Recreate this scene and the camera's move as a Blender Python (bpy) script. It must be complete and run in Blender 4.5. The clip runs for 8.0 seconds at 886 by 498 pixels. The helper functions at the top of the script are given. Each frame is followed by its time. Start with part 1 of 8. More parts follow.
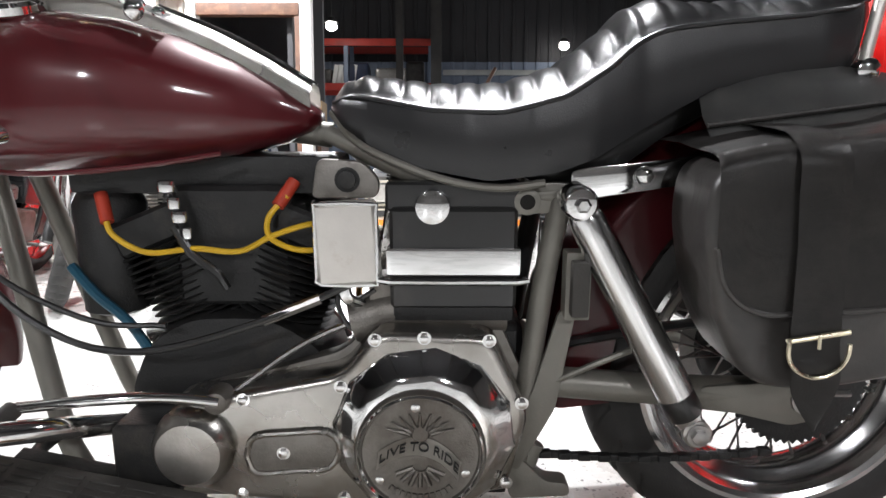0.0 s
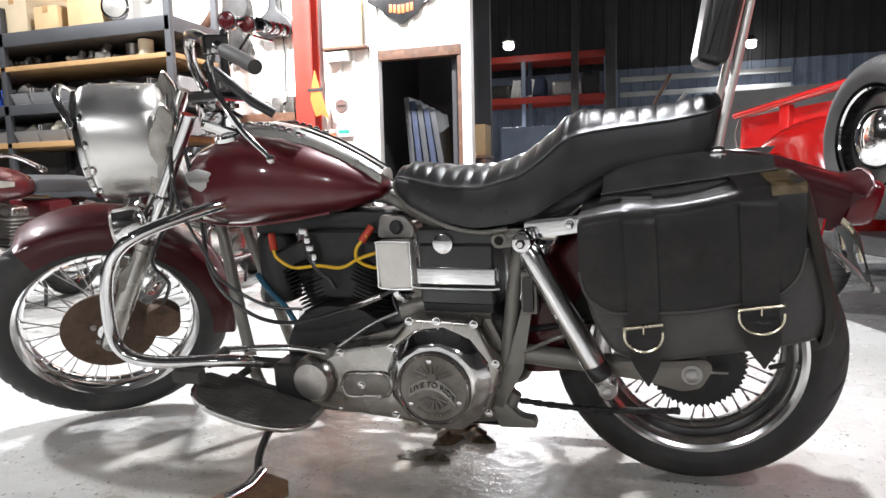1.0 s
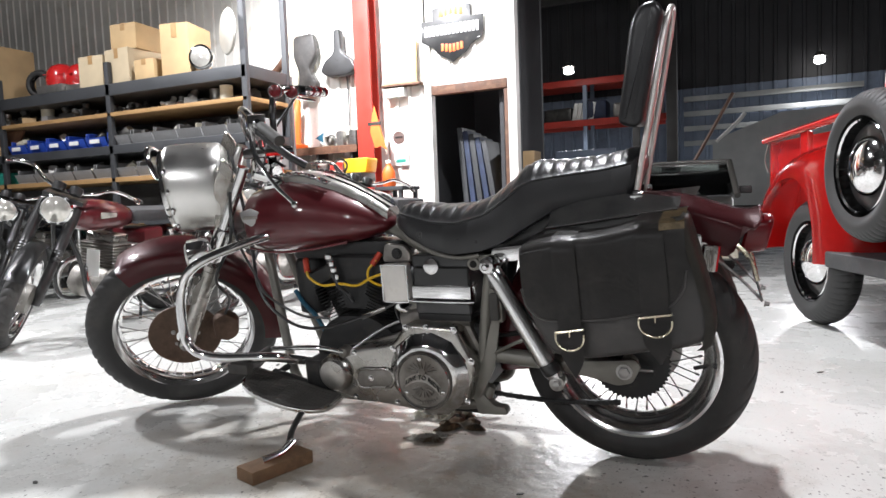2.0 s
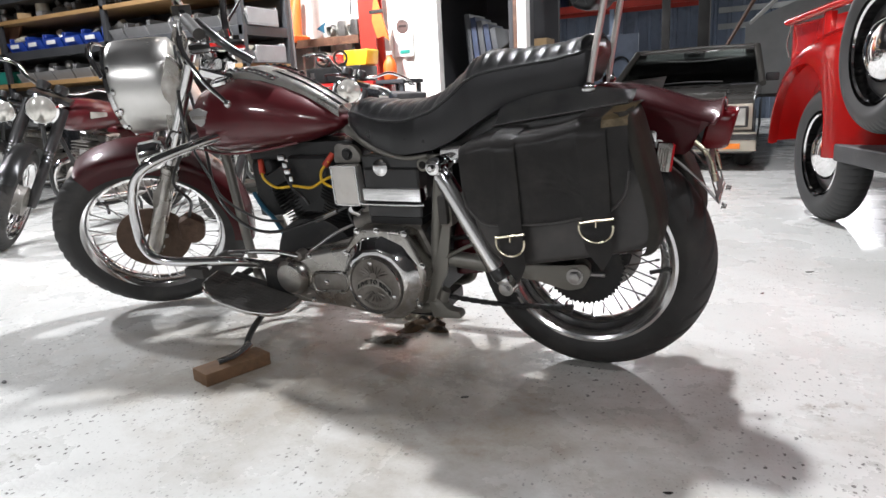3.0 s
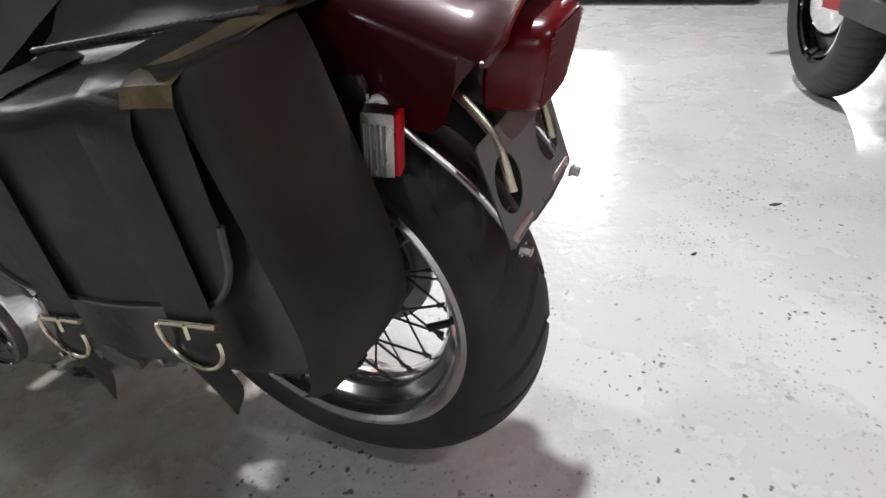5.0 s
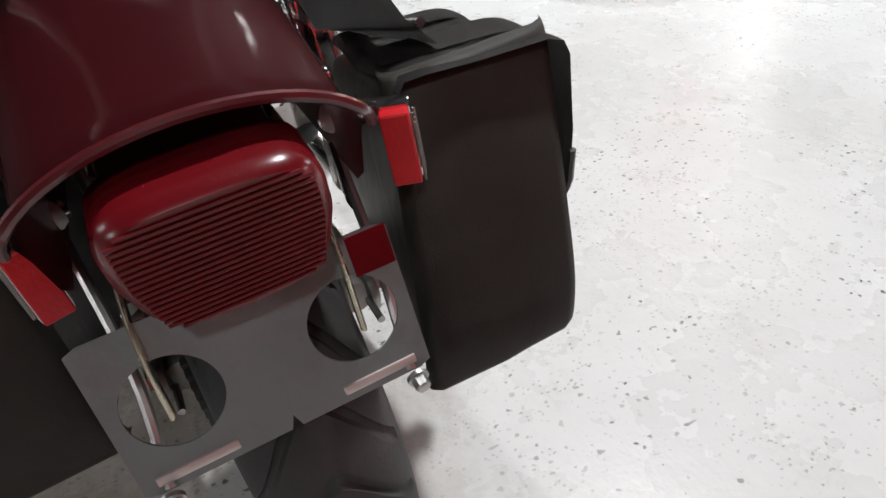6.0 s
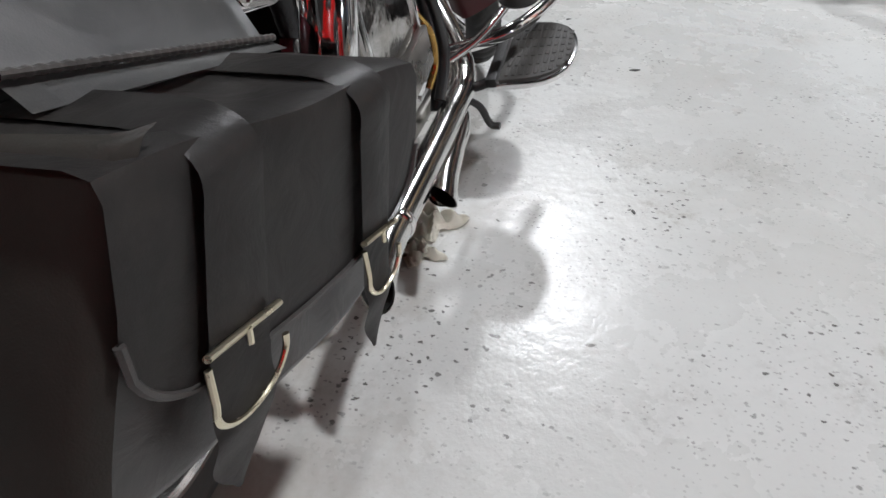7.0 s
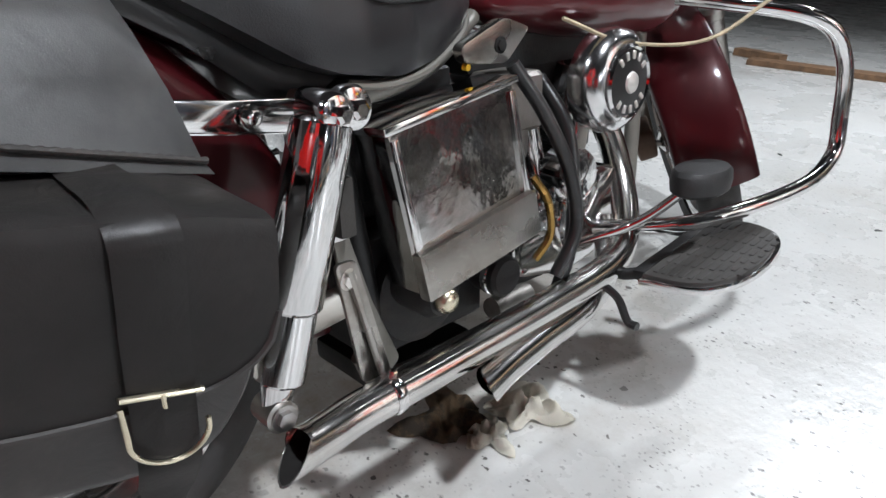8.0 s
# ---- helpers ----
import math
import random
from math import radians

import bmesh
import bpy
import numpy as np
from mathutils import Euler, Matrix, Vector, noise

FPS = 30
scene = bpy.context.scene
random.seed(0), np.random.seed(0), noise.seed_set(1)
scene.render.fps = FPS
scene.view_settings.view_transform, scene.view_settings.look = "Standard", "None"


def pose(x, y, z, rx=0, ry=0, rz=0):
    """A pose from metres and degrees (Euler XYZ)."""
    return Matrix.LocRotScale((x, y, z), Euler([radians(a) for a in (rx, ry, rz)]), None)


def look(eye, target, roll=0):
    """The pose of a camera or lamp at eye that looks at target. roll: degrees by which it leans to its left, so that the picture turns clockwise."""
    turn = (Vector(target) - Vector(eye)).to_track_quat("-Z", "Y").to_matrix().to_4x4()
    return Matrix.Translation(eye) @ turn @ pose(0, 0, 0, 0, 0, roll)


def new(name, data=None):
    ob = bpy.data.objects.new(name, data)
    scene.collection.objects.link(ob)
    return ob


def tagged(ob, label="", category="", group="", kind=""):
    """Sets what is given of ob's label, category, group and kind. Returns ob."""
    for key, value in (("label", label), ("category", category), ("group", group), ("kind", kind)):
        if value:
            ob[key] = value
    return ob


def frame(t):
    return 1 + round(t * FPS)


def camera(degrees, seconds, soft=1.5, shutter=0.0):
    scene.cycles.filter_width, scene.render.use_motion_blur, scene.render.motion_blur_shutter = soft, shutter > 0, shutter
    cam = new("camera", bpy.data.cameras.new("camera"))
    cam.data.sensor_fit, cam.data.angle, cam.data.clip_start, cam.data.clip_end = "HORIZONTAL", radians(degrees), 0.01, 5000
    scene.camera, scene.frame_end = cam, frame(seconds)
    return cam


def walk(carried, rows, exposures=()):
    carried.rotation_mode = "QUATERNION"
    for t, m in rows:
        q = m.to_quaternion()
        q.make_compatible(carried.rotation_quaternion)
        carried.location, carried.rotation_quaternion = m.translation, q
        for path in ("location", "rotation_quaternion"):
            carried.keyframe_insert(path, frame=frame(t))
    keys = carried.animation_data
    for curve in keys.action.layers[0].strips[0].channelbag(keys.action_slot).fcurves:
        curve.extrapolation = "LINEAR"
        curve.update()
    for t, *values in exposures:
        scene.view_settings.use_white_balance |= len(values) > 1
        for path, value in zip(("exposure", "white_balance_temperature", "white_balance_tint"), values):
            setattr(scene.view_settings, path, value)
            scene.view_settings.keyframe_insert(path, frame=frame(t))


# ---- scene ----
cam = camera(68.6, 8.0, shutter=0.0)
EXPOSURES = ((0.0, 0.46, 6440, 12), (0.5, 0.56, 6440, 12), (1.0, 0.40, 6420, 12), (2.5, 0.10, 6380, 12), (3.0, 0.14, 6380, 12), (4.0, 0.02, 6400, 12), (5.5, -0.30, 6390, 12), (6.5, -0.42, 6350, 11), (7.0, -0.80, 6300, 11), (7.5, -0.92, 6220, 11), (8.0, -0.46, 6120, 10))
# seconds, eye, target, roll
PATH = [
    (0, (-0.545, -1.111, 0.638), (-0.545, 0.876, 0.405), 0.1),
    (0.5, (-0.312, -1.423, 0.69), (-0.56, 0.547, 0.453), 0.4),
    (1, (-0.109, -1.659, 0.742), (-0.693, 0.241, 0.528), -1.4),
    (1.2, (0.009, -1.722, 0.75), (-0.659, 0.157, 0.596), -2.1),
    (2.3, (0.312, -1.997, 0.792), (-0.525, -0.188, 0.626), -1.6),
    (2.5, (0.351, -1.973, 0.786), (-0.512, -0.189, 0.518), -1.9),
    (2.9, (0.421, -1.839, 0.789), (-0.469, -0.106, 0.336), -3.2),
    (3, (0.436, -1.792, 0.786), (-0.442, -0.056, 0.323), -3.1),
    (3.5, (0.452, -1.518, 0.766), (-0.255, 0.284, 0.263), -2.1),
    (4, (0.505, -1.249, 0.76), (-0.081, 0.573, 0.177), -2.2),
    (4.2, (0.53, -1.124, 0.761), (-0.105, 0.657, 0.109), -3.7),
    (5.3, (0.56, -0.536, 0.845), (-0.336, 0.897, -0.225), -2.5),
    (5.5, (0.583, -0.412, 0.851), (-0.397, 0.909, -0.287), -0.9),
    (6, (0.658, -0.078, 0.866), (-0.816, 0.587, -0.31), -4.7),
    (6.3, (0.65, 0.088, 0.887), (-0.94, 0.409, -0.283), -3.4),
    (6.5, (0.613, 0.215, 0.858), (-1.0, 0.293, -0.323), -4.2),
    (7, (0.439, 0.483, 0.845), (-1.116, 0.109, -0.356), 0.1),
    (7.2, (0.361, 0.574, 0.827), (-1.224, 0.031, -0.265), 0.2),
    (7.5, (0.25, 0.684, 0.831), (-1.207, -0.22, -0.198), 1.9),
    (8, (0.09, 0.762, 0.83), (-1.166, -0.523, -0.048), 2.3),
]
walk(cam, [(r[0], look(*r[1:])) for r in PATH], EXPOSURES)

# ---- light ----
world = bpy.data.worlds.new("world")
scene.world = world
world.use_nodes = True
world.node_tree.nodes["Background"].inputs[0].default_value = (0.75, 0.85, 1.0, 1)
world.node_tree.nodes["Background"].inputs[1].default_value = 0.02


def area_lamp(name, eye, target, size, power, cone=180, colour=(0.975, 0.985, 1.0)):
    data = bpy.data.lights.new(name, "AREA")
    data.shape, data.size, data.energy, data.color = "DISK", size, power, colour
    data.spread = radians(cone)
    ob = new(name, data)
    ob.matrix_world = look(eye, target)
    return ob


LAMPS = [
    ((-0.57, 1.72, 4.30), (-0.5, 0.3, 0), 0.26, 235, 180),
    ((-4.0, -0.5, 3.10), (-3.8, 0.6, 0), 0.20, 22, 90),
    ((-2.49, 10.54, 3.05), (-2.4, 7.5, 0), 0.25, 170, 180),
    ((1.84, 12.10, 3.02), (1.8, 8.8, 0), 0.25, 120, 180),
    # Unseen fill lamp added to lift the bike's left side.
    ((-3.0, -6.6, 3.2), (-2.6, -4.0, 0.4), 0.25, 80, 180),
    ((-5.6, 0.3, 4.0), (-3.2, 0.9, 0.0), 0.30, 150, 150),
    # Second added fill from the left, also out of view.
    ((1.6, -6.4, 3.2), (0.6, -3.6, 0.4), 0.25, 75, 180),
    # Unseen fill lamp added for surfaces that face the tail.
    ((3.4, -0.9, 4.2), (0.6, 0.0, 0.4), 0.30, 50, 180),
    # Unseen lamp added to brighten the door wall; its cone spares the bike.
    ((-3.1, 1.9, 4.0), (-3.0, 4.0, 1.2), 0.25, 150, 100),
]
for eye, target, size, power, cone in LAMPS:
    area_lamp("high_bay_or_fill_light", eye, target, size, power, cone)


# ---- materials ----
def material(name, colour, rough=0.5, metal=0.0, coat=0.0, vary=0.12, scale=6.0, grain=120.0, bump=0.02,
             stain=None, stain_at=(0.55, 0.7), stain_scale=3.0, spec=0.5, rough_vary=0.12, random_shift=0.0, wrinkle=0.0):
    m = bpy.data.materials.new(name)
    m.use_nodes = True
    n, l = m.node_tree.nodes, m.node_tree.links
    b = n["Principled BSDF"]
    tc = n.new("ShaderNodeTexCoord")
    big = n.new("ShaderNodeTexNoise")
    big.inputs["Scale"].default_value, big.inputs["Detail"].default_value = scale, 6
    fine = n.new("ShaderNodeTexNoise")
    fine.inputs["Scale"].default_value, fine.inputs["Detail"].default_value = grain, 4
    l.new(tc.outputs["Object"], big.inputs["Vector"])
    l.new(tc.outputs["Object"], fine.inputs["Vector"])
    ramp = n.new("ShaderNodeValToRGB")
    lo = [c * (1 - vary) for c in colour]
    hi = [min(1, c * (1 + vary)) for c in colour]
    ramp.color_ramp.elements[0].color, ramp.color_ramp.elements[1].color = (*lo, 1), (*hi, 1)
    ramp.color_ramp.elements[0].position, ramp.color_ramp.elements[1].position = 0.3, 0.7
    l.new(big.outputs["Fac"], ramp.inputs["Fac"])
    out = ramp.outputs["Color"]
    if stain:
        blot = n.new("ShaderNodeTexNoise")
        blot.inputs["Scale"].default_value, blot.inputs["Detail"].default_value = stain_scale, 8
        blot.inputs["Roughness"].default_value = 0.65
        l.new(tc.outputs["Object"], blot.inputs["Vector"])
        mask = n.new("ShaderNodeValToRGB")
        mask.color_ramp.elements[0].position, mask.color_ramp.elements[1].position = stain_at
        l.new(blot.outputs["Fac"], mask.inputs["Fac"])
        mix = n.new("ShaderNodeMixRGB")
        mix.inputs[2].default_value = (*stain, 1)
        l.new(mask.outputs["Color"], mix.inputs[0])
        l.new(out, mix.inputs[1])
        out = mix.outputs["Color"]
    if random_shift:
        info = n.new("ShaderNodeObjectInfo")
        hsv = n.new("ShaderNodeHueSaturation")
        ma = n.new("ShaderNodeMapRange")
        ma.inputs[3].default_value, ma.inputs[4].default_value = 1 - random_shift, 1 + random_shift
        l.new(info.outputs["Random"], ma.inputs[0])
        l.new(ma.outputs[0], hsv.inputs["Value"])
        l.new(out, hsv.inputs["Color"])
        out = hsv.outputs["Color"]
    l.new(out, b.inputs["Base Color"])
    rr = n.new("ShaderNodeMapRange")
    rr.inputs[3].default_value, rr.inputs[4].default_value = max(0.02, rough - rough_vary), min(1, rough + rough_vary)
    l.new(big.outputs["Fac"], rr.inputs[0])
    l.new(rr.outputs[0], b.inputs["Roughness"])
    b.inputs["Metallic"].default_value = metal
    b.inputs["Coat Weight"].default_value = coat
    b.inputs["Coat Roughness"].default_value = 0.03
    b.inputs["Specular IOR Level"].default_value = spec
    if bump:
        bp = n.new("ShaderNodeBump")
        bp.inputs["Strength"].default_value, bp.inputs["Distance"].default_value = min(1, bump * 10), 0.002
        l.new(fine.outputs["Fac"], bp.inputs["Height"])
        if wrinkle:
            crease = n.new("ShaderNodeTexNoise")
            crease.inputs["Scale"].default_value, crease.inputs["Detail"].default_value, crease.inputs["Distortion"].default_value = wrinkle, 4, 1.2
            l.new(tc.outputs["Object"], crease.inputs["Vector"])
            wide = n.new("ShaderNodeBump")
            wide.inputs["Strength"].default_value, wide.inputs["Distance"].default_value = 0.35, 0.006
            l.new(crease.outputs["Fac"], wide.inputs["Height"])
            l.new(wide.outputs["Normal"], bp.inputs["Normal"])
        l.new(bp.outputs["Normal"], b.inputs["Normal"])
    return m


M_MAROON = material("maroon_paint", (0.090, 0.0075, 0.011), 0.40, 0.12, 1.0, 0.12, 5, 900, 0.0, rough_vary=0.05, spec=0.3)
M_MAROON.node_tree.nodes["Principled BSDF"].inputs["Coat Roughness"].default_value = 0.10
M_LEATHER = material("black_leather", (0.046, 0.043, 0.041), 0.35, 0, 0, 0.25, 9, 700, 0.012, stain=(0.080, 0.073, 0.066), stain_at=(0.50, 0.75), stain_scale=7, spec=0.45, wrinkle=16.0)
# Yoke leather lightened so its base colour carries the sheen of the slope.
M_YOKE = material("sheen_lightened_leather", (0.105, 0.105, 0.103), 0.40, 0, 0, 0.3, 11, 600, 0.010, stain=(0.150, 0.145, 0.138), stain_at=(0.45, 0.75), stain_scale=9, spec=0.6, wrinkle=7.0)
M_RIM = material("brushed_chrome", (0.80, 0.80, 0.80), 0.17, 1, 0, 0.08, 9, 300, 0.004, stain=(0.45, 0.40, 0.34), stain_at=(0.56, 0.82), stain_scale=9, rough_vary=0.07)
M_BROWNLEATHER = material("scuffed_brown_leather", (0.072, 0.068, 0.060), 0.48, 0, 0, 0.3, 6, 500, 0.02, stain=(0.108, 0.098, 0.080), stain_at=(0.45, 0.8), stain_scale=5, spec=0.25, wrinkle=5.0)
M_WORNLEATHER = material("worn_brown_leather", (0.20, 0.145, 0.075), 0.45, 0, 0, 0.3, 14, 300, 0.03, stain=(0.40, 0.30, 0.17), stain_at=(0.50, 0.72), stain_scale=18)
M_VINYL = material("black_vinyl", (0.022, 0.022, 0.023), 0.32, 0, 0, 0.2, 8, 500, 0.02)
# Base darkened to stand in for the dark surroundings the cover reflects.
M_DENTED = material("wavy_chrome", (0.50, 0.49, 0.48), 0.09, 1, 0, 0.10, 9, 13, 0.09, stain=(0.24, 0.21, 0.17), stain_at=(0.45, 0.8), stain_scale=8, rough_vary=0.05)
M_CHROME = material("chrome", (0.80, 0.80, 0.80), 0.08, 1, 0, 0.06, 9, 300, 0.0, stain=(0.40, 0.36, 0.31), stain_at=(0.54, 0.80), stain_scale=9, rough_vary=0.06)
M_POLISHED = material("polished_aluminium", (0.44, 0.425, 0.40), 0.27, 1, 0, 0.16, 8, 260, 0.012, stain=(0.20, 0.17, 0.135), stain_at=(0.46, 0.76), stain_scale=7, rough_vary=0.1)
M_CAST = material("cast_alloy", (0.27, 0.255, 0.235), 0.45, 0.8, 0, 0.2, 10, 300, 0.04, stain=(0.10, 0.085, 0.07), stain_at=(0.45, 0.75), stain_scale=8)
M_FRAME = material("silver_frame_paint", (0.22, 0.21, 0.185), 0.40, 0.35, 0, 0.15, 9, 200, 0.02, stain=(0.11, 0.09, 0.07), stain_at=(0.52, 0.8), stain_scale=9)
M_BLACK = material("black_paint", (0.018, 0.018, 0.018), 0.32, 0, 0.3, 0.25, 7, 300, 0.01, stain=(0.06, 0.05, 0.045), stain_at=(0.58, 0.85), stain_scale=7)
M_ENGINE = material("black_engine_finish", (0.02, 0.02, 0.02), 0.5, 0.2, 0, 0.3, 9, 260, 0.04, stain=(0.07, 0.06, 0.05), stain_at=(0.55, 0.85), stain_scale=12)
M_RUBBER = material("tyre_rubber", (0.028, 0.027, 0.026), 0.68, 0, 0, 0.25, 9, 260, 0.03, stain=(0.06, 0.055, 0.05), stain_at=(0.5, 0.8), stain_scale=6)
M_PAD = material("ribbed_rubber", (0.045, 0.042, 0.038), 0.65, 0, 0, 0.25, 20, 260, 0.03)
M_RUST = material("rusty_steel", (0.13, 0.085, 0.06), 0.6, 0.6, 0, 0.3, 12, 300, 0.05, stain=(0.06, 0.035, 0.025), stain_at=(0.45, 0.7), stain_scale=14)
M_STEEL = material("bare_steel", (0.42, 0.41, 0.40), 0.36, 1, 0, 0.15, 7, 200, 0.015, stain=(0.2, 0.17, 0.14), stain_at=(0.55, 0.8), stain_scale=6)
M_PIPE = material("weathered_pipe_chrome", (0.68, 0.67, 0.65), 0.14, 1, 0, 0.12, 9, 300, 0.004, stain=(0.42, 0.36, 0.29), stain_at=(0.50, 0.78), stain_scale=7)
M_TREADPAD = material("black_pedal_rubber", (0.020, 0.020, 0.020), 0.55, 0, 0, 0.25, 20, 260, 0.03)
M_PLATE = material("bare_grey_plate", (0.185, 0.215, 0.21), 0.45, 0, 0, 0.2, 7, 200, 0.015, stain=(0.125, 0.125, 0.115), stain_at=(0.5, 0.8), stain_scale=9, spec=0.4)
M_BRASS = material("yellow_plated_steel", (0.78, 0.71, 0.54), 0.28, 1, 0, 0.1, 20, 300, 0.0)
M_REDLENS = material("red_lens", (0.125, 0.004, 0.007), 0.26, 0, 0, 0.12, 8, 300, 0.0, spec=0.4)
M_LENSRIB = material("ribbed_red_lens", (0.125, 0.005, 0.008), 0.45, 0, 0, 0.12, 8, 300, 0.0, spec=0.3)
M_REFLECTOR = material("red_reflector", (0.55, 0.008, 0.014), 0.4, 0, 0, 0.10, 30, 300, 0.02, spec=0.25)
M_NACELLE = material("brushed_nacelle_metal", (0.78, 0.77, 0.74), 0.30, 1, 0, 0.10, 7, 300, 0.01, stain=(0.5, 0.46, 0.40), stain_at=(0.55, 0.85), stain_scale=5)
M_YELLOW = material("yellow_cable", (0.75, 0.46, 0.02), 0.4, 0, 0, 0.1, 20, 200, 0.0)
M_REDBOOT = material("red_rubber_boot", (0.55, 0.06, 0.03), 0.5, 0, 0, 0.1, 20, 200, 0.0)
M_GOLDLINE = material("brassy_line", (0.42, 0.26, 0.08), 0.25, 1, 0, 0.2, 20, 300, 0.0)
M_HORN = material("satin_cover", (0.72, 0.69, 0.65), 0.42, 0.7, 0, 0.08, 14, 300, 0.01, stain=(0.5, 0.42, 0.34), stain_at=(0.6, 0.85), stain_scale=12)
M_GREYTUBE = material("pale_grey_tube", (0.5, 0.48, 0.43), 0.45, 0.1, 0, 0.12, 9, 200, 0.01)
M_RAG = material("dirty_rag", (0.42, 0.40, 0.36), 0.9, 0, 0, 0.3, 18, 200, 0.06, stain=(0.10, 0.07, 0.04), stain_at=(0.42, 0.6), stain_scale=16)
M_WOOD = material("worn_lumber", (0.20, 0.115, 0.06), 0.75, 0, 0, 0.35, 14, 90, 0.06, stain=(0.07, 0.045, 0.03), stain_at=(0.5, 0.8), stain_scale=12)
M_BLUE = material("blue_hose", (0.02, 0.10, 0.16), 0.4, 0, 0, 0.1, 20, 200, 0.0)
# Near black: shade of holes and gaps put into the colour, plus bore soot.
M_DARKHOLE = material("hole_shade_and_soot", (0.008, 0.007, 0.006), 0.9, 0, 0, 0.2, 20, 200, 0.0)
M_STRING = material("tan_cord", (0.5, 0.42, 0.28), 0.8, 0, 0, 0.2, 30, 300, 0.02)
M_WHITE = material("white_plastic", (0.75, 0.75, 0.72), 0.4, 0, 0, 0.06, 10, 200, 0.01)


# ---- building blocks ----
def part(name, bm, mat, parent, label="", sharp=38):
    me = bpy.data.meshes.new(name)
    bmesh.ops.recalc_face_normals(bm, faces=bm.faces)
    bm.to_mesh(me)
    bm.free()
    me.materials.append(mat)
    me.shade_smooth()
    me.set_sharp_from_angle(angle=radians(sharp))
    ob = new(name, me)
    ob.parent = parent
    if label:
        ob["label"] = label
    return ob


def thing(name, m=None):
    ob = new(name)
    ob.empty_display_size = 0.1
    if m is not None:
        ob.matrix_basis = m
    return ob


def lay(m, since):
    """Lays everything built since then out by m."""
    for ob in [o for o in scene.objects if o not in since and o.parent is None]:
        ob.matrix_basis = m @ ob.matrix_basis


def smooth_path(pts, n=6):
    pts = [Vector(p) for p in pts]
    if len(pts) < 3:
        return pts
    out = []
    ext = [pts[0] * 2 - pts[1]] + pts + [pts[-1] * 2 - pts[-2]]
    for i in range(1, len(ext) - 2):
        p0, p1, p2, p3 = ext[i - 1:i + 3]
        for k in range(n):
            t = k / n
            out.append(0.5 * ((2 * p1) + (p2 - p0) * t + (2 * p0 - 5 * p1 + 4 * p2 - p3) * t * t + (3 * p1 - p0 - 3 * p2 + p3) * t ** 3))
    out.append(pts[-1])
    return out


def loft(bm, rings, cap=True, closed=True):
    rows = [[bm.verts.new(p) for p in ring] for ring in rings]
    for a, b in zip(rows, rows[1:]):
        k = len(a)
        for i in range(k if closed else k - 1):
            j = (i + 1) % k
            bm.faces.new((a[i], a[j], b[j], b[i]))
    if cap and closed:
        bm.faces.new(rows[0])
        bm.faces.new(rows[-1][::-1])
    return bm


def tube(pts, r, n=10, smooth=6, bm=None, squash=1.0):
    bm = bm or bmesh.new()
    path = smooth_path(pts, smooth) if smooth else [Vector(p) for p in pts]
    rings, up = [], None
    for i, p in enumerate(path):
        d = (path[min(i + 1, len(path) - 1)] - path[max(i - 1, 0)]).normalized()
        if up is None:
            up = Vector((0, 0, 1)) if abs(d.z) < 0.9 else Vector((0, 1, 0))
        side = d.cross(up).normalized()
        up = side.cross(d).normalized()
        rad = r(i / max(1, len(path) - 1)) if callable(r) else r
        rings.append([p + rad * (math.cos(a) * side + squash * math.sin(a) * up) for a in (2 * math.pi * k / n for k in range(n))])
    return loft(bm, rings)


def lathe(profile, m=None, n=32, bm=None, cap=True):
    """profile: radius and height along local z."""
    bm = bm or bmesh.new()
    m = m or Matrix()
    rings = [[m @ Vector((r * math.cos(a), r * math.sin(a), h)) for a in (2 * math.pi * k / n for k in range(n))] for r, h in profile]
    return loft(bm, rings, cap)


def along(p, q):
    """A pose at p whose z looks at q."""
    d = Vector(q) - Vector(p)
    return Matrix.Translation(p) @ d.to_track_quat("Z", "Y").to_matrix().to_4x4()


def rod(p, q, r, n=12, bm=None, r2=None):
    h = (Vector(q) - Vector(p)).length
    return lathe([(r, 0), (r2 if r2 else r, h)], along(p, q), n, bm)


def box(x0, x1, y0, y1, z0, z1, bevel=0.004, bm=None, m=None, segs=2):
    own = bmesh.new()
    bmesh.ops.create_cube(own, size=1)
    for v in own.verts:
        v.co = Vector(((x0 + x1) / 2 + v.co.x * (x1 - x0), (y0 + y1) / 2 + v.co.y * (y1 - y0), (z0 + z1) / 2 + v.co.z * (z1 - z0)))
    if bevel:
        bmesh.ops.bevel(own, geom=list(own.edges), offset=bevel, segments=segs, affect="EDGES", profile=0.7)
    if m is not None:
        own.transform(m)
    return merge(bm, own)


def merge(bm, other):
    if bm is None:
        return other
    me = bpy.data.meshes.new("join")
    other.to_mesh(me)
    other.free()
    bm.from_mesh(me)
    bpy.data.meshes.remove(me)
    return bm


def slab(outline, y0, y1, bevel=0.006, bm=None, segs=2, m=None):
    """An outline in x and z, extruded from y0 to y1."""
    own = bmesh.new()
    a = [own.verts.new((x, y0, z)) for x, z in outline]
    b = [own.verts.new((x, y1, z)) for x, z in outline]
    own.faces.new(a)
    own.faces.new(b[::-1])
    k = len(a)
    for i in range(k):
        own.faces.new((a[i], b[i], b[(i + 1) % k], a[(i + 1) % k]))
    bmesh.ops.recalc_face_normals(own, faces=own.faces)
    if bevel:
        rim = [e for e in own.edges if abs(e.verts[0].co.y - e.verts[1].co.y) < 1e-6]
        bmesh.ops.bevel(own, geom=rim, offset=bevel, segments=segs, affect="EDGES", profile=0.6)
    if m is not None:
        own.transform(m)
    return merge(bm, own)


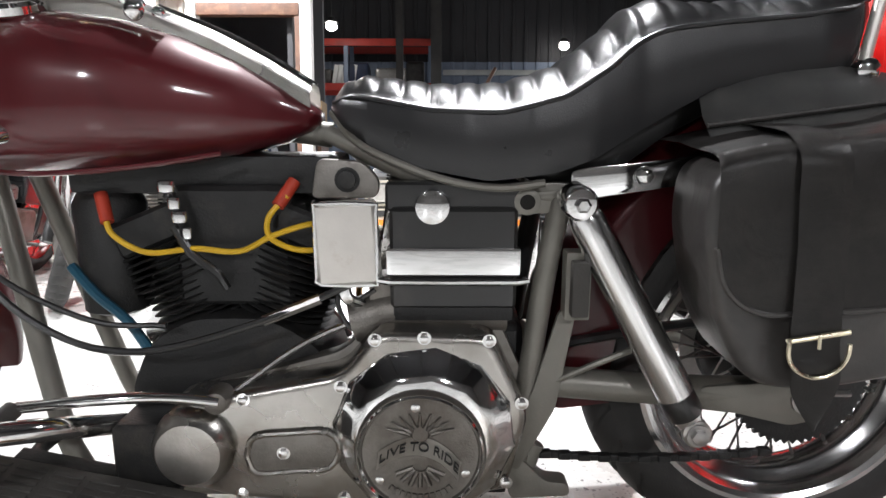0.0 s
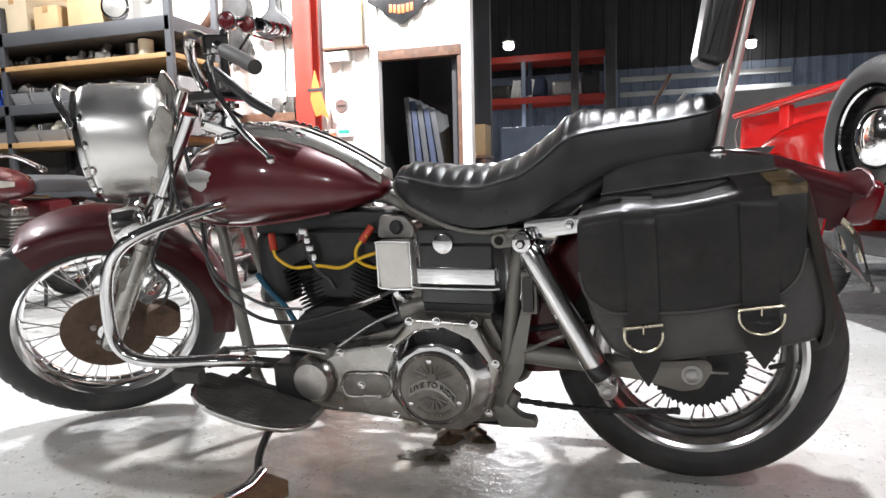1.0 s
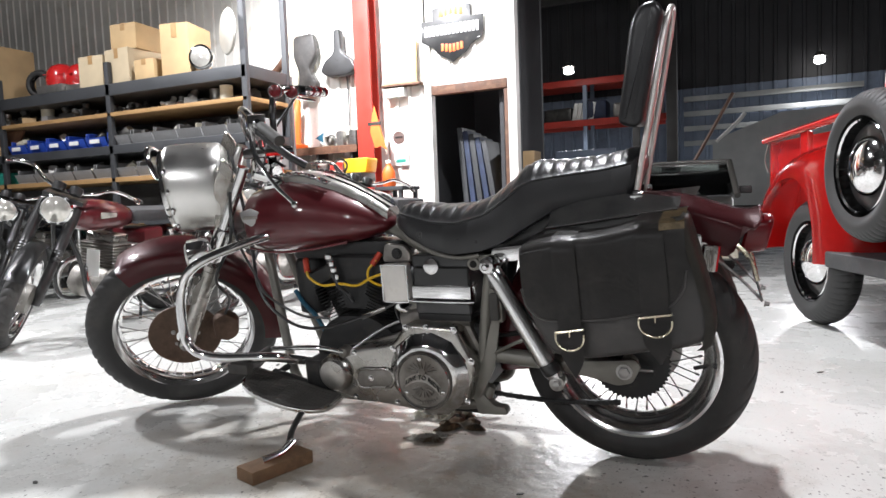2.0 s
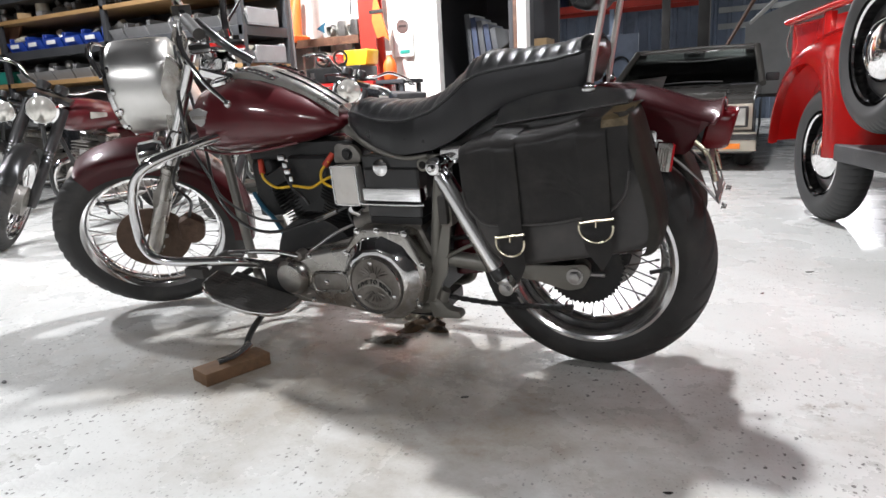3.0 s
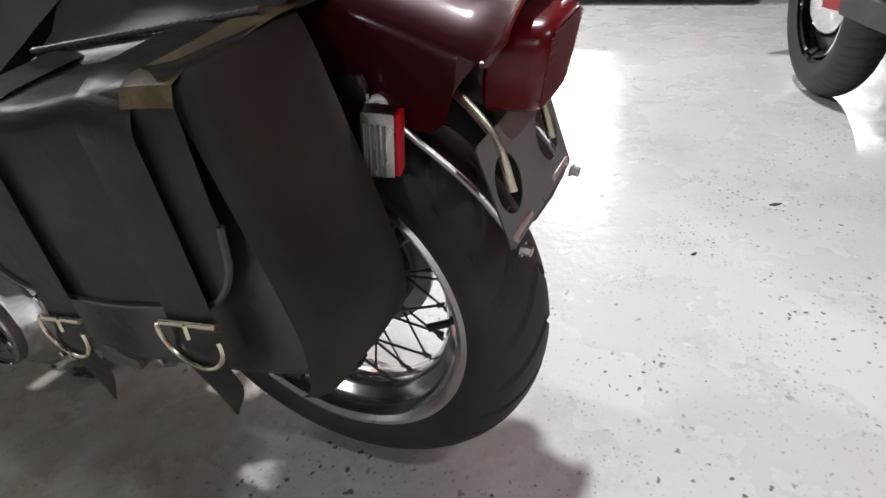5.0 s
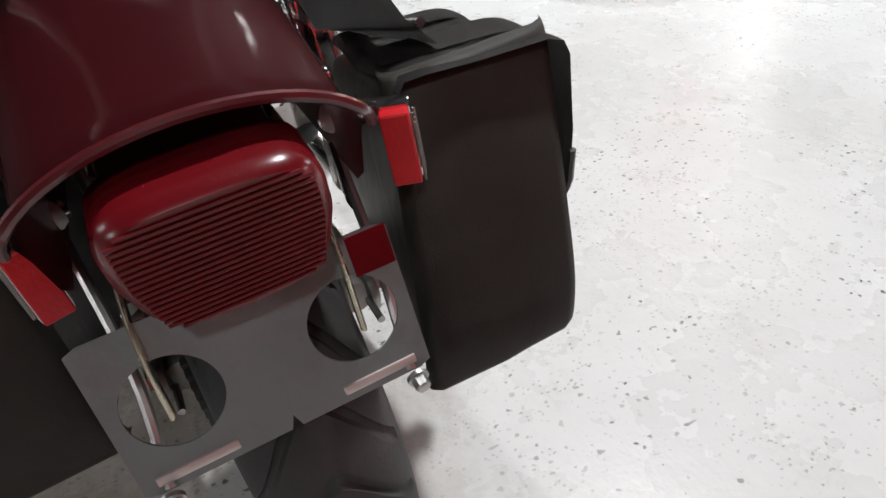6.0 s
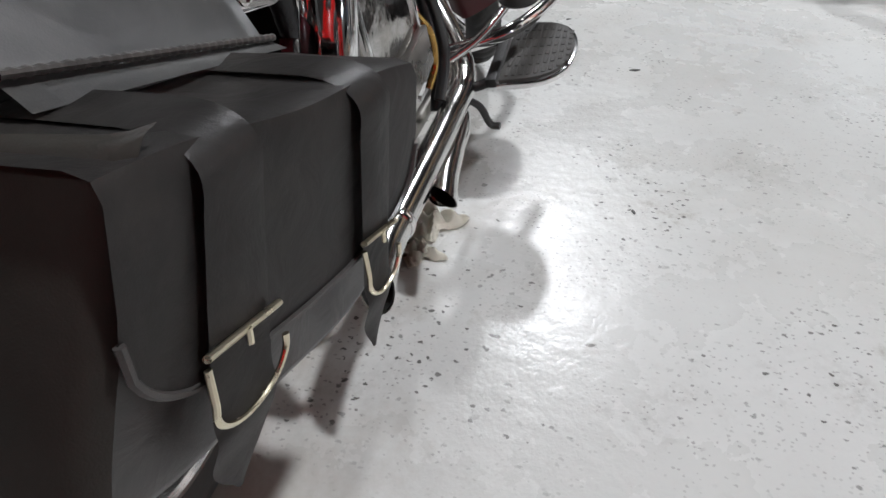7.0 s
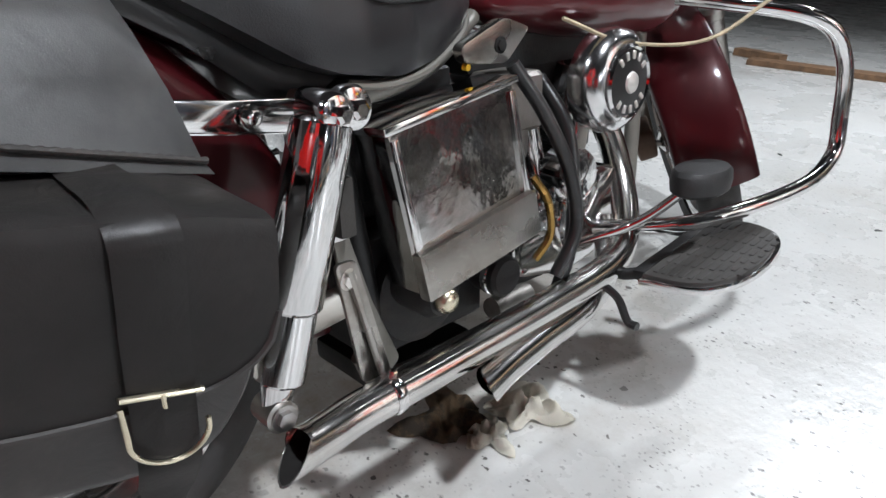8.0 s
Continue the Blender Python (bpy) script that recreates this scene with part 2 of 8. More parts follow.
def rounded(pts, r=0.02, n=4):
    """An outline with its corners rounded."""
    out, k = [], len(pts)
    for i in range(k):
        p, a, b = Vector(pts[i]), Vector(pts[i - 1]), Vector(pts[(i + 1) % k])
        u, v = (a - p), (b - p)
        d = min(r, u.length * 0.45, v.length * 0.45)
        s, e = p + u.normalized() * d, p + v.normalized() * d
        for j in range(n + 1):
            t = j / n
            out.append(tuple((1 - t) ** 2 * s + 2 * t * (1 - t) * p + t * t * e))
    return out


def lettering(body, size, depth=0.001):
    cu = bpy.data.curves.new("lettering", "FONT")
    cu.body, cu.size, cu.extrude, cu.align_x, cu.align_y = body, size, depth, "CENTER", "CENTER"
    ob = bpy.data.objects.new("lettering", cu)
    me = bpy.data.meshes.new_from_object(ob)
    bm = bmesh.new()
    bm.from_mesh(me)
    bpy.data.objects.remove(ob)
    bpy.data.curves.remove(cu)
    bpy.data.meshes.remove(me)
    return bm


TURN_Y = pose(0, 0, 0, 90, 0, 0)       # local z to -y, the left side of the bike


def tyre(r, w, bead, grooves=30, m=None, segs=180, slant=1.0, depth=0.006):
    """A tyre round the y axis with slanted tread grooves."""
    bm = bmesh.new()
    prof = []
    k = 30
    for i in range(k + 1):
        a = math.pi * i / k
        lat = math.cos(a)
        s = math.sin(a) ** 0.72
        prof.append((bead + (r - bead) * s, lat * w * (1 if s > 0.35 else 0.75 + 0.7 * s), lat))
    rings = []
    for rad, y, lat in prof:
        ring = []
        for j in range(segs):
            ang = 2 * math.pi * j / segs
            q = rad
            if grooves:
                if 0.07 < abs(lat) < 0.82 and (j * grooves / segs) % 1 < 0.17:
                    q -= depth
                ang -= 2 * math.pi / grooves * slant * min(0.9, abs(lat)) ** 1.4
            ring.append(Vector((q * math.cos(ang), y, q * math.sin(ang))))
        rings.append(ring)
    loft(bm, rings, cap=False)
    if m is not None:
        bm.transform(m)
    return bm


def rim(r, w, m=None):
    bm = lathe([(r - 0.030, -w * 0.35), (r - 0.018, -w * 0.8), (r + 0.004, -w), (r + 0.006, -w - 0.004), (r - 0.004, -w - 0.006), (r - 0.020, -w * 0.9),
                (r - 0.036, -w * 0.4), (r - 0.038, 0), (r - 0.036, w * 0.4), (r - 0.020, w * 0.9), (r - 0.004, w + 0.006), (r + 0.006, w + 0.004), (r + 0.004, w),
                (r - 0.018, w * 0.8), (r - 0.030, w * 0.35), (r - 0.030, -w * 0.35)], TURN_Y, 72, cap=False)
    if m is not None:
        bm.transform(m)
    return bm


SPOKE = None


def spokes(parent, r_rim, r_hub, half, count, mat):
    global SPOKE
    if SPOKE is None:
        bm = lathe([(0.0020, 0), (0.0020, 0.93), (0.0036, 0.93), (0.0036, 1.0)], None, 6)
        SPOKE = bpy.data.meshes.new("spoke")
        bm.to_mesh(SPOKE)
        bm.free()
        SPOKE.materials.append(mat)
        SPOKE.shade_smooth()
    for i in range(count):
        a = 2 * math.pi * i / count
        side = half if i % 2 else -half
        lead = 0.62 if (i // 2) % 2 else -0.62
        p = Vector((r_hub * math.cos(a + lead), side, r_hub * math.sin(a + lead)))
        q = Vector((r_rim * math.cos(a), side * 0.15, r_rim * math.sin(a)))
        ob = new("spoke", SPOKE)
        ob.parent = parent
        ob.matrix_basis = along(p, q) @ Matrix.Diagonal((1, 1, (q - p).length, 1))


def bolt(p, axis, r, h, bm=None, n=6):
    """A bolt head at p that looks along axis, with a washer."""
    q = Vector(p) + Vector(axis).normalized()
    m = along(p, q)
    bm = lathe([(r * 1.4, 0), (r * 1.4, h * 0.25)], m, 16, bm)
    return lathe([(r, h * 0.25), (r, h * 0.9), (r * 0.8, h)], m, n, bm)

# ---- the motorcycle: x to its tail, -y to its left, z up; it leans on its side stand ----
LEAN = 5.4
bike = thing("motorcycle", pose(0, 0, 0, LEAN, 0, 0))
tagged(bike, "maroon and chrome cruiser motorcycle leaning on its side stand", "motorcycle")


def rear_wheel():
    m = Matrix.Translation((0.010, 0, 0.329))
    wheel = part("rear_wheel", lathe([(0.020, -0.10), (0.045, -0.085), (0.050, -0.07), (0.035, -0.05), (0.035, 0.05), (0.060, 0.065), (0.060, 0.08), (0.020, 0.10)], TURN_Y, 32), M_CAST, bike)
    wheel.matrix_basis = m
    part("tyre", tyre(0.328, 0.073, 0.226, 26, segs=520, slant=1.5, depth=0.006), M_RUBBER, wheel, "black rear tyre with slanted tread grooves")
    part("rim", lathe([(q, y) for q, y in [(0.188, 0), (0.190, -0.014), (0.200, -0.026), (0.212, -0.032), (0.220, -0.046), (0.224, -0.058), (0.232, -0.063), (0.240, -0.062), (0.242, -0.056), (0.234, -0.050), (0.226, -0.040), (0.210, -0.020), (0.205, 0), (0.210, 0.020), (0.226, 0.040), (0.234, 0.050), (0.242, 0.056), (0.240, 0.062), (0.232, 0.063), (0.224, 0.058), (0.220, 0.046), (0.212, 0.032), (0.200, 0.026), (0.190, 0.014), (0.188, 0)]], TURN_Y, 80, cap=False), M_RIM, wheel, "chrome laced wheel rim")
    spokes(wheel, 0.185, 0.045, 0.055, 40, M_STEEL)
    outline = []
    for i in range(51 * 2):
        a = 2 * math.pi * i / 102
        r = 0.110 if i % 2 else 0.103
        outline.append((r * math.cos(a), r * math.sin(a)))
    part("sprocket", slab(outline, -0.098, -0.090, 0.001), M_ENGINE, wheel)
    part("brake_drum", lathe([(0.03, -0.05), (0.098, -0.055), (0.102, -0.062), (0.102, -0.088), (0.05, -0.092)], TURN_Y, 40), M_BLACK, wheel)
    part("brake_disc", lathe([(0.05, 0.064), (0.128, 0.064), (0.128, 0.070), (0.05, 0.070)], TURN_Y @ pose(0, 0, 0, 180, 0, 0), 48), M_STEEL, wheel)
    part("tyre_valve", rod((0.19, -0.01, -0.03), (0.165, -0.03, -0.03), 0.006, 8), M_BLACK, wheel)
    return wheel


rear_wheel()

# chain and its lower run
links = bmesh.new()
for i in range(26):
    t = i / 25
    p = Vector((-0.43 + 0.40 * t, -0.094, 0.205 - 0.012 * math.sin(math.pi * t)))
    box(p.x - 0.0105, p.x + 0.0105, p.y - (0.008 if i % 2 else 0.005), p.y + (0.008 if i % 2 else 0.005), p.z - 0.006, p.z + 0.006, 0.002, links, segs=1)
part("drive_chain", links, M_ENGINE, bike, "oily steel drive chain")
guard = tube([(-0.38, -0.094, 0.385), (-0.2, -0.094, 0.415), (-0.05, -0.094, 0.43)], 0.014, 8, squash=0.5)
part("chain_guard", guard, M_BLACK, bike)

# swing arm
for side in (-1, 1):
    part("swing_arm", tube([(-0.42, side * 0.11, 0.335), (-0.2, side * 0.118, 0.322), (0.015, side * 0.112, 0.315)], 0.024, 14), M_FRAME if side < 0 else M_GREYTUBE, bike)
    plate = slab(rounded([(-0.16, 0.335), (-0.02, 0.345), (0.03, 0.352), (0.045, 0.330), (0.02, 0.282), (-0.02, 0.272), (-0.10, 0.292), (-0.17, 0.300)], 0.012), side * 0.128, side * 0.140, 0.003)
    part("axle_plate", plate, M_FRAME, bike)
    part("axle_nut", bolt((0.0, side * 0.140, 0.315), (0, side, 0), 0.016, 0.016), M_STEEL, bike)
    part("adjuster_bolt", rod((0.03, side * 0.125, 0.318), (0.075, side * 0.125, 0.318), 0.005, 8), M_STEEL, bike)


# shock absorbers
def shock(side):
    top, low = (Vector((-0.362, -0.168, 0.618)), Vector((-0.178, -0.168, 0.283))) if side < 0 else (Vector((-0.304, 0.224, 0.630)), Vector((-0.200, 0.214, 0.286)))
    m = along(top, low)
    h = (low - top).length
    slim = [(0.014, 0.0), (0.021, 0.014), (0.025, 0.03), (0.0265, h * 0.15), (0.0285, h * 0.80), (0.0285, h * 0.83), (0.024, h * 0.835), (0.024, h * 0.93), (0.016, h)]
    body = part("shock_absorber", lathe(slim if side < 0 else [(0.016, 0.0), (0.034, 0.012), (0.036, 0.03), (0.036, h * 0.62), (0.034, h * 0.63), (0.031, h * 0.64), (0.031, h * 0.88), (0.022, h * 0.90), (0.018, h)], m, 28), M_CHROME if side > 0 else M_RIM, bike,
                "chrome covered rear shock absorber")
    if side < 0:
        part("shock_collar", lathe([(0.0255, h * 0.84), (0.0270, h * 0.85), (0.0270, h * 0.92), (0.0255, h * 0.93)], m, 24), M_BLACK, body, "black shock collar")
    part("top_eye", lathe([(0.016, -0.028), (0.024, -0.024), (0.024, 0.022), (0.020, 0.028), (0.012, 0.030)], Matrix.Translation(top) @ TURN_Y @ pose(0, 0, 0, 0 if side < 0 else 180, 0, 0), 24), M_CHROME, body)
    part("top_nut", lathe([(0.011, 0.028), (0.011, 0.040), (0.007, 0.044)], Matrix.Translation(top) @ TURN_Y @ pose(0, 0, 0, 0 if side < 0 else 180, 0, 0), 6), M_CHROME, body)
    part("bottom_eye", lathe([(0.012, -0.022), (0.021, -0.020), (0.021, 0.020), (0.012, 0.024)], Matrix.Translation(low) @ TURN_Y @ pose(0, 0, 0, 0 if side < 0 else 180, 0, 0), 20), M_POLISHED, body)
    part("bottom_nut", bolt(low + Vector((0, side * 0.022, 0)), (0, side, 0), 0.012, 0.012), M_STEEL, body)


shock(-1)
shock(1)

# frame rails
for side in (-1, 1):
    part("frame_downtube", tube([(-1.27, side * 0.03, 0.78), (-1.225, side * 0.055, 0.62), (-1.16, side * 0.095, 0.33), (-1.12, side * 0.11, 0.20), (-1.05, side * 0.115, 0.165), (-0.7, side * 0.115, 0.16), (-0.45, side * 0.115, 0.17), (-0.40, side * 0.11, 0.23)], 0.0165, 12), M_FRAME, bike, "silver painted frame tube")
    part("frame_seat_rail", tube([(-0.72, side * 0.045, 0.705), (-0.60, side * 0.085, 0.650), (-0.50, side * 0.105, 0.625), (-0.40, side * 0.112, 0.620), (-0.33, side * 0.115, 0.628)], 0.014, 12), M_FRAME, bike)
    # Right upright coloured near black to sink into the dark behind the battery.
    part("frame_upright", tube([(-0.375, side * 0.115, 0.615), (-0.395, side * 0.118, 0.50), (-0.415, side * 0.120, 0.34), (-0.43, side * 0.118, 0.19)], 0.017, 12), M_FRAME if side < 0 else M_ENGINE, bike)
part("frame_backbone", tube([(-1.28, 0, 0.80), (-1.0, 0, 0.74), (-0.72, 0, 0.70)], 0.02, 12), M_FRAME, bike)
part("steering_head", rod((-1.315, 0, 0.70), (-1.235, 0, 0.84), 0.032, 20), M_FRAME, bike)
lug = lathe([(0.019, -0.006), (0.019, 0.012), (0.012, 0.014)], Matrix.Translation((-0.425, -0.118, 0.612)) @ TURN_Y, 20)
lug = slab(rounded([(-0.45, 0.592), (-0.35, 0.597), (-0.33, 0.630), (-0.38, 0.640), (-0.45, 0.634)], 0.012), -0.124, -0.104, 0.003, lug)
part("seat_bracket", lug, M_FRAME, bike, "silver bracket with an open bolt hole")
# A near-black disc stands for the shade inside the open hole.
part("bracket_hole", lathe([(0.011, 0), (0.011, 0.004)], Matrix.Translation((-0.425, -0.129, 0.612)) @ TURN_Y, 20), M_DARKHOLE, bike)


# rear fender: a hoop over the tyre that runs out in a flat bobtail with a raised lip
def rear_fender():
    bm = bmesh.new()
    spine = []
    for i in range(15):
        a = radians(188 - i * 8.2)
        spine.append((0.400 * math.cos(a), 0.325 + 0.385 * math.sin(a) + 0.075 * max(0, math.sin(a)) ** 2, 0.30 + 0.02 * i))
    spine += [(0.0, 0.790, 0), (0.06, 0.797, 0), (0.12, 0.792, 0), (0.18, 0.778, 0), (0.24, 0.757, 0), (0.285, 0.742, 0), (0.315, 0.739, 0), (0.337, 0.746, 0)]
    spine = [s for s in spine if not (s[2] and s[0] > -0.03)]
    rings = []
    for x, z, _ in spine:
        tail = max(0, min(1, (x - 0.04) / 0.30))
        half = 0.092 + 0.010 * tail
        drop = 0.150 - 0.070 * max(0, tail - 0.35) if x > 0 else 0.115
        if x > 0.20:
            drop = (0.150 - 0.55 * (x - 0.20)) * (1 - 0.5 * max(0, (x - 0.265) / 0.072) ** 2)
        c = Vector((0, 0, 0.325))
        ring = []
        for k in range(33):
            u = -1 + 2 * k / 32
            a = abs(u)
            if a < 0.70:
                th = a / 0.70 * math.pi / 2
                y, d = half * 0.985 * math.sin(th), 0.046 * (1 - math.cos(th))
            else:
                f = (a - 0.70) / 0.30
                y, d = half * (0.985 + 0.015 * f), 0.046 + (drop - 0.046) * f
            if x > -0.02:
                sweep = max(0, min(1, (x - 0.24) / 0.097))
                p = Vector((x + 0.02 * a * (1 - sweep) - 0.08 * max(0, a - 0.5) * sweep, 0, z - d))
            else:
                out = (Vector((x, 0, z)) - c).normalized()
                p = Vector((x, 0, z)) - out * d
            ring.append(Vector((p.x, y * (1 if u > 0 else -1), p.z)))
        rings.append(ring)
    loft(bm, rings, cap=False, closed=False)
    bmesh.ops.solidify(bm, geom=list(bm.faces), thickness=0.003)
    part("rear_fender", bm, M_MAROON, bike, "maroon metallic rear fender with a bobbed tail", sharp=60)
    part("fender_lip_trim", tube([p + Vector((0.001, 0, -0.001)) for p in rings[-1][4:-4]], 0.0035, 8, smooth=0), M_MAROON, bike)


rear_fender()
for side in (-1, 1):
    strut = slab(rounded([(-0.365, 0.622), (-0.335, 0.618), (-0.240, 0.631), (-0.10, 0.652), (0.06, 0.668), (0.20, 0.660), (0.20, 0.690), (0.06, 0.702), (-0.10, 0.690), (-0.240, 0.671), (-0.335, 0.662), (-0.365, 0.656)], 0.008), side * 0.106, side * 0.114, 0.002)
    for v in strut.verts:
        v.co.y += side * 0.020 * max(0, min(1, (-0.06 - v.co.x) / 0.20))
        if side > 0:
            v.co.z -= 0.030 * max(0, min(1, (0.02 - v.co.x) / 0.12))
    part("fender_strut", strut, M_CHROME, bike, "chrome fender strut")
    for x, z in ((-0.262, 0.650), (-0.13, 0.668), (0.02, 0.682)):
        part("strut_bolt", bolt((x, side * (0.134 if x < -0.2 else 0.116), z - (0.030 if side > 0 and x < -0.1 else 0)), (0, side, 0), 0.010, 0.012), M_CHROME, bike)


# round shock stud at the end of the right strut
stud = part("shock_stud", lathe([(0.018, 0), (0.018, 0.075), (0.026, 0.078), (0.028, 0.092), (0.024, 0.100), (0.013, 0.102)], Matrix.Translation((-0.341, 0.130, 0.628)) @ pose(0, 0, 0, -90, 0, 0), 28), M_CHROME, bike, "round chrome shock stud")
part("stud_nut", lathe([(0.013, 0.100), (0.013, 0.112), (0.008, 0.116)], Matrix.Translation((-0.341, 0.130, 0.628)) @ pose(0, 0, 0, -90, 0, 0), 6), M_CHROME, stud)


# tail lamp, plate bracket, reflectors
def tail_light():
    base = part("tail_light", slab(rounded([(0.262, 0.642), (0.306, 0.638), (0.314, 0.718), (0.262, 0.732)], 0.01), -0.048, 0.048, 0.008), M_BLACK, bike, "red tail lamp under the tail of the fender")
    lens = bmesh.new()
    rings = []
    for x, g in ((0.300, 0.92), (0.306, 1.0), (0.346, 0.98), (0.356, 0.93), (0.360, 0.86)):
        ring = []
        for k in range(40):
            a = 2 * math.pi * k / 40
            e = 4.0
            cy = (abs(math.cos(a)) ** (2 / e)) * (1 if math.cos(a) > 0 else -1)
            cz = (abs(math.sin(a)) ** (2 / e)) * (1 if math.sin(a) > 0 else -1)
            z = cz * 0.049 * g
            ring.append(Vector((x + 0.012 * (z / 0.05), cy * (0.062 - 0.012 * (z < 0) * abs(z) / 0.049) * g, 0.675 + z)))
        rings.append(ring)
    loft(lens, rings)
    part("lens", lens, M_REDLENS, base, "large red ribbed lens")
    for i in range(19):
        z = 0.638 + i * 0.0041
        w = 0.052 - 0.009 * max(0, (0.675 - z) / 0.049) - (0.006 if i in (0, 18) else 0)
        x = 0.3606 + 0.012 * (z - 0.675) / 0.05
        part("lens_rib", tube([(x, -w, z), (x + 0.0004, 0, z), (x, w, z)], 0.0011, 6, smooth=3), M_LENSRIB, base)


tail_light()


def plate_bracket():
    # an outline across the bike, then tilted back
    m = Matrix.Translation((0.324, -0.008, 0.573)) @ pose(0, 0, 0, 0, -16, 0) @ pose(0, 0, 0, 0, 0, 90)
    own = bmesh.new()
    # a plate with two round openings: strips between the outline and the circles, left and right halves
    def half(s):
        cx = s * 0.062
        rect = [(0.0, 0.052), (s * 0.104, 0.052), (s * 0.104, -0.064), (0.0, -0.064)]
        ring, hole = [], []
        for k in range(48):
            a = 2 * math.pi * k / 48
            dx, dz = math.cos(a), math.sin(a)
            hole.append((cx + 0.032 * dx, -0.006 + 0.032 * dz))
            best = 9
            for lim, d, c0 in ((max(0, s * 0.104), dx, cx), (min(0, s * 0.104), dx, cx), (0.052, dz, -0.006), (-0.064, dz, -0.006)):
                if abs(d) > 1e-6 and (lim - c0) / d > 0:
                    best = min(best, (lim - c0) / d)
            ring.append((cx + best * dx, -0.006 + best * dz))
        for y in (-0.001, 0.001):
            o = [own.verts.new((x, y, z)) for x, z in ring]
            h = [own.verts.new((x, y, z)) for x, z in hole]
            for k in range(48):
                j = (k + 1) % 48
                own.faces.new((o[k], o[j], h[j], h[k]) if y < 0 else (h[k], h[j], o[j], o[k]))
            if y < 0:
                h0 = h
            else:
                for k in range(48):
                    j = (k + 1) % 48
                    own.faces.new((h0[k], h0[j], h[j], h[k]))
    half(1)
    half(-1)
    bmesh.ops.remove_doubles(own, verts=own.verts, dist=0.0004)
    own.transform(m)
    plate = part("plate_bracket", own, M_PLATE, bike, "bare steel number plate bracket with two round holes")
    for s in (-1, 1):
        slot = box(s * 0.066 - 0.028, s * 0.066 + 0.028, -0.0030, 0.0030, -0.058, -0.051, 0.002, m=m)
        part("bracket_slot", slot, M_HORN, plate)
        part("bracket_bolt", bolt((0.346, s * 0.090 - 0.008, 0.508), (1, 0, -0.2), 0.006, 0.012), M_STEEL, plate)
        part("bracket_stay", tube([(0.331, s * 0.066 - 0.008, 0.560), (0.312, s * 0.066 - 0.006, 0.620), (0.26, s * 0.064, 0.668), (0.20, s * 0.058, 0.690)], 0.006, 8, squash=0.4), M_BRASS, plate)
        part("bracket_rod", tube([(0.342, s * 0.088 - 0.008, 0.513), (0.29, s * 0.09, 0.570), (0.215, s * 0.098, 0.640)], 0.004, 8), M_STEEL, plate)
    part("red_sticker", box(0.074, 0.103, -0.003, -0.0015, 0.022, 0.0505, 0, m=m), M_REDLENS, plate)


plate_bracket()


def side_reflector(side):
    x, y, z = (0.226, -0.124, 0.631) if side < 0 else (0.250, 0.140, 0.641)
    m = pose(x, y, z, 0, 8, 16 if side < 0 else -24)
    body = part("marker_reflector", box(-0.026 if side < 0 else -0.012, 0.008 if side < 0 else 0.003, -0.0125, 0.0125, -0.036, 0.032, 0.005, m=m), M_POLISHED if side < 0 else M_CHROME, bike, "chrome marker lamp with a red reflector")
    part("reflector_lens", box(0.007 if side < 0 else 0.001, 0.013, -0.0108, 0.0108, -0.034, 0.030, 0.003, m=m, segs=3), M_REFLECTOR, body)
    for i in range(4):
        part("side_slot", box((-0.022 if side < 0 else -0.010) + i * 0.006, (-0.019 if side < 0 else -0.0075) + i * 0.006, side * 0.0125, side * 0.0145, -0.034, 0.020, 0.0006, m=m, segs=1), M_CAST, body)
    part("reflector_stem", tube([(x - 0.004, y, z + 0.022), (x - 0.016, y - side * 0.012, z + 0.024), (x - 0.030, side * 0.092, z + 0.024)], 0.008, 10), M_CHROME, body)
    part("stem_grommet", lathe([(0.009, 0), (0.011, 0.004), (0.011, 0.012), (0.009, 0.014)], along((x - 0.026, side * 0.094, z + 0.024), (x - 0.012, side * 0.12, z + 0.024)), 16), M_WHITE, body)


side_reflector(-1)
side_reflector(1)

# mud flap behind the wheel opening and brackets under the tail
part("inner_fender_shield", slab(rounded([(0.12, 0.62), (0.26, 0.64), (0.24, 0.66), (0.12, 0.66)], 0.006), -0.07, 0.07, 0.003), M_BLACK, bike)


# ---- seat ----
SEAT_TOP = [(-0.700, 0.752), (-0.680, 0.778), (-0.650, 0.788), (-0.600, 0.783), (-0.545, 0.776), (-0.450, 0.778), (-0.375, 0.803), (-0.313, 0.850), (-0.280, 0.884), (-0.245, 0.898), (-0.170, 0.894), (-0.062, 0.901), (0.000, 0.914), (0.030, 0.918), (0.040, 0.900)]
SEAT_LOW = [(-0.700, 0.735), (-0.680, 0.712), (-0.645, 0.684), (-0.566, 0.652), (-0.474, 0.636), (-0.384, 0.648), (-0.335, 0.665), (-0.239, 0.724), (-0.171, 0.764), (-0.093, 0.778), (0.012, 0.792), (0.040, 0.86)]
SEAT_WIDE = [(-0.700, 0.035), (-0.680, 0.065), (-0.64, 0.092), (-0.58, 0.120), (-0.50, 0.150), (-0.42, 0.160), (-0.34, 0.152), (-0.27, 0.135), (-0.15, 0.125), (-0.03, 0.118), (0.02, 0.105), (0.040, 0.08)]


def table(rows, x):
    for (a, p), (b, q) in zip(rows, rows[1:]):
        if x <= b:
            t = max(0, min(1, (x - a) / (b - a)))
            return p + (q - p) * t
    return rows[-1][1]


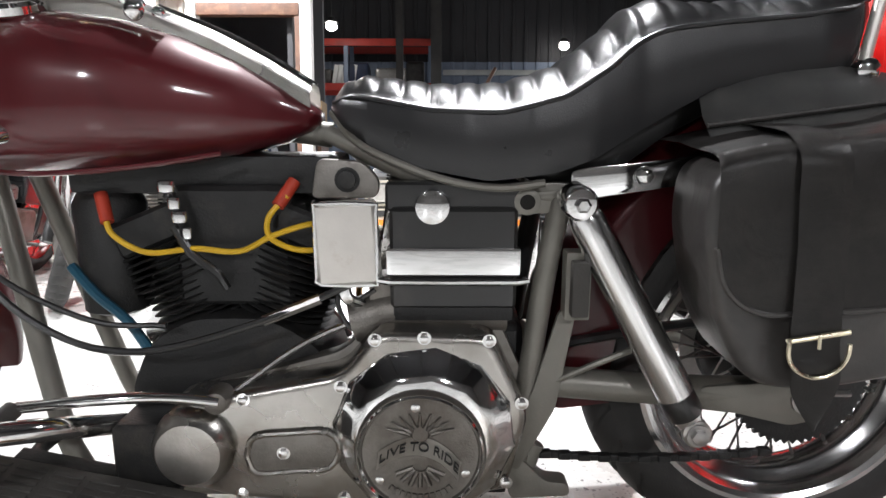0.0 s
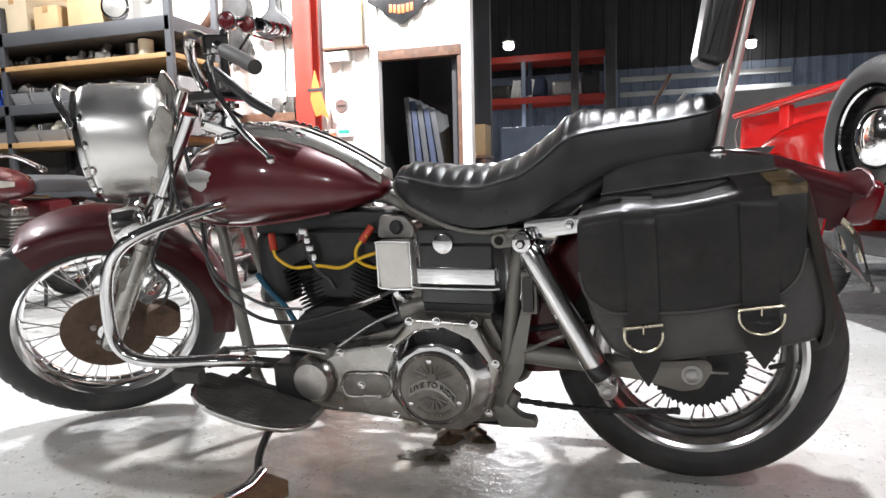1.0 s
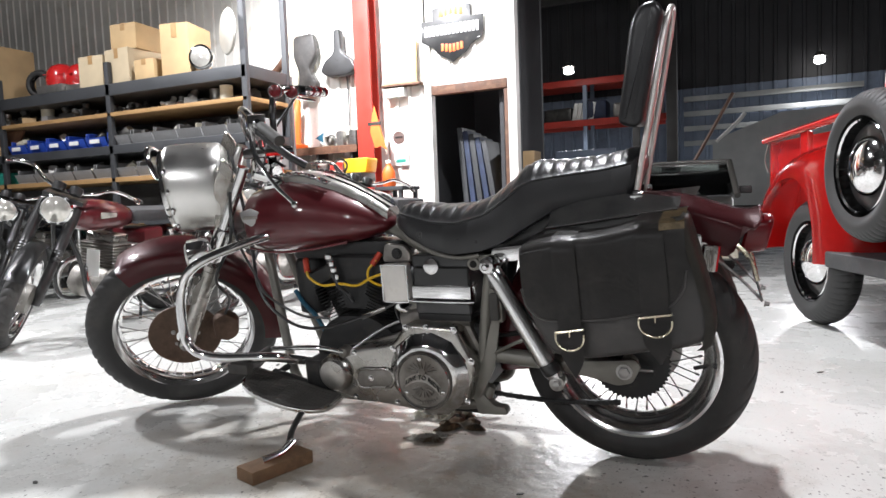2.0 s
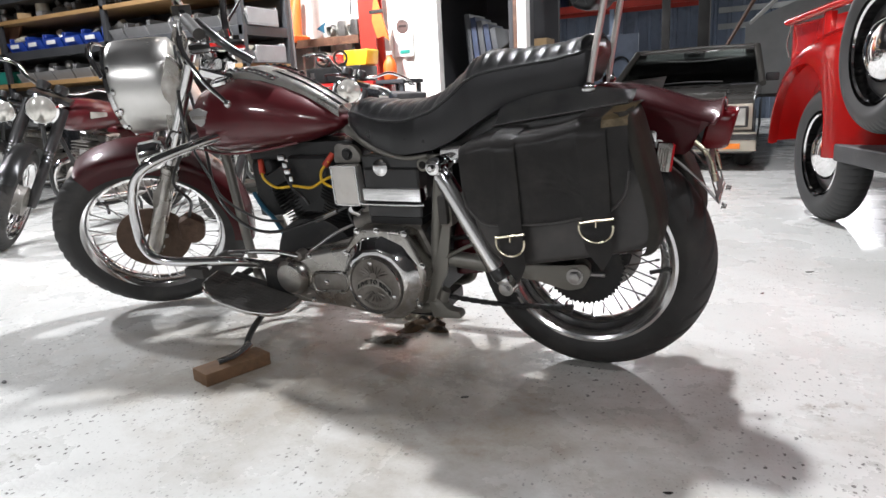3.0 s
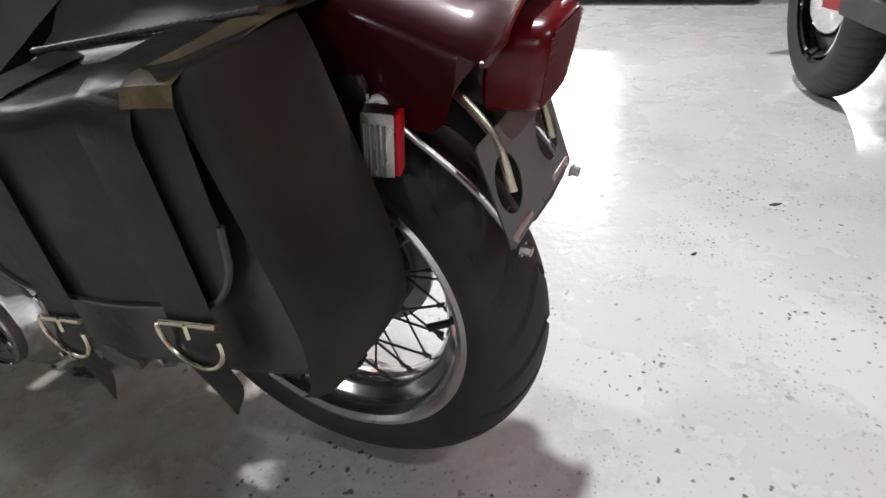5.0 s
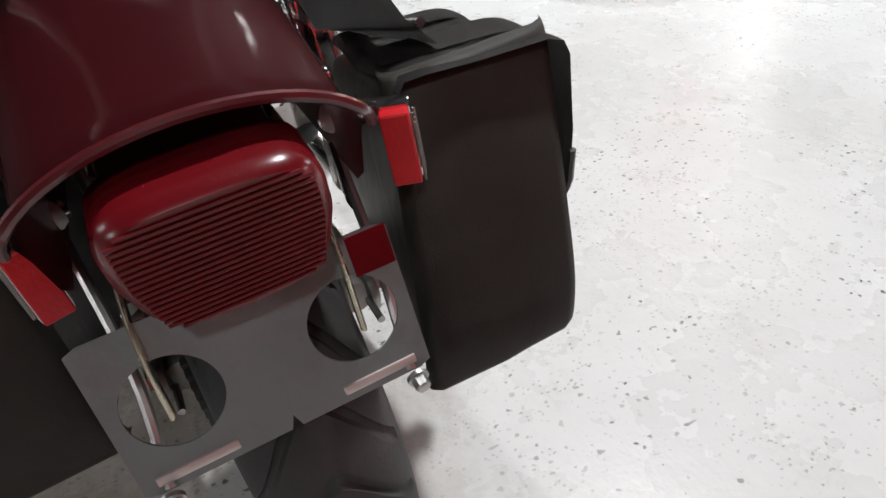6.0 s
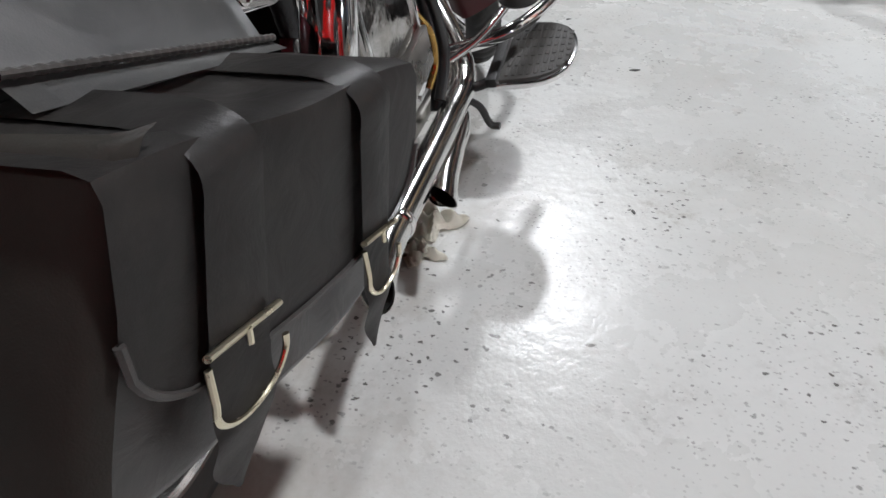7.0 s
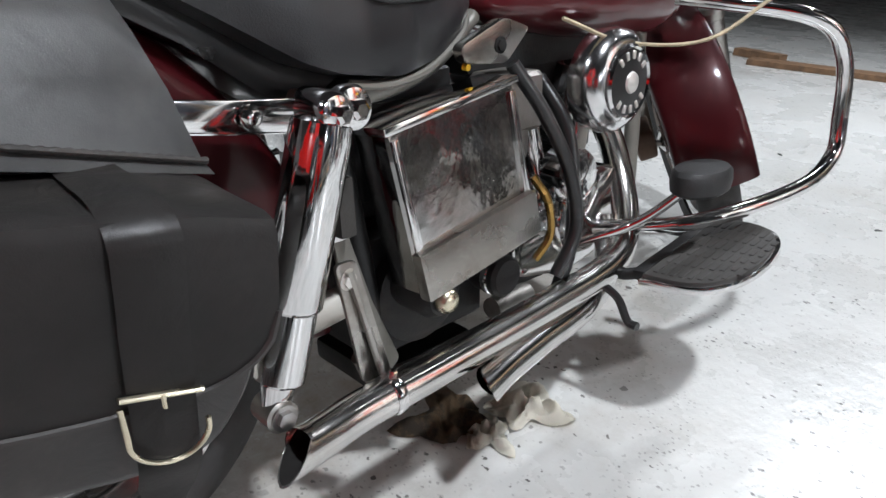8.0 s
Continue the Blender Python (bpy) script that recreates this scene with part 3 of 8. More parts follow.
def seat():
    base = bmesh.new()
    rings = []
    xs = [-0.70 + 0.74 * i / 74 for i in range(75)]
    for x in xs:
        top, low, w = table(SEAT_TOP, x), table(SEAT_LOW, x), table(SEAT_WIDE, x)
        h = top - low
        sh = low + 0.72 * h
        half = [(0.0, low + 0.01), (0.70 * w, low + 0.004), (0.95 * w, low + 0.05 * h), (1.0 * w, low + 0.25 * h), (0.99 * w, low + 0.5 * h), (0.95 * w, sh), (0.55 * w, sh + 0.12 * h), (0, sh + 0.14 * h)]
        ring = [Vector((x, y, z)) for y, z in half] + [Vector((x, -y, z)) for y, z in half[-2:0:-1]]
        rings.append(ring)
    loft(base, rings)
    body = part("seat", base, M_VINYL, bike, "black vinyl two-up seat with a stepped passenger pad", sharp=60)
    body.matrix_basis = Matrix.Translation((0.014, 0, 0)) @ Matrix.Diagonal((1.042, 1, 1, 1))
    topm = bmesh.new()
    rings = []
    xs = [-0.695 + 0.730 * i / 220 for i in range(221)]
    for x in xs:
        top, low, w = table(SEAT_TOP, x), table(SEAT_LOW, x), table(SEAT_WIDE, x)
        h = top - low
        sh = low + 0.70 * h
        f = ((x + 0.70) / 0.036) % 1
        pleat = 0.0045 * (1 - math.sqrt(abs(math.sin(math.pi * f))))
        row = []
        for k in range(17):
            u = -1 + 2 * k / 16
            c = (1 - abs(u) ** 2.6)
            inside = 1 if abs(u) < 0.86 else 0
            row.append(Vector((x, u * w * 0.955, sh + (top - sh + 0.004) * c - pleat * inside)))
        rings.append(row)
    loft(topm, rings, cap=False, closed=False)
    bmesh.ops.solidify(topm, geom=list(topm.faces), thickness=0.004)
    part("seat_top", topm, M_VINYL, body, "pleated black vinyl seat top", sharp=75)
    for side in (-1, 1):
        pts = []
        for i in range(26):
            x = -0.695 + 0.73 * i / 25
            top, low = table(SEAT_TOP, x), table(SEAT_LOW, x)
            pts.append((x, side * table(SEAT_WIDE, x) * 0.965, low + 0.715 * (top - low)))
        part("seat_piping", tube(pts, 0.0036, 8, smooth=3), M_VINYL, body)
    part("seat_pan_trim", tube([(-0.70, -0.03, 0.735), (-0.66, -0.075, 0.694), (-0.60, -0.105, 0.665), (-0.53, -0.130, 0.642), (-0.46, -0.140, 0.633), (-0.40, -0.138, 0.640)], 0.006, 8), M_FRAME, body)
    part("seat_pan_trim", tube([(-0.70, 0.03, 0.735), (-0.66, 0.075, 0.694), (-0.60, 0.105, 0.665), (-0.53, 0.130, 0.642), (-0.46, 0.140, 0.633), (-0.40, 0.138, 0.640)], 0.006, 8), M_FRAME, body)


seat()

# sissy bar with its padded back rest
bar = tube([(0.045, -0.105, 0.70), (0.042, -0.105, 0.80), (0.075, -0.095, 0.98), (0.110, -0.085, 1.17), (0.125, -0.06, 1.25), (0.130, 0, 1.275), (0.125, 0.06, 1.25), (0.110, 0.085, 1.17), (0.075, 0.095, 0.98), (0.042, 0.105, 0.80), (0.045, 0.105, 0.70)], 0.0085, 12)
sissy = part("sissy_bar", bar, M_HORN, bike, "chrome sissy bar")
for side in (-1, 1):
    part("sissy_bar_clamp", lathe([(0.012, -0.01), (0.016, -0.008), (0.016, 0.012), (0.010, 0.016)], along((0.042, side * 0.108, 0.795), (0.042, side * 0.2, 0.795)), 16), M_CHROME, sissy)
pad = slab(rounded([(-0.005, 0.985), (0.040, 0.970), (0.060, 0.985), (0.118, 1.255), (0.100, 1.285), (0.060, 1.280), (0.035, 1.24)], 0.018), -0.105, 0.105, 0.022, segs=3)
part("back_rest", pad, M_VINYL, bike, "black padded back rest")


# ---- saddlebags ----
def saddlebag(side, m, drop=0.0):
    """Built for the left side with the outer face at -y, then mirrored for the right."""
    s = Matrix.Diagonal((1, -side, 1, 1))
    yo, yi = -0.318, -0.165

    def done(bm):
        if side > 0:
            for v in bm.verts:
                v.co.x += 0.16 * max(0, min(1, (v.co.x + 0.05) / 0.15)) * (0.70 - v.co.z)
        bm.transform(m @ s)
        return bm

    # main pouch
    outline = rounded([(-0.238, 0.672), (-0.246, 0.60), (-0.225, 0.475), (-0.180, 0.395 - drop), (-0.10, 0.388 - drop), (0.10, 0.430 - drop), (0.178, 0.455 - drop), (0.182, 0.52), (0.150, 0.65), (0.124, 0.742)], 0.035, 5)
    body_bm = slab(outline, yo + 0.012, yi, 0.016, segs=3)
    for v in body_bm.verts:
        if v.co.y < yo + 0.04:
            v.co.y -= 0.010 * math.sin(max(0, min(1, (v.co.z - 0.39) / 0.3)) * math.pi) * (1 - ((v.co.x + 0.03) / 0.22) ** 2)
    pouch = part("saddlebag", done(body_bm), M_LEATHER, bike, "black leather saddlebag with two buckled straps")
    # rear end panel, seamed
    end = smooth_path([(0.1180, 0, 0.757), (0.1340, 0, 0.742), (0.1580, 0, 0.648), (0.1810, 0, 0.552), (0.1885, 0, 0.500), (0.1830, 0, 0.452), (0.1700, 0, 0.436)], 4)
    across = ((yo - 0.004, 0.022), (yo + 0.001, 0.008), (yo + 0.012, 0.001), (yo + 0.05, 0.0), (-0.24, -0.002), (yi - 0.03, 0.0), (yi - 0.008, 0.001), (yi + 0.001, 0.008), (yi + 0.004, 0.022))
    panel = loft(bmesh.new(), [[p + Vector((-back, y, 0)) for y, back in across] for p in end], cap=False, closed=False)
    bmesh.ops.solidify(panel, geom=list(panel.faces), thickness=0.003)
    part("end_panel", done(panel), M_BROWNLEATHER, pouch, "scuffed dark brown leather end panel", sharp=60)
    part("end_gusset_seam", done(tube([(0.122, yo + 0.016, 0.715), (0.143, yo + 0.012, 0.650), (0.172, yo + 0.012, 0.545), (0.176, yo + 0.014, 0.500)], 0.0032, 8)), M_LEATHER, pouch)
    # lid: a sheet that runs over the top and down the outer face with a rounded lower edge
    lid = bmesh.new()
    rings = []
    n = 56
    for i in range(n + 1):
        x = -0.246 + (0.372 if side < 0 else 0.394) * i / n
        t = i / n
        topz = 0.672 + 0.062 * t + 0.004 * math.sin(3 * math.pi * t)
        dip = min(1, min(t, 1 - t) / (0.20 if side < 0 else 0.26))
        low = topz - 0.095 - 0.095 * math.sqrt(max(0, 1 - (1 - dip) ** 2)) - 0.01 * t
        tuck = 0 if side < 0 else 1
        rows = [(yi + 0.060 - 0.064 * tuck, topz + 0.022 - 0.010 * tuck), (yi + 0.010 - 0.020 * tuck, topz + 0.022), (yi - 0.03, topz + 0.022), (-0.24, topz + 0.018), (yo + 0.010, topz + 0.015), (yo - 0.006, topz + 0.009), (yo - 0.012, topz - 0.006), (yo - 0.013, topz - 0.075),
                (yo - 0.013, (low + topz) / 2 - 0.03), (yo - 0.011, low)]
        skew = 0.03
        rings.append([Vector((x + skew * (topz - z) * 1.2, y, z)) for y, z in rows])
    loft(lid, rings, cap=False, closed=False)
    bmesh.ops.solidify(lid, geom=list(lid.faces), thickness=0.005)
    part("lid", done(lid), M_LEATHER, pouch, "black leather flap", sharp=50)
    if side < 0:
        patch = bmesh.new()
        loft(patch, [[p + Vector((0.001, -0.002, 0.003)) for p in r[1:7]] for r in rings[-9:]], cap=False, closed=False)
        bmesh.ops.solidify(patch, geom=list(patch.faces), thickness=0.003)
        part("worn_patch", done(patch), M_WORNLEATHER, pouch, "worn brown leather corner")
    edge = [r[-1] + Vector((0, -0.001, 0.002)) for r in rings]
    part("lid_edge", done(tube(edge, 0.0036, 6, smooth=0)), M_LEATHER, pouch)
    # straps with their buckles and rings
    for x0, x1, ztop, zb, tip in ((-0.160, -0.105, 0.690, 0.466, 0.352), (0.030, 0.090, 0.722, 0.512, 0.402)):
        st = bmesh.new()
        path = [((x0 + x1) / 2 - 0.012, yi + (0.055 if side < 0 else -0.004), ztop + 0.029), ((x0 + x1) / 2 - 0.011, yi - 0.02, ztop + 0.029), ((x0 + x1) / 2 - 0.010, -0.25, ztop + 0.026), ((x0 + x1) / 2 - 0.008, -0.305, ztop + 0.020), ((x0 + x1) / 2 - 0.006, yo - 0.018, ztop - 0.005), ((x0 + x1) / 2 - 0.004, yo - 0.020, ztop - 0.05), ((x0 + x1) / 2, yo - 0.021, (ztop + zb) / 2), ((x0 + x1) / 2 + 0.004, yo - 0.021, zb),
                ((x0 + x1) / 2 + 0.006, yo - 0.026, zb - 0.03), ((x0 + x1) / 2 + 0.010, yo - 0.020, zb - 0.07), ((x0 + x1) / 2 + 0.014, yo - 0.020, tip)]
        pts = smooth_path(path, 5)
        rows = []
        for i, p in enumerate(pts):
            f = i / (len(pts) - 1)
            w = (x1 - x0) / 2 * (1 if f < 0.86 else max(0.08, 1 - ((f - 0.86) / 0.14) ** 1.5))
            rows.append([p + Vector((-w, 0, 0)), p + Vector((-w * 0.5, -0.002, 0)), p + Vector((w * 0.5, -0.002, 0)), p + Vector((w, 0, 0))])
        loft(st, rows, cap=False, closed=False)
        bmesh.ops.solidify(st, geom=list(st.faces), thickness=0.0045)
        strap = part("strap", done(st), M_LEATHER, pouch)
        cx, w = (x0 + x1) / 2 + 0.004, (x1 - x0) / 2 + 0.006
        zc = zb + (0.010 if side < 0 else 0.058)
        part("buckle_bar", done(tube([(cx - w, yo - 0.026, zc - 0.006), (cx + w, yo - 0.026, zc + 0.006)], 0.0036, 8, smooth=0)), M_BRASS, strap, "pale brass buckle bar")
        hang = -1 if side < 0 else 1
        ring_z = zc - (0.014 if side < 0 else 0.046)
        ring_pts = [(cx - hang * w * math.cos(a), yo - 0.030, ring_z + 0.036 * math.sin(a)) for a in (radians(q) for q in range(170, 371, 20))]
        part("buckle_ring", done(tube([(cx + hang * w, yo - 0.026, zc - 0.004)] + ring_pts, 0.0026, 8, smooth=2)), M_BRASS, strap, "pale brass D ring")
        part("buckle_tongue", done(tube([(cx, yo - 0.029, zc + 0.002), (cx, yo - 0.030, zc - 0.014)], 0.0022, 6, smooth=0)), M_BRASS, strap)
    # yoke that joins the pair over the fender
    yoke = bmesh.new()
    rows = []
    for i in range(13):
        t = i / 12
        x = -0.215 + 0.315 * t
        rise = math.sin(math.pi * min(1, t * 1.15)) ** 0.7 * 0.03
        if side < 0:
            rows.append([Vector((x, -0.215, 0.698 + 0.045 * t)), Vector((x + 0.004, -0.185, 0.712 + 0.045 * t)), Vector((x + 0.006, -0.160, 0.728 + rise + 0.03 * t)), Vector((x + 0.008, -0.128, 0.770 + rise)), Vector((x + 0.008, -0.108, 0.783 + rise * 0.6))])
        else:
            x = -0.170 + 0.320 * t
            low = 0.598 + 0.091 * t
            top = 0.770 + 0.024 * t
            rows.append([Vector((x, 0.226, low - 0.010 - 0.020 * t)), Vector((x, 0.200, low)), Vector((x + 0.012, 0.176, low + 0.40 * (top - low))), Vector((x + 0.028, 0.148, low + 0.75 * (top - low))), Vector((x + 0.040, 0.116, top))])
    loft(yoke, rows, cap=False, closed=False)
    bmesh.ops.solidify(yoke, geom=list(yoke.faces), thickness=0.006)
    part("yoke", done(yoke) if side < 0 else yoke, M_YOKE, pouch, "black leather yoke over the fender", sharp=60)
    seam = tube([r[1] + Vector((0, -0.003, 0.004)) if side < 0 else r[0].lerp(r[1], 0.62) + Vector((0, 0.003, 0.005)) for r in rows], lambda t: 0.0036 + 0.0006 * math.sin(t * 190), 8, smooth=9)
    part("yoke_seam", done(seam) if side < 0 else seam, M_LEATHER, pouch, "ribbed black seam")
    return pouch


# black slab standing in for the shade between the seat and the fender
gap_slab = slab([(-0.44, 0.650), (-0.36, 0.600), (-0.30, 0.640), (-0.22, 0.700), (-0.14, 0.745), (-0.04, 0.770), (-0.02, 0.795), (-0.10, 0.790), (-0.17, 0.775), (-0.24, 0.735), (-0.335, 0.675)], -0.075, 0.075, 0.006)
part("seat_gap_shade", gap_slab, M_BLACK, bike, "black slab that stands in for the shade over the fender")


saddlebag(-1, Matrix.Translation((0.034, 0.022, 0.004)) @ Matrix.Diagonal((1.073, 1, 1, 1)))
# the right bag sags forward and leans in at its foot
saddlebag(1, Matrix(((0.95, 0, 0, 0.079), (-0.148, 1, 0.110, -0.0718), (0.061, 0, 0.845, 0.0166), (0, 0, 0, 1))))


# ---- fuel tank ----
def tank():
    stations = [(-1.212, 0.755, 0.785, 0.030), (-1.205, 0.725, 0.815, 0.075), (-1.188, 0.688, 0.842, 0.115), (-1.155, 0.656, 0.862, 0.145), (-1.10, 0.642, 0.880, 0.160), (-1.02, 0.643, 0.886, 0.166),
                (-0.94, 0.650, 0.874, 0.160), (-0.86, 0.659, 0.848, 0.143), (-0.79, 0.672, 0.815, 0.115), (-0.73, 0.690, 0.778, 0.080), (-0.695, 0.706, 0.752, 0.050), (-0.680, 0.718, 0.738, 0.022)]
    fine = []
    for i in range(len(stations) - 1):
        for k in range(4):
            t = k / 4
            fine.append([a + (b - a) * t for a, b in zip(stations[i], stations[i + 1])])
    fine.append(list(stations[-1]))
    bm = bmesh.new()
    rings = []
    for x, low, top, w in fine:
        ring = []
        mid = low + (top - low) * 0.42
        for k in range(40):
            a = 2 * math.pi * k / 40
            c, s = math.cos(a), math.sin(a)
            y = w * (abs(c) ** 0.72) * (1 if c > 0 else -1)
            z = mid + ((top - mid) if s > 0 else (mid - low)) * (abs(s) ** 0.80) * (1 if s > 0 else -1)
            ring.append(Vector((x, y, z)))
        rings.append(ring)
    loft(bm, rings)
    t = part("fuel_tank", bm, M_MAROON, bike, "glossy maroon metallic fuel tank", sharp=70)
    t.matrix_basis = Matrix.Translation((-0.0128, 0, -0.002)) @ Matrix.Diagonal((1.062, 1, 1, 1))
    for side in (-1, 1):
        m = Matrix.Translation((-1.118, side * 0.158, 0.775)) @ pose(0, 0, 0, 0, 0, side * -9)
        badge = slab(rounded([(-0.036, 0.018), (0.0, 0.030), (0.036, 0.016), (0.030, -0.010), (0.0, -0.032), (-0.030, -0.012)], 0.006), -0.004, 0.004, 0.002, m=m)
        part("tank_badge", badge, M_STEEL, t, "worn grey tank badge")
        part("badge_bar", box(-0.026, 0.026, -0.0065, 0.0065, -0.006, 0.005, 0.001, m=m), M_CAST, t)
    part("tank_bottom_seam", tube([(-1.15, -0.135, 0.667), (-1.05, -0.150, 0.655), (-0.92, -0.146, 0.662), (-0.80, -0.112, 0.680)], 0.004, 8), M_MAROON, t)
    # console along the middle
    con = bmesh.new()
    rows = []
    line = [(-1.12, 0.884, 0.052), (-1.05, 0.897, 0.062), (-0.98, 0.897, 0.062), (-0.90, 0.876, 0.058), (-0.82, 0.842, 0.052), (-0.75, 0.803, 0.047), (-0.69, 0.764, 0.042)]
    for x, z, w in line:
        rows.append([Vector((x, -w, z - 0.020)), Vector((x, -w, z)), Vector((x, -w * 0.75, z + 0.012)), Vector((x, 0, z + 0.017)), Vector((x, w * 0.75, z + 0.012)), Vector((x, w, z)), Vector((x, w, z - 0.020))])
    loft(con, rows, cap=False, closed=False)
    bmesh.ops.solidify(con, geom=list(con.faces), thickness=0.003)
    c = part("tank_console", con, M_NACELLE, t, "chrome tank console", sharp=45)
    for s in (-0.45, 0.45):
        part("console_stripe", tube([(x, s * w, z + 0.0165) for x, z, w in line[3:]], 0.003, 6), M_BLACK, c)
    # studded strap over the front of the console
    sline = [(-1.16, 0.900), (-1.10, 0.906), (-1.03, 0.918), (-0.97, 0.916), (-0.92, 0.903), (-0.87, 0.882)]
    sm = smooth_path([(x, 0, z) for x, z in sline], 8)
    for side in (-1, 1):
        strap = bmesh.new()
        loft(strap, [[p + Vector((0, side * y, -0.30 * y ** 1.15 + 0.004)) for y in (0.056, 0.066, 0.078, 0.090)] for p in sm], cap=False, closed=False)
        bmesh.ops.solidify(strap, geom=list(strap.faces), thickness=0.005)
        st = part("studded_strap", strap, M_LEATHER, t, "black leather tank strap with chrome studs")
    for side in (-1, 1):
        for i in range(12):
            p = sm[int(3 + i * (len(sm) - 6) / 11)]
            y = side * 0.074
            part("stud", lathe([(0.009, 0), (0.0085, 0.004), (0.006, 0.008), (0.001, 0.010)], Matrix.Translation(p + Vector((0, y, -0.30 * abs(y) ** 1.15 + 0.003))) @ pose(0, 0, 0, side * -35, 0, 0), 12), M_CHROME, st)
    part("fuel_cap", lathe([(0.030, 0), (0.034, 0.004), (0.034, 0.014), (0.028, 0.020), (0.006, 0.022)], Matrix.Translation((-1.07, -0.085, 0.868)) @ pose(0, 0, 0, 14, -4, 0), 28), M_CHROME, t)
    part("fuel_cap", lathe([(0.030, 0), (0.034, 0.004), (0.034, 0.014), (0.028, 0.020), (0.006, 0.022)], Matrix.Translation((-1.07, 0.085, 0.868)) @ pose(0, 0, 0, -14, -4, 0), 28), M_CHROME, t)


tank()


# ---- engine ----
def cylinder(foot, lean, name):
    d = Vector((math.sin(radians(lean)), 0, math.cos(radians(lean))))
    m = along(foot, Vector(foot) + d)
    body = part(name, lathe([(0.058, 0), (0.058, 0.17)], m, 28), M_ENGINE, bike, "black finned engine cylinder")
    for i in range(15):
        r = 0.082 if i < 9 else 0.090
        z = 0.012 + i * 0.0112
        part("fin", lathe([(0.055, z), (r - 0.002, z + 0.0004), (r, z + 0.002), (r - 0.002, z + 0.0036), (0.055, z + 0.004)], m @ Matrix.Diagonal((1.0, 1.06, 1, 1)), 36), M_ENGINE, body)
    top = Vector(foot) + d * 0.185
    rb = box(-0.075, 0.075, -0.062, 0.062, -0.012, 0.045, 0.016, m=along(top, top + d), segs=3)
    rocker = part("rocker_box", rb, M_ENGINE, body)
    for x in (-0.05, 0.05):
        for y in (-0.066, 0.066):
            part("rocker_bolt", bolt(along(top, top + d) @ Vector((x, y * 0.75, 0.045)), d, 0.007, 0.008), M_CHROME, rocker)
    return body


cylinder((-0.915, 0, 0.375), -22.5, "front_cylinder")
cylinder((-0.835, 0, 0.375), 22.5, "rear_cylinder")
case = slab(rounded([(-1.04, 0.30), (-1.0, 0.39), (-0.93, 0.43), (-0.81, 0.43), (-0.73, 0.38), (-0.70, 0.27), (-0.75, 0.20), (-0.98, 0.19)], 0.035), -0.10, 0.085, 0.015)
part("crankcase", case, M_ENGINE, bike, "black oily engine crankcase")
# Dark cylinder and boxes added to black out gaps seen through the engine.
part("oil_filter", lathe([(0.030, -0.10), (0.052, -0.09), (0.055, 0.08), (0.045, 0.10)], Matrix.Translation((-1.075, -0.02, 0.515)), 20), M_ENGINE, bike)
part("under_tank_filler", box(-1.12, -0.70, -0.055, 0.055, 0.612, 0.672, 0.015, segs=2), M_ENGINE, bike)
part("engine_gap_filler", box(-0.955, -0.775, -0.075, 0.05, 0.44, 0.628, 0.02, segs=3), M_ENGINE, bike)
part("gearbox", box(-0.68, -0.42, -0.10, 0.11, 0.20, 0.42, 0.03, segs=3), M_ENGINE, bike)
part("kicker_cover", lathe([(0.085, 0.0), (0.085, 0.03), (0.06, 0.045)], Matrix.Translation((-0.51, 0.105, 0.31)) @ pose(0, 0, 0, -90, 0, 0), 28), M_ENGINE, bike)
part("oil_filler_cap", lathe([(0.017, 0), (0.019, 0.004), (0.019, 0.012), (0.015, 0.016)], Matrix.Translation((-0.466, 0.186, 0.328)) @ pose(0, 0, 0, -90, 0, 0), 20), M_BRASS, bike, "bright brass filler cap")
# push rod covers and intake on the right
for x0, z0, x1, z1 in ((-0.925, 0.37, -1.00, 0.575), (-0.905, 0.37, -0.955, 0.60), (-0.845, 0.37, -0.80, 0.60), (-0.825, 0.37, -0.745, 0.575)):
    part("pushrod_cover", lathe([(0.013, 0), (0.013, 0.05), (0.010, 0.055), (0.010, 0.13), (0.013, 0.135), (0.013, 0.2)], along((x0, 0.10, z0), (x1, 0.075, z1)), 14), M_CHROME, bike)
cam_cover = slab(rounded([(-1.03, 0.29), (-0.98, 0.375), (-0.80, 0.385), (-0.73, 0.34), (-0.74, 0.25), (-0.90, 0.215), (-1.0, 0.23)], 0.03), 0.085, 0.135, 0.014, segs=3)
cc = part("cam_cover", cam_cover, M_CHROME, bike, "chrome cam gear cover")
part("timer_cover", lathe([(0.046, 0.0), (0.046, 0.012), (0.040, 0.020), (0.01, 0.024)], Matrix.Translation((-0.93, 0.134, 0.30)) @ pose(0, 0, 0, -90, 0, 0), 32), M_CHROME, cc)
part("generator_cover", lathe([(0.052, 0), (0.052, 0.10), (0.046, 0.112), (0.02, 0.116)], Matrix.Translation((-1.01, 0.03, 0.36)) @ pose(0, 0, 0, -90, 0, 0), 30), M_CHROME, cc)
for x, z in ((-1.01, 0.28), (-0.97, 0.365), (-0.86, 0.378), (-0.76, 0.335), (-0.76, 0.26), (-0.88, 0.228)):
    part("cover_screw", bolt((x, 0.133, z), (0, 1, 0), 0.006, 0.006), M_CHROME, cc)
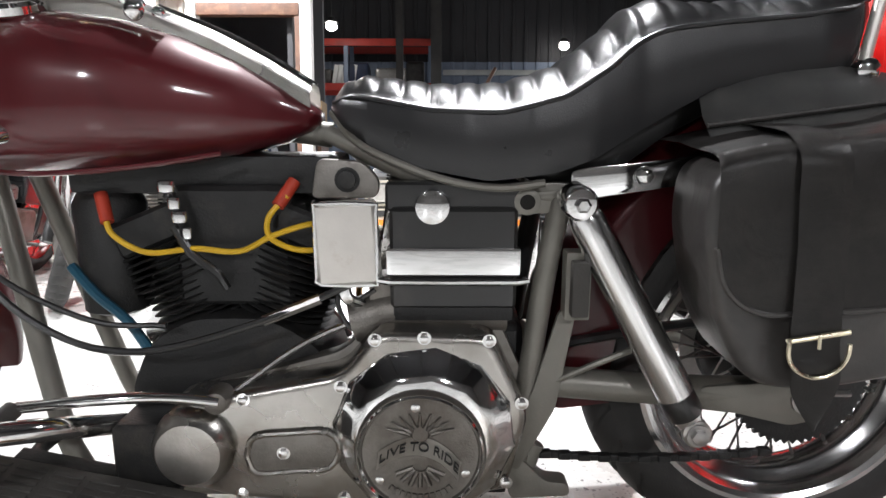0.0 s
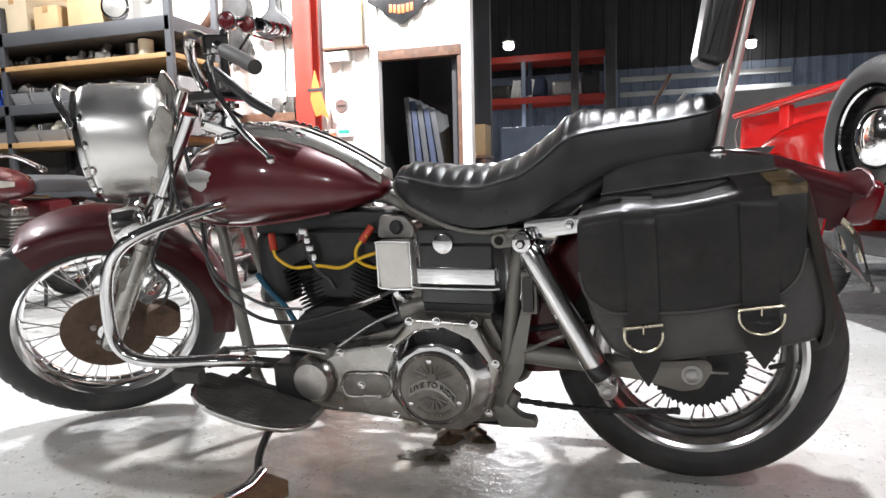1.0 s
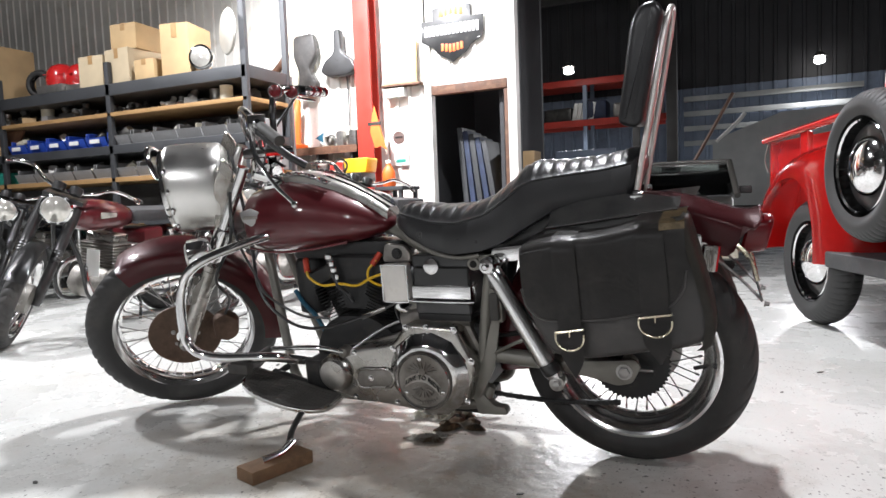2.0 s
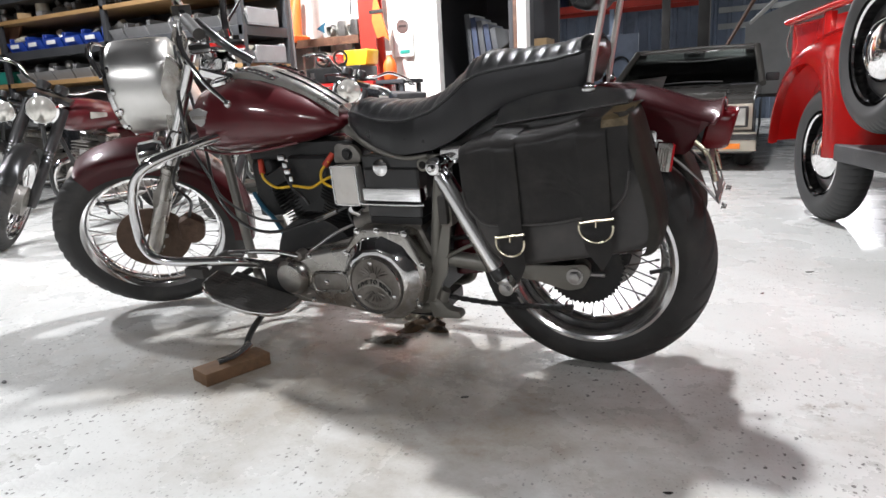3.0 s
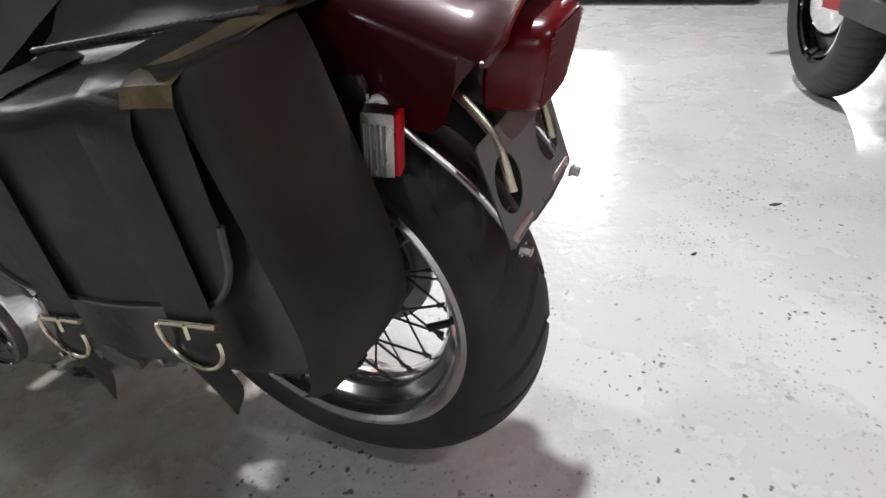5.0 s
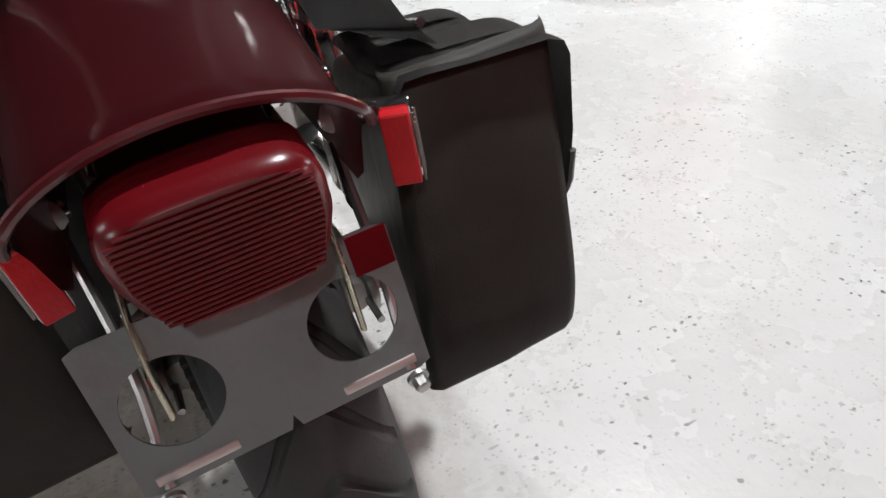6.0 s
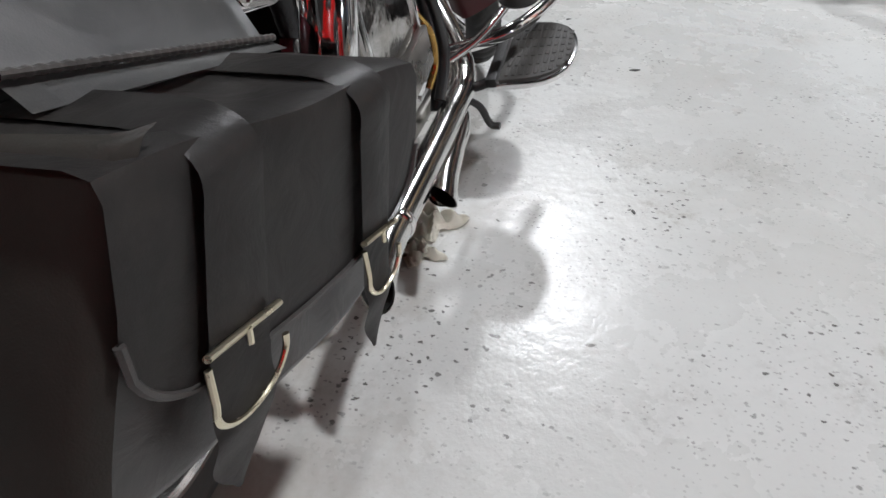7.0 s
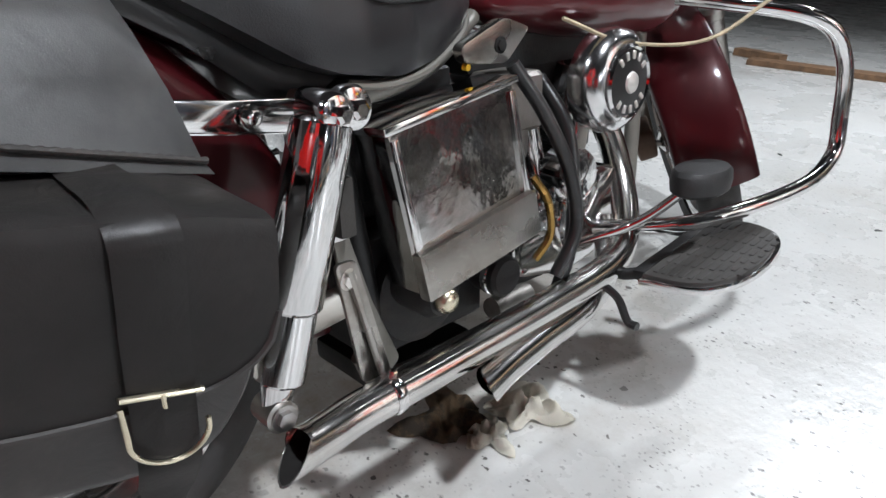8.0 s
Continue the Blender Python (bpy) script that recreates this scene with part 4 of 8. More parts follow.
# air cleaner
m = Matrix.Translation((-0.925, 0.146, 0.590)) @ pose(0, 0, 0, -90, 0, 0)
ac = part("air_cleaner", lathe([(0.075, 0.0), (0.088, 0.010), (0.092, 0.035), (0.088, 0.055), (0.076, 0.068), (0.064, 0.072)], m, 48), M_RIM, bike, "round chrome air cleaner cover")
part("cover_inset", lathe([(0.060, 0.070), (0.060, 0.076), (0.03, 0.080), (0.001, 0.081)], m, 40), M_BLACK, ac, "black inset disc with worn silver relief")
part("inset_ring", lathe([(0.060, 0.070), (0.064, 0.076), (0.060, 0.080), (0.056, 0.076)], m, 40), M_CHROME, ac)
for i, a in enumerate(range(0, 360, 24)):
    if 25 < a % 180 < 155:
        q = radians(a)
        part("relief_bar", box(-0.004, 0.004, -0.007, 0.007, 0.0765, 0.0805, 0.001, m=m @ pose(0.046 * math.cos(q), 0.046 * math.sin(q), 0, 0, 0, a + 90), segs=1), M_HORN, ac)
part("relief_head", lathe([(0.020, 0.078), (0.017, 0.084), (0.008, 0.088), (0.001, 0.089)], m, 20), M_HORN, ac)
part("carburettor", box(-0.80, -0.70, 0.05, 0.14, 0.52, 0.62, 0.02, segs=3), M_CAST, bike)
part("carburettor_bowl", lathe([(0.035, 0), (0.038, 0.01), (0.038, 0.05), (0.030, 0.06)], Matrix.Translation((-0.745, 0.10, 0.475)), 24), M_CAST, bike)
# coil and its bracket, high under the seat's nose on the right, and the horn on the left
part("coil_bracket", slab(rounded([(-0.745, 0.690), (-0.685, 0.708), (-0.59, 0.672), (-0.60, 0.646), (-0.69, 0.640)], 0.012), 0.128, 0.150, 0.004), M_POLISHED, bike, "bright metal coil bracket")
part("bracket_bolt", bolt((-0.674, 0.150, 0.668), (0, 1, 0), 0.009, 0.006), M_DARKHOLE, bike)
part("yellow_terminal", lathe([(0.005, 0), (0.005, 0.010)], Matrix.Translation((-0.615, 0.13, 0.640)) @ pose(0, 0, 0, -90, 0, 0), 10), M_YELLOW, bike)

horn_box = box(-0.045, 0.045, -0.030, 0.012, -0.060, 0.060, 0.014, m=Matrix.Translation((-0.682, -0.122, 0.553)) @ pose(0, 0, 0, 0, -3, 0), segs=3)
horn = part("horn_cover", horn_box, M_HORN, bike, "pale satin metal horn cover")
part("cover_frame", tube([(-0.682 + a * 0.043, -0.150, 0.553 + b * 0.058) for a, b in ((-1, -0.8), (-1, 0.8), (-0.85, 1), (0.85, 1), (1, 0.8), (1, -0.8), (0.85, -1), (-0.85, -1), (-1, -0.8))], 0.003, 6, smooth=2), M_CHROME, horn)
part("horn_bracket", slab(rounded([(-0.735, 0.615), (-0.725, 0.672), (-0.66, 0.668), (-0.635, 0.640), (-0.64, 0.615)], 0.012), -0.118, -0.098, 0.004), M_CAST, bike)
part("horn_stud", bolt((-0.682, -0.118, 0.642), (0, -1, 0), 0.013, 0.010, n=16), M_ENGINE, bike)
part("horn_lower_stay", tube([(-0.69, -0.13, 0.492), (-0.685, -0.13, 0.47), (-0.665, -0.12, 0.455)], 0.010, 8, squash=0.5), M_CHROME, bike)
# oil tank on the left, battery on the right
oil = part("oil_tank", box(-0.622, -0.438, -0.140, 0.09, 0.455, 0.605, 0.014, segs=3), M_BLACK, bike, "black battery box with a chrome band")
part("oil_tank_lid", box(-0.628, -0.432, -0.130, 0.09, 0.598, 0.640, 0.010, segs=3), M_BLACK, oil)
part("chrome_band", box(-0.626, -0.434, -0.147, -0.10, 0.506, 0.548, 0.006), M_CHROME, oil, "wide chrome band")
part("band_lip", tube([(-0.630, -0.146, 0.503), (-0.620, -0.152, 0.500), (-0.440, -0.152, 0.500), (-0.430, -0.146, 0.503)], 0.005, 8, smooth=2), M_CHROME, oil)
part("lower_tray", box(-0.618, -0.442, -0.136, 0.09, 0.436, 0.462, 0.008), M_ENGINE, oil)
part("filler_cap", lathe([(0.024, 0), (0.026, 0.004), (0.024, 0.012), (0.012, 0.016)], Matrix.Translation((-0.560, -0.128, 0.605)) @ TURN_Y, 24), M_CHROME, oil)
bm = box(-0.122, 0.122, -0.036, 0.036, -0.125, 0.115, 0.010, m=Matrix.Translation((-0.540, 0.176, 0.492)) @ pose(0, 0, 0, 4, 9, 0), segs=3)
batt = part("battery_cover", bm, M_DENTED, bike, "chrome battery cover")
part("cover_top", box(-0.127, 0.127, -0.040, 0.042, 0.108, 0.120, 0.004, m=Matrix.Translation((-0.540, 0.176, 0.492)) @ pose(0, 0, 0, 4, 9, 0)), M_CHROME, batt)
part("cover_foot", box(-0.122, 0.122, 0.028, 0.050, -0.130, -0.058, 0.005, m=Matrix.Translation((-0.540, 0.176, 0.492)) @ pose(0, 0, 0, 4, 9, 0)), M_POLISHED, batt)
for dx in (-0.112, 0.112):
    part("cover_rib", box(dx - 0.006, dx + 0.006, 0.034, 0.041, -0.11, 0.10, 0.002, m=Matrix.Translation((-0.540, 0.176, 0.492)) @ pose(0, 0, 0, 4, 9, 0)), M_CHROME, batt)


# ---- primary drive on the left ----
prim = part("primary_cover", slab(rounded([(-0.955, 0.245), (-0.950, 0.305), (-0.925, 0.325), (-0.815, 0.348), (-0.690, 0.372), (-0.640, 0.435), (-0.475, 0.430), (-0.420, 0.31), (-0.450, 0.195), (-0.580, 0.150), (-0.690, 0.166), (-0.848, 0.176), (-0.915, 0.195)], 0.022), -0.185, -0.095, 0.014, segs=3), M_POLISHED, bike,
            "worn polished alloy primary chain cover")
part("inner_primary", slab(rounded([(-0.965, 0.24), (-0.955, 0.315), (-0.69, 0.385), (-0.645, 0.445), (-0.465, 0.440), (-0.405, 0.31), (-0.44, 0.185), (-0.58, 0.140), (-0.90, 0.18)], 0.03), -0.120, -0.085, 0.006), M_CAST, prim)
part("inspection_panel", slab(rounded([(-0.830, 0.222), (-0.830, 0.278), (-0.695, 0.290), (-0.695, 0.230)], 0.028, 6), -0.189, -0.178, 0.003), M_CAST, prim)
part("inspection_rim", tube([(-0.829, -0.188, 0.25), (-0.815, -0.188, 0.279), (-0.76, -0.188, 0.285), (-0.71, -0.188, 0.286), (-0.694, -0.188, 0.262), (-0.71, -0.188, 0.230), (-0.76, -0.188, 0.225), (-0.815, -0.188, 0.222), (-0.829, -0.188, 0.25)], 0.005, 8, smooth=3), M_POLISHED, prim)
part("panel_screw", bolt((-0.775, -0.189, 0.254), (0, -1, 0), 0.007, 0.006), M_CHROME, prim)
part("front_boss", lathe([(0.062, 0.17), (0.060, 0.195), (0.050, 0.208), (0.046, 0.212), (0.01, 0.214)], Matrix.Translation((-0.905, 0, 0.262)) @ TURN_Y, 36), M_POLISHED, prim, "round polished boss")
dome = part("clutch_dome", lathe([(0.140, 0.165), (0.138, 0.180), (0.126, 0.192), (0.108, 0.206), (0.100, 0.212), (0.093, 0.214)], Matrix.Translation((-0.572, 0, 0.282)) @ TURN_Y @ pose(0, 0, 0, 0, 0, 22.5), 12), M_CHROME, prim, "chrome clutch dome")
dm = Matrix.Translation((-0.576, 0, 0.272)) @ TURN_Y
derby = part("derby_cover", lathe([(0.092, 0.205), (0.092, 0.222), (0.089, 0.226), (0.083, 0.226), (0.081, 0.222), (0.001, 0.222)], dm, 56), M_CAST, prim, "round embossed clutch cover with lettering")
part("derby_ring", lathe([(0.089, 0.225), (0.086, 0.229), (0.083, 0.225)], dm, 56, cap=False), M_CHROME, derby)
word = lettering("LIVE TO RIDE", 0.019, 0.0012)
for v in word.verts:
    v.co = Vector((v.co.x, v.co.y - 9.0 * v.co.x ** 2 + 0.012, v.co.z))
word.transform(dm @ pose(0, 0, 0.2265, 0, 0, -8))
part("lettering", word, M_ENGINE, derby, "raised words on a banner")
ban = []
for i in range(17):
    x = -0.058 + 0.116 * i / 16
    ban.append([dm @ pose(0, 0, 0, 0, 0, -8) @ Vector((x, y - 9.0 * x * x + 0.012, 0.2245)) for y in (-0.014, 0.014)])
bb = bmesh.new()
loft(bb, ban, cap=False, closed=False)
bmesh.ops.solidify(bb, geom=list(bb.faces), thickness=0.0016)
part("banner", bb, M_POLISHED, derby)
for k in range(9):
    a = radians(20 + k * 17.5)
    rel = tube([dm @ Vector((0.016 * math.cos(a), 0.026 + 0.010 * math.sin(a), 0.223)), dm @ Vector((0.05 * math.cos(a), 0.026 + 0.036 * math.sin(a), 0.2245))], lambda t: 0.0032 - 0.0018 * t, 6, 0)
    part("relief_ray", rel, M_CAST, derby)
for k in range(7):
    a = radians(200 + k * 23)
    rel = tube([dm @ Vector((0.010 * math.cos(a), -0.018 + 0.008 * math.sin(a), 0.223)), dm @ Vector((0.036 * math.cos(a), -0.020 + 0.030 * math.sin(a), 0.2245))], 0.0035, 6, 0)
    part("relief_ray", rel, M_CAST, derby)
part("relief_boss", lathe([(0.014, 0.222), (0.011, 0.2255), (0.001, 0.2265)], dm @ Matrix.Translation((0, 0.030, 0)), 14), M_CAST, derby)
for k in range(11):
    a = radians(232 + k * 7.6)
    part("relief_bar", box(-0.0030, 0.0030, -0.0045, 0.0045, 0.222, 0.2250, 0.0006, m=dm @ pose(0.066 * math.cos(a), 0.066 * math.sin(a), 0, 0, 0, math.degrees(a) + 90), segs=1), M_CAST, derby)
for a in (95, 215, 335):
    part("derby_screw", lathe([(0.0065, 0.221), (0.0065, 0.2255), (0.004, 0.2265)], dm @ Matrix.Translation((0.070 * math.cos(radians(a)), 0.070 * math.sin(radians(a)), 0)), 12), M_CHROME, derby)
for x, z in ((-0.640, 0.425), (-0.571, 0.428), (-0.480, 0.424), (-0.432, 0.33), (-0.452, 0.205), (-0.57, 0.160), (-0.69, 0.355), (-0.69, 0.180), (-0.83, 0.335), (-0.84, 0.186)):
    part("cover_screw", bolt((x, -0.184, z), (0, -1, 0), 0.007, 0.008), M_CHROME, prim)
part("starter_housing", tube([(-0.68, -0.10, 0.425), (-0.60, -0.10, 0.445), (-0.45, -0.10, 0.445)], 0.035, 16), M_CAST, bike)

# leads, cables and small plumbing on the left
part("plug_lead", tube([(-1.050, -0.088, 0.585), (-1.036, -0.096, 0.556), (-0.986, -0.100, 0.531), (-0.916, -0.10, 0.537), (-0.849, -0.10, 0.533), (-0.800, -0.10, 0.556), (-0.752, -0.10, 0.572), (-0.725, -0.09, 0.575)], 0.0045, 8), M_YELLOW, bike, "yellow spark plug lead")
part("plug_lead", tube([(-0.776, -0.088, 0.615), (-0.803, -0.096, 0.584), (-0.801, -0.100, 0.554), (-0.764, -0.100, 0.536), (-0.725, -0.095, 0.535)], 0.0045, 8), M_YELLOW, bike, "yellow spark plug lead")
part("plug_boot", rod((-1.046, -0.09, 0.575), (-1.062, -0.07, 0.615), 0.010, 10), M_REDBOOT, bike, "red plug boot")
part("plug_boot", rod((-0.790, -0.092, 0.600), (-0.768, -0.07, 0.635), 0.010, 10), M_REDBOOT, bike, "red plug boot")
for z, r in ((0.630, 0.014), (0.605, 0.010), (0.585, 0.013), (0.560, 0.008)):
    part("fuel_tap", lathe([(r, -0.008), (r * 1.1, 0), (r, 0.008)], Matrix.Translation((-0.950 + (0.63 - z) * 0.35, -0.095, z)), 10), M_CHROME, bike)
part("fuel_hose", tube([(-0.945, -0.095, 0.57), (-0.92, -0.10, 0.53), (-0.885, -0.10, 0.50), (-0.872, -0.095, 0.475)], 0.007, 8), M_BLACK, bike)
part("clutch_cable", tube([(-1.30, -0.10, 0.98), (-1.235, -0.13, 0.70), (-1.205, -0.15, 0.52), (-1.10, -0.17, 0.430), (-0.972, -0.18, 0.405), (-0.806, -0.17, 0.445), (-0.663, -0.14, 0.500)], 0.0055, 8), M_BLACK, bike, "black clutch cable")
part("cable_spring", tube([(-0.80, -0.165, 0.446), (-0.72, -0.155, 0.476)], 0.008, 8, 0), M_STEEL, bike)
part("speedometer_cable", tube([(-1.33, -0.08, 1.0), (-1.29, -0.15, 0.75), (-1.20, -0.16, 0.56), (-1.165, -0.155, 0.50), (-1.05, -0.15, 0.44), (-0.95, -0.14, 0.43)], 0.0045, 8), M_BLACK, bike)
part("oil_hose", tube([(-1.125, -0.06, 0.50), (-1.08, -0.08, 0.46), (-1.03, -0.09, 0.42), (-1.00, -0.09, 0.37)], 0.008, 8), M_BLUE, bike, "blue oil hose")
part("solenoid", box(-0.655, -0.605, -0.12, -0.07, 0.455, 0.500, 0.008), M_CAST, bike)
part("solenoid_wire", tube([(-0.69, -0.12, 0.51), (-0.70, -0.125, 0.46), (-0.68, -0.125, 0.42), (-0.67, -0.12, 0.46), (-0.645, -0.12, 0.48)], 0.004, 6), M_BLACK, bike)

# passenger peg brackets, brake plate and stand lugs
for side in (-1, 1):
    arm = slab(rounded([(-0.375, 0.455), (-0.350, 0.455), (-0.375, 0.300), (-0.430, 0.195), (-0.455, 0.215), (-0.410, 0.33)], 0.01), side * 0.135 - 0.005, side * 0.135 + 0.005, 0.003)
    br = part("peg_bracket", arm, M_FRAME, bike, "worn silver bracket")
    part("peg_clevis", box(-0.372, -0.335, side * 0.142 - 0.018, side * 0.142 + 0.018, 0.445, 0.545, 0.006), M_CHROME if side > 0 else M_FRAME, br)
    part("folded_peg", box(-0.366, -0.341, side * 0.168 - 0.012, side * 0.168 + 0.012, 0.455, 0.535, 0.006), M_PAD, br)
part("stand_lug", slab(rounded([(-0.455, 0.205), (-0.425, 0.215), (-0.385, 0.175), (-0.350, 0.172), (-0.345, 0.150), (-0.44, 0.145)], 0.01), -0.135, -0.10, 0.004), M_FRAME, bike)
part("brake_line", tube([(-0.40, -0.13, 0.33), (-0.30, -0.15, 0.385), (-0.25, -0.14, 0.40)], 0.005, 8), M_FRAME, bike)
part("lower_tray", box(-0.66, -0.44, -0.09, 0.09, 0.125, 0.165, 0.01), M_ENGINE, bike)

# exhaust on the right: one long slash-cut pipe and one short
def slash_end(pts, r, cut):
    """A tube whose last ring is cut on a slant."""
    bm = bmesh.new()
    path = smooth_path(pts, 6)
    rings, up = [], Vector((0, 0, 1))
    for i, p in enumerate(path):
        d = (path[min(i + 1, len(path) - 1)] - path[max(i - 1, 0)]).normalized()
        side = d.cross(up).normalized()
        up = side.cross(d).normalized()
        ring = []
        for k in range(20):
            a = 2 * math.pi * k / 20
            q = p + r * (math.cos(a) * side + math.sin(a) * up)
            if i == len(path) - 1:
                q += d * cut * math.sin(a - 0.9)
            ring.append(q)
        rings.append(ring)
    inner = [p + (sum(rings[-1], Vector()) / 20 - p) * 0.09 for p in rings[-1]]
    rings.append(inner)
    deep = [p - (path[-1] - path[-4]).normalized() * 0.12 for p in inner]
    shell = bmesh.new()
    loft(shell, rings, cap=False)
    bore = bmesh.new()
    loft(bore, [inner, deep], cap=False)
    bore.faces.new([bore.verts.new(p) for p in deep])
    return shell, bore


for pts, cut in (([(-1.02, 0.05, 0.54), (-1.065, 0.085, 0.48), (-1.05, 0.140, 0.385), (-0.98, 0.205, 0.300), (-0.88, 0.236, 0.264), (-0.70, 0.240, 0.252), (-0.45, 0.241, 0.246), (-0.31, 0.242, 0.245), (-0.25, 0.250, 0.246), (-0.195, 0.262, 0.252)], 0.032),
                 ([(-1.00, 0.150, 0.300), (-0.93, 0.200, 0.235), (-0.80, 0.238, 0.212), (-0.66, 0.252, 0.206), (-0.57, 0.262, 0.202), (-0.515, 0.272, 0.199)], 0.028)):
    shell, bore = slash_end(pts, 0.0275, cut)
    pipe = part("exhaust_pipe", shell, M_PIPE, bike, "chrome exhaust pipe with a slash-cut end", sharp=50)
    part("pipe_bore", bore, M_DARKHOLE, pipe)
part("pipe_clamp", lathe([(0.0282, 0), (0.0305, 0.003), (0.0305, 0.014), (0.0282, 0.017)], along((-0.365, 0.2415, 0.2455), (-0.32, 0.2418, 0.2452)), 24), M_CHROME, bike)
part("pipe_clamp_bolt", bolt((-0.357, 0.245, 0.275), (0, 0.3, 1), 0.006, 0.01), M_CHROME, bike)
part("pipe_bracket", slab(rounded([(-0.338, 0.440), (-0.306, 0.440), (-0.333, 0.258), (-0.383, 0.252)], 0.01), 0.204, 0.212, 0.003), M_POLISHED, bike, "bright metal exhaust bracket")
part("pipe_bracket_rib", tube([(-0.323, 0.216, 0.43), (-0.348, 0.218, 0.32), (-0.360, 0.221, 0.262)], 0.006, 8), M_POLISHED, bike)
part("bracket_bolt", bolt((-0.323, 0.212, 0.415), (0, 1, 0), 0.009, 0.008), M_HORN, bike)
part("oil_pump_housing", lathe([(0.034, 0), (0.036, 0.01), (0.036, 0.07), (0.026, 0.085)], Matrix.Translation((-0.477, 0.135, 0.338)) @ pose(0, 0, 0, -90, 0, 0), 24), M_ENGINE, bike)
part("brass_cap", lathe([(0.017, 0), (0.019, 0.006), (0.018, 0.014), (0.012, 0.020), (0.001, 0.022)], Matrix.Translation((-0.477, 0.219, 0.336)) @ pose(0, 0, 0, -90, 0, 0), 24), M_BRASS, bike, "pale brass cap")
part("board_bracket", tube([(-0.83, 0.235, 0.255), (-0.850, 0.275, 0.225), (-0.858, 0.296, 0.180), (-0.856, 0.318, 0.176)], 0.008, 8), M_BLACK, bike)
part("breather_hose", tube([(-0.690, 0.16, 0.640), (-0.735, 0.19, 0.560), (-0.775, 0.215, 0.46), (-0.785, 0.225, 0.36), (-0.74, 0.220, 0.285)], 0.012, 10), M_BLACK, bike, "black rubber breather hose")
part("copper_line", tube([(-0.690, 0.205, 0.47), (-0.705, 0.225, 0.43), (-0.715, 0.225, 0.37), (-0.69, 0.215, 0.33)], 0.007, 8), M_GOLDLINE, bike, "brassy oil line")
part("cam_cover", lathe([(0.075, 0), (0.075, 0.03), (0.068, 0.042), (0.030, 0.050), (0.001, 0.052)], Matrix.Translation((-0.905, 0.110, 0.330)) @ pose(0, 0, 0, -90, 0, 0), 36), M_CHROME, bike, "round chrome cam cover")
part("cam_cover", lathe([(0.050, 0), (0.050, 0.05), (0.044, 0.060), (0.020, 0.066), (0.001, 0.067)], Matrix.Translation((-0.870, 0.115, 0.425)) @ pose(0, 0, 0, -90, 0, 0), 32), M_CHROME, bike, "round chrome cam cover")
part("push_rod_tube", rod((-0.955, 0.095, 0.40), (-1.010, 0.085, 0.615), 0.015, 16), M_GREYTUBE, bike, "pale push rod tube")
part("push_rod_tube", rod((-0.845, 0.095, 0.42), (-0.800, 0.085, 0.615), 0.015, 16), M_CHROME, bike, "chrome push rod tube")
part("oil_filter", lathe([(0.034, 0), (0.036, 0.006), (0.036, 0.055), (0.030, 0.062)], Matrix.Translation((-0.655, 0.125, 0.300)) @ pose(0, 0, 0, -90, 0, 0), 28), M_ENGINE, bike)
part("hose_clamp", lathe([(0.0365, 0.03), (0.0385, 0.032), (0.0385, 0.042), (0.0365, 0.044)], Matrix.Translation((-0.655, 0.125, 0.300)) @ pose(0, 0, 0, -90, 0, 0), 28), M_CHROME, bike)
part("kick_pedal_arm", tube([(-0.775, 0.20, 0.245), (-0.805, 0.20, 0.31), (-0.825, 0.19, 0.40), (-0.835, 0.16, 0.52), (-0.83, 0.10, 0.60)], 0.013, 10), M_BLACK, bike)
part("foot_brake_lever", tube([(-0.86, 0.18, 0.30), (-0.92, 0.27, 0.35), (-0.968, 0.345, 0.43)], 0.009, 10), M_CHROME, bike)
part("brake_pedal_pad", lathe([(0.80, 0.0), (0.96, 0.15), (1.0, 0.5), (0.97, 0.82), (0.86, 0.97), (0.60, 1.0)], Matrix.Translation((-0.968, 0.350, 0.410)) @ Matrix.Diagonal((0.070, 0.046, 0.046, 1)), 36), M_TREADPAD, bike, "black rubber brake pedal pad")
part("master_cylinder", tube([(-0.76, 0.14, 0.22), (-0.66, 0.145, 0.225)], 0.02, 14, 0), M_CAST, bike)
part("tan_cord", tube([(-0.80, 0.17, 0.70), (-0.93, 0.21, 0.655), (-1.10, 0.27, 0.65), (-1.22, 0.33, 0.72)], 0.0035, 6), M_STRING, bike, "tan cord tied from the engine to the guard")


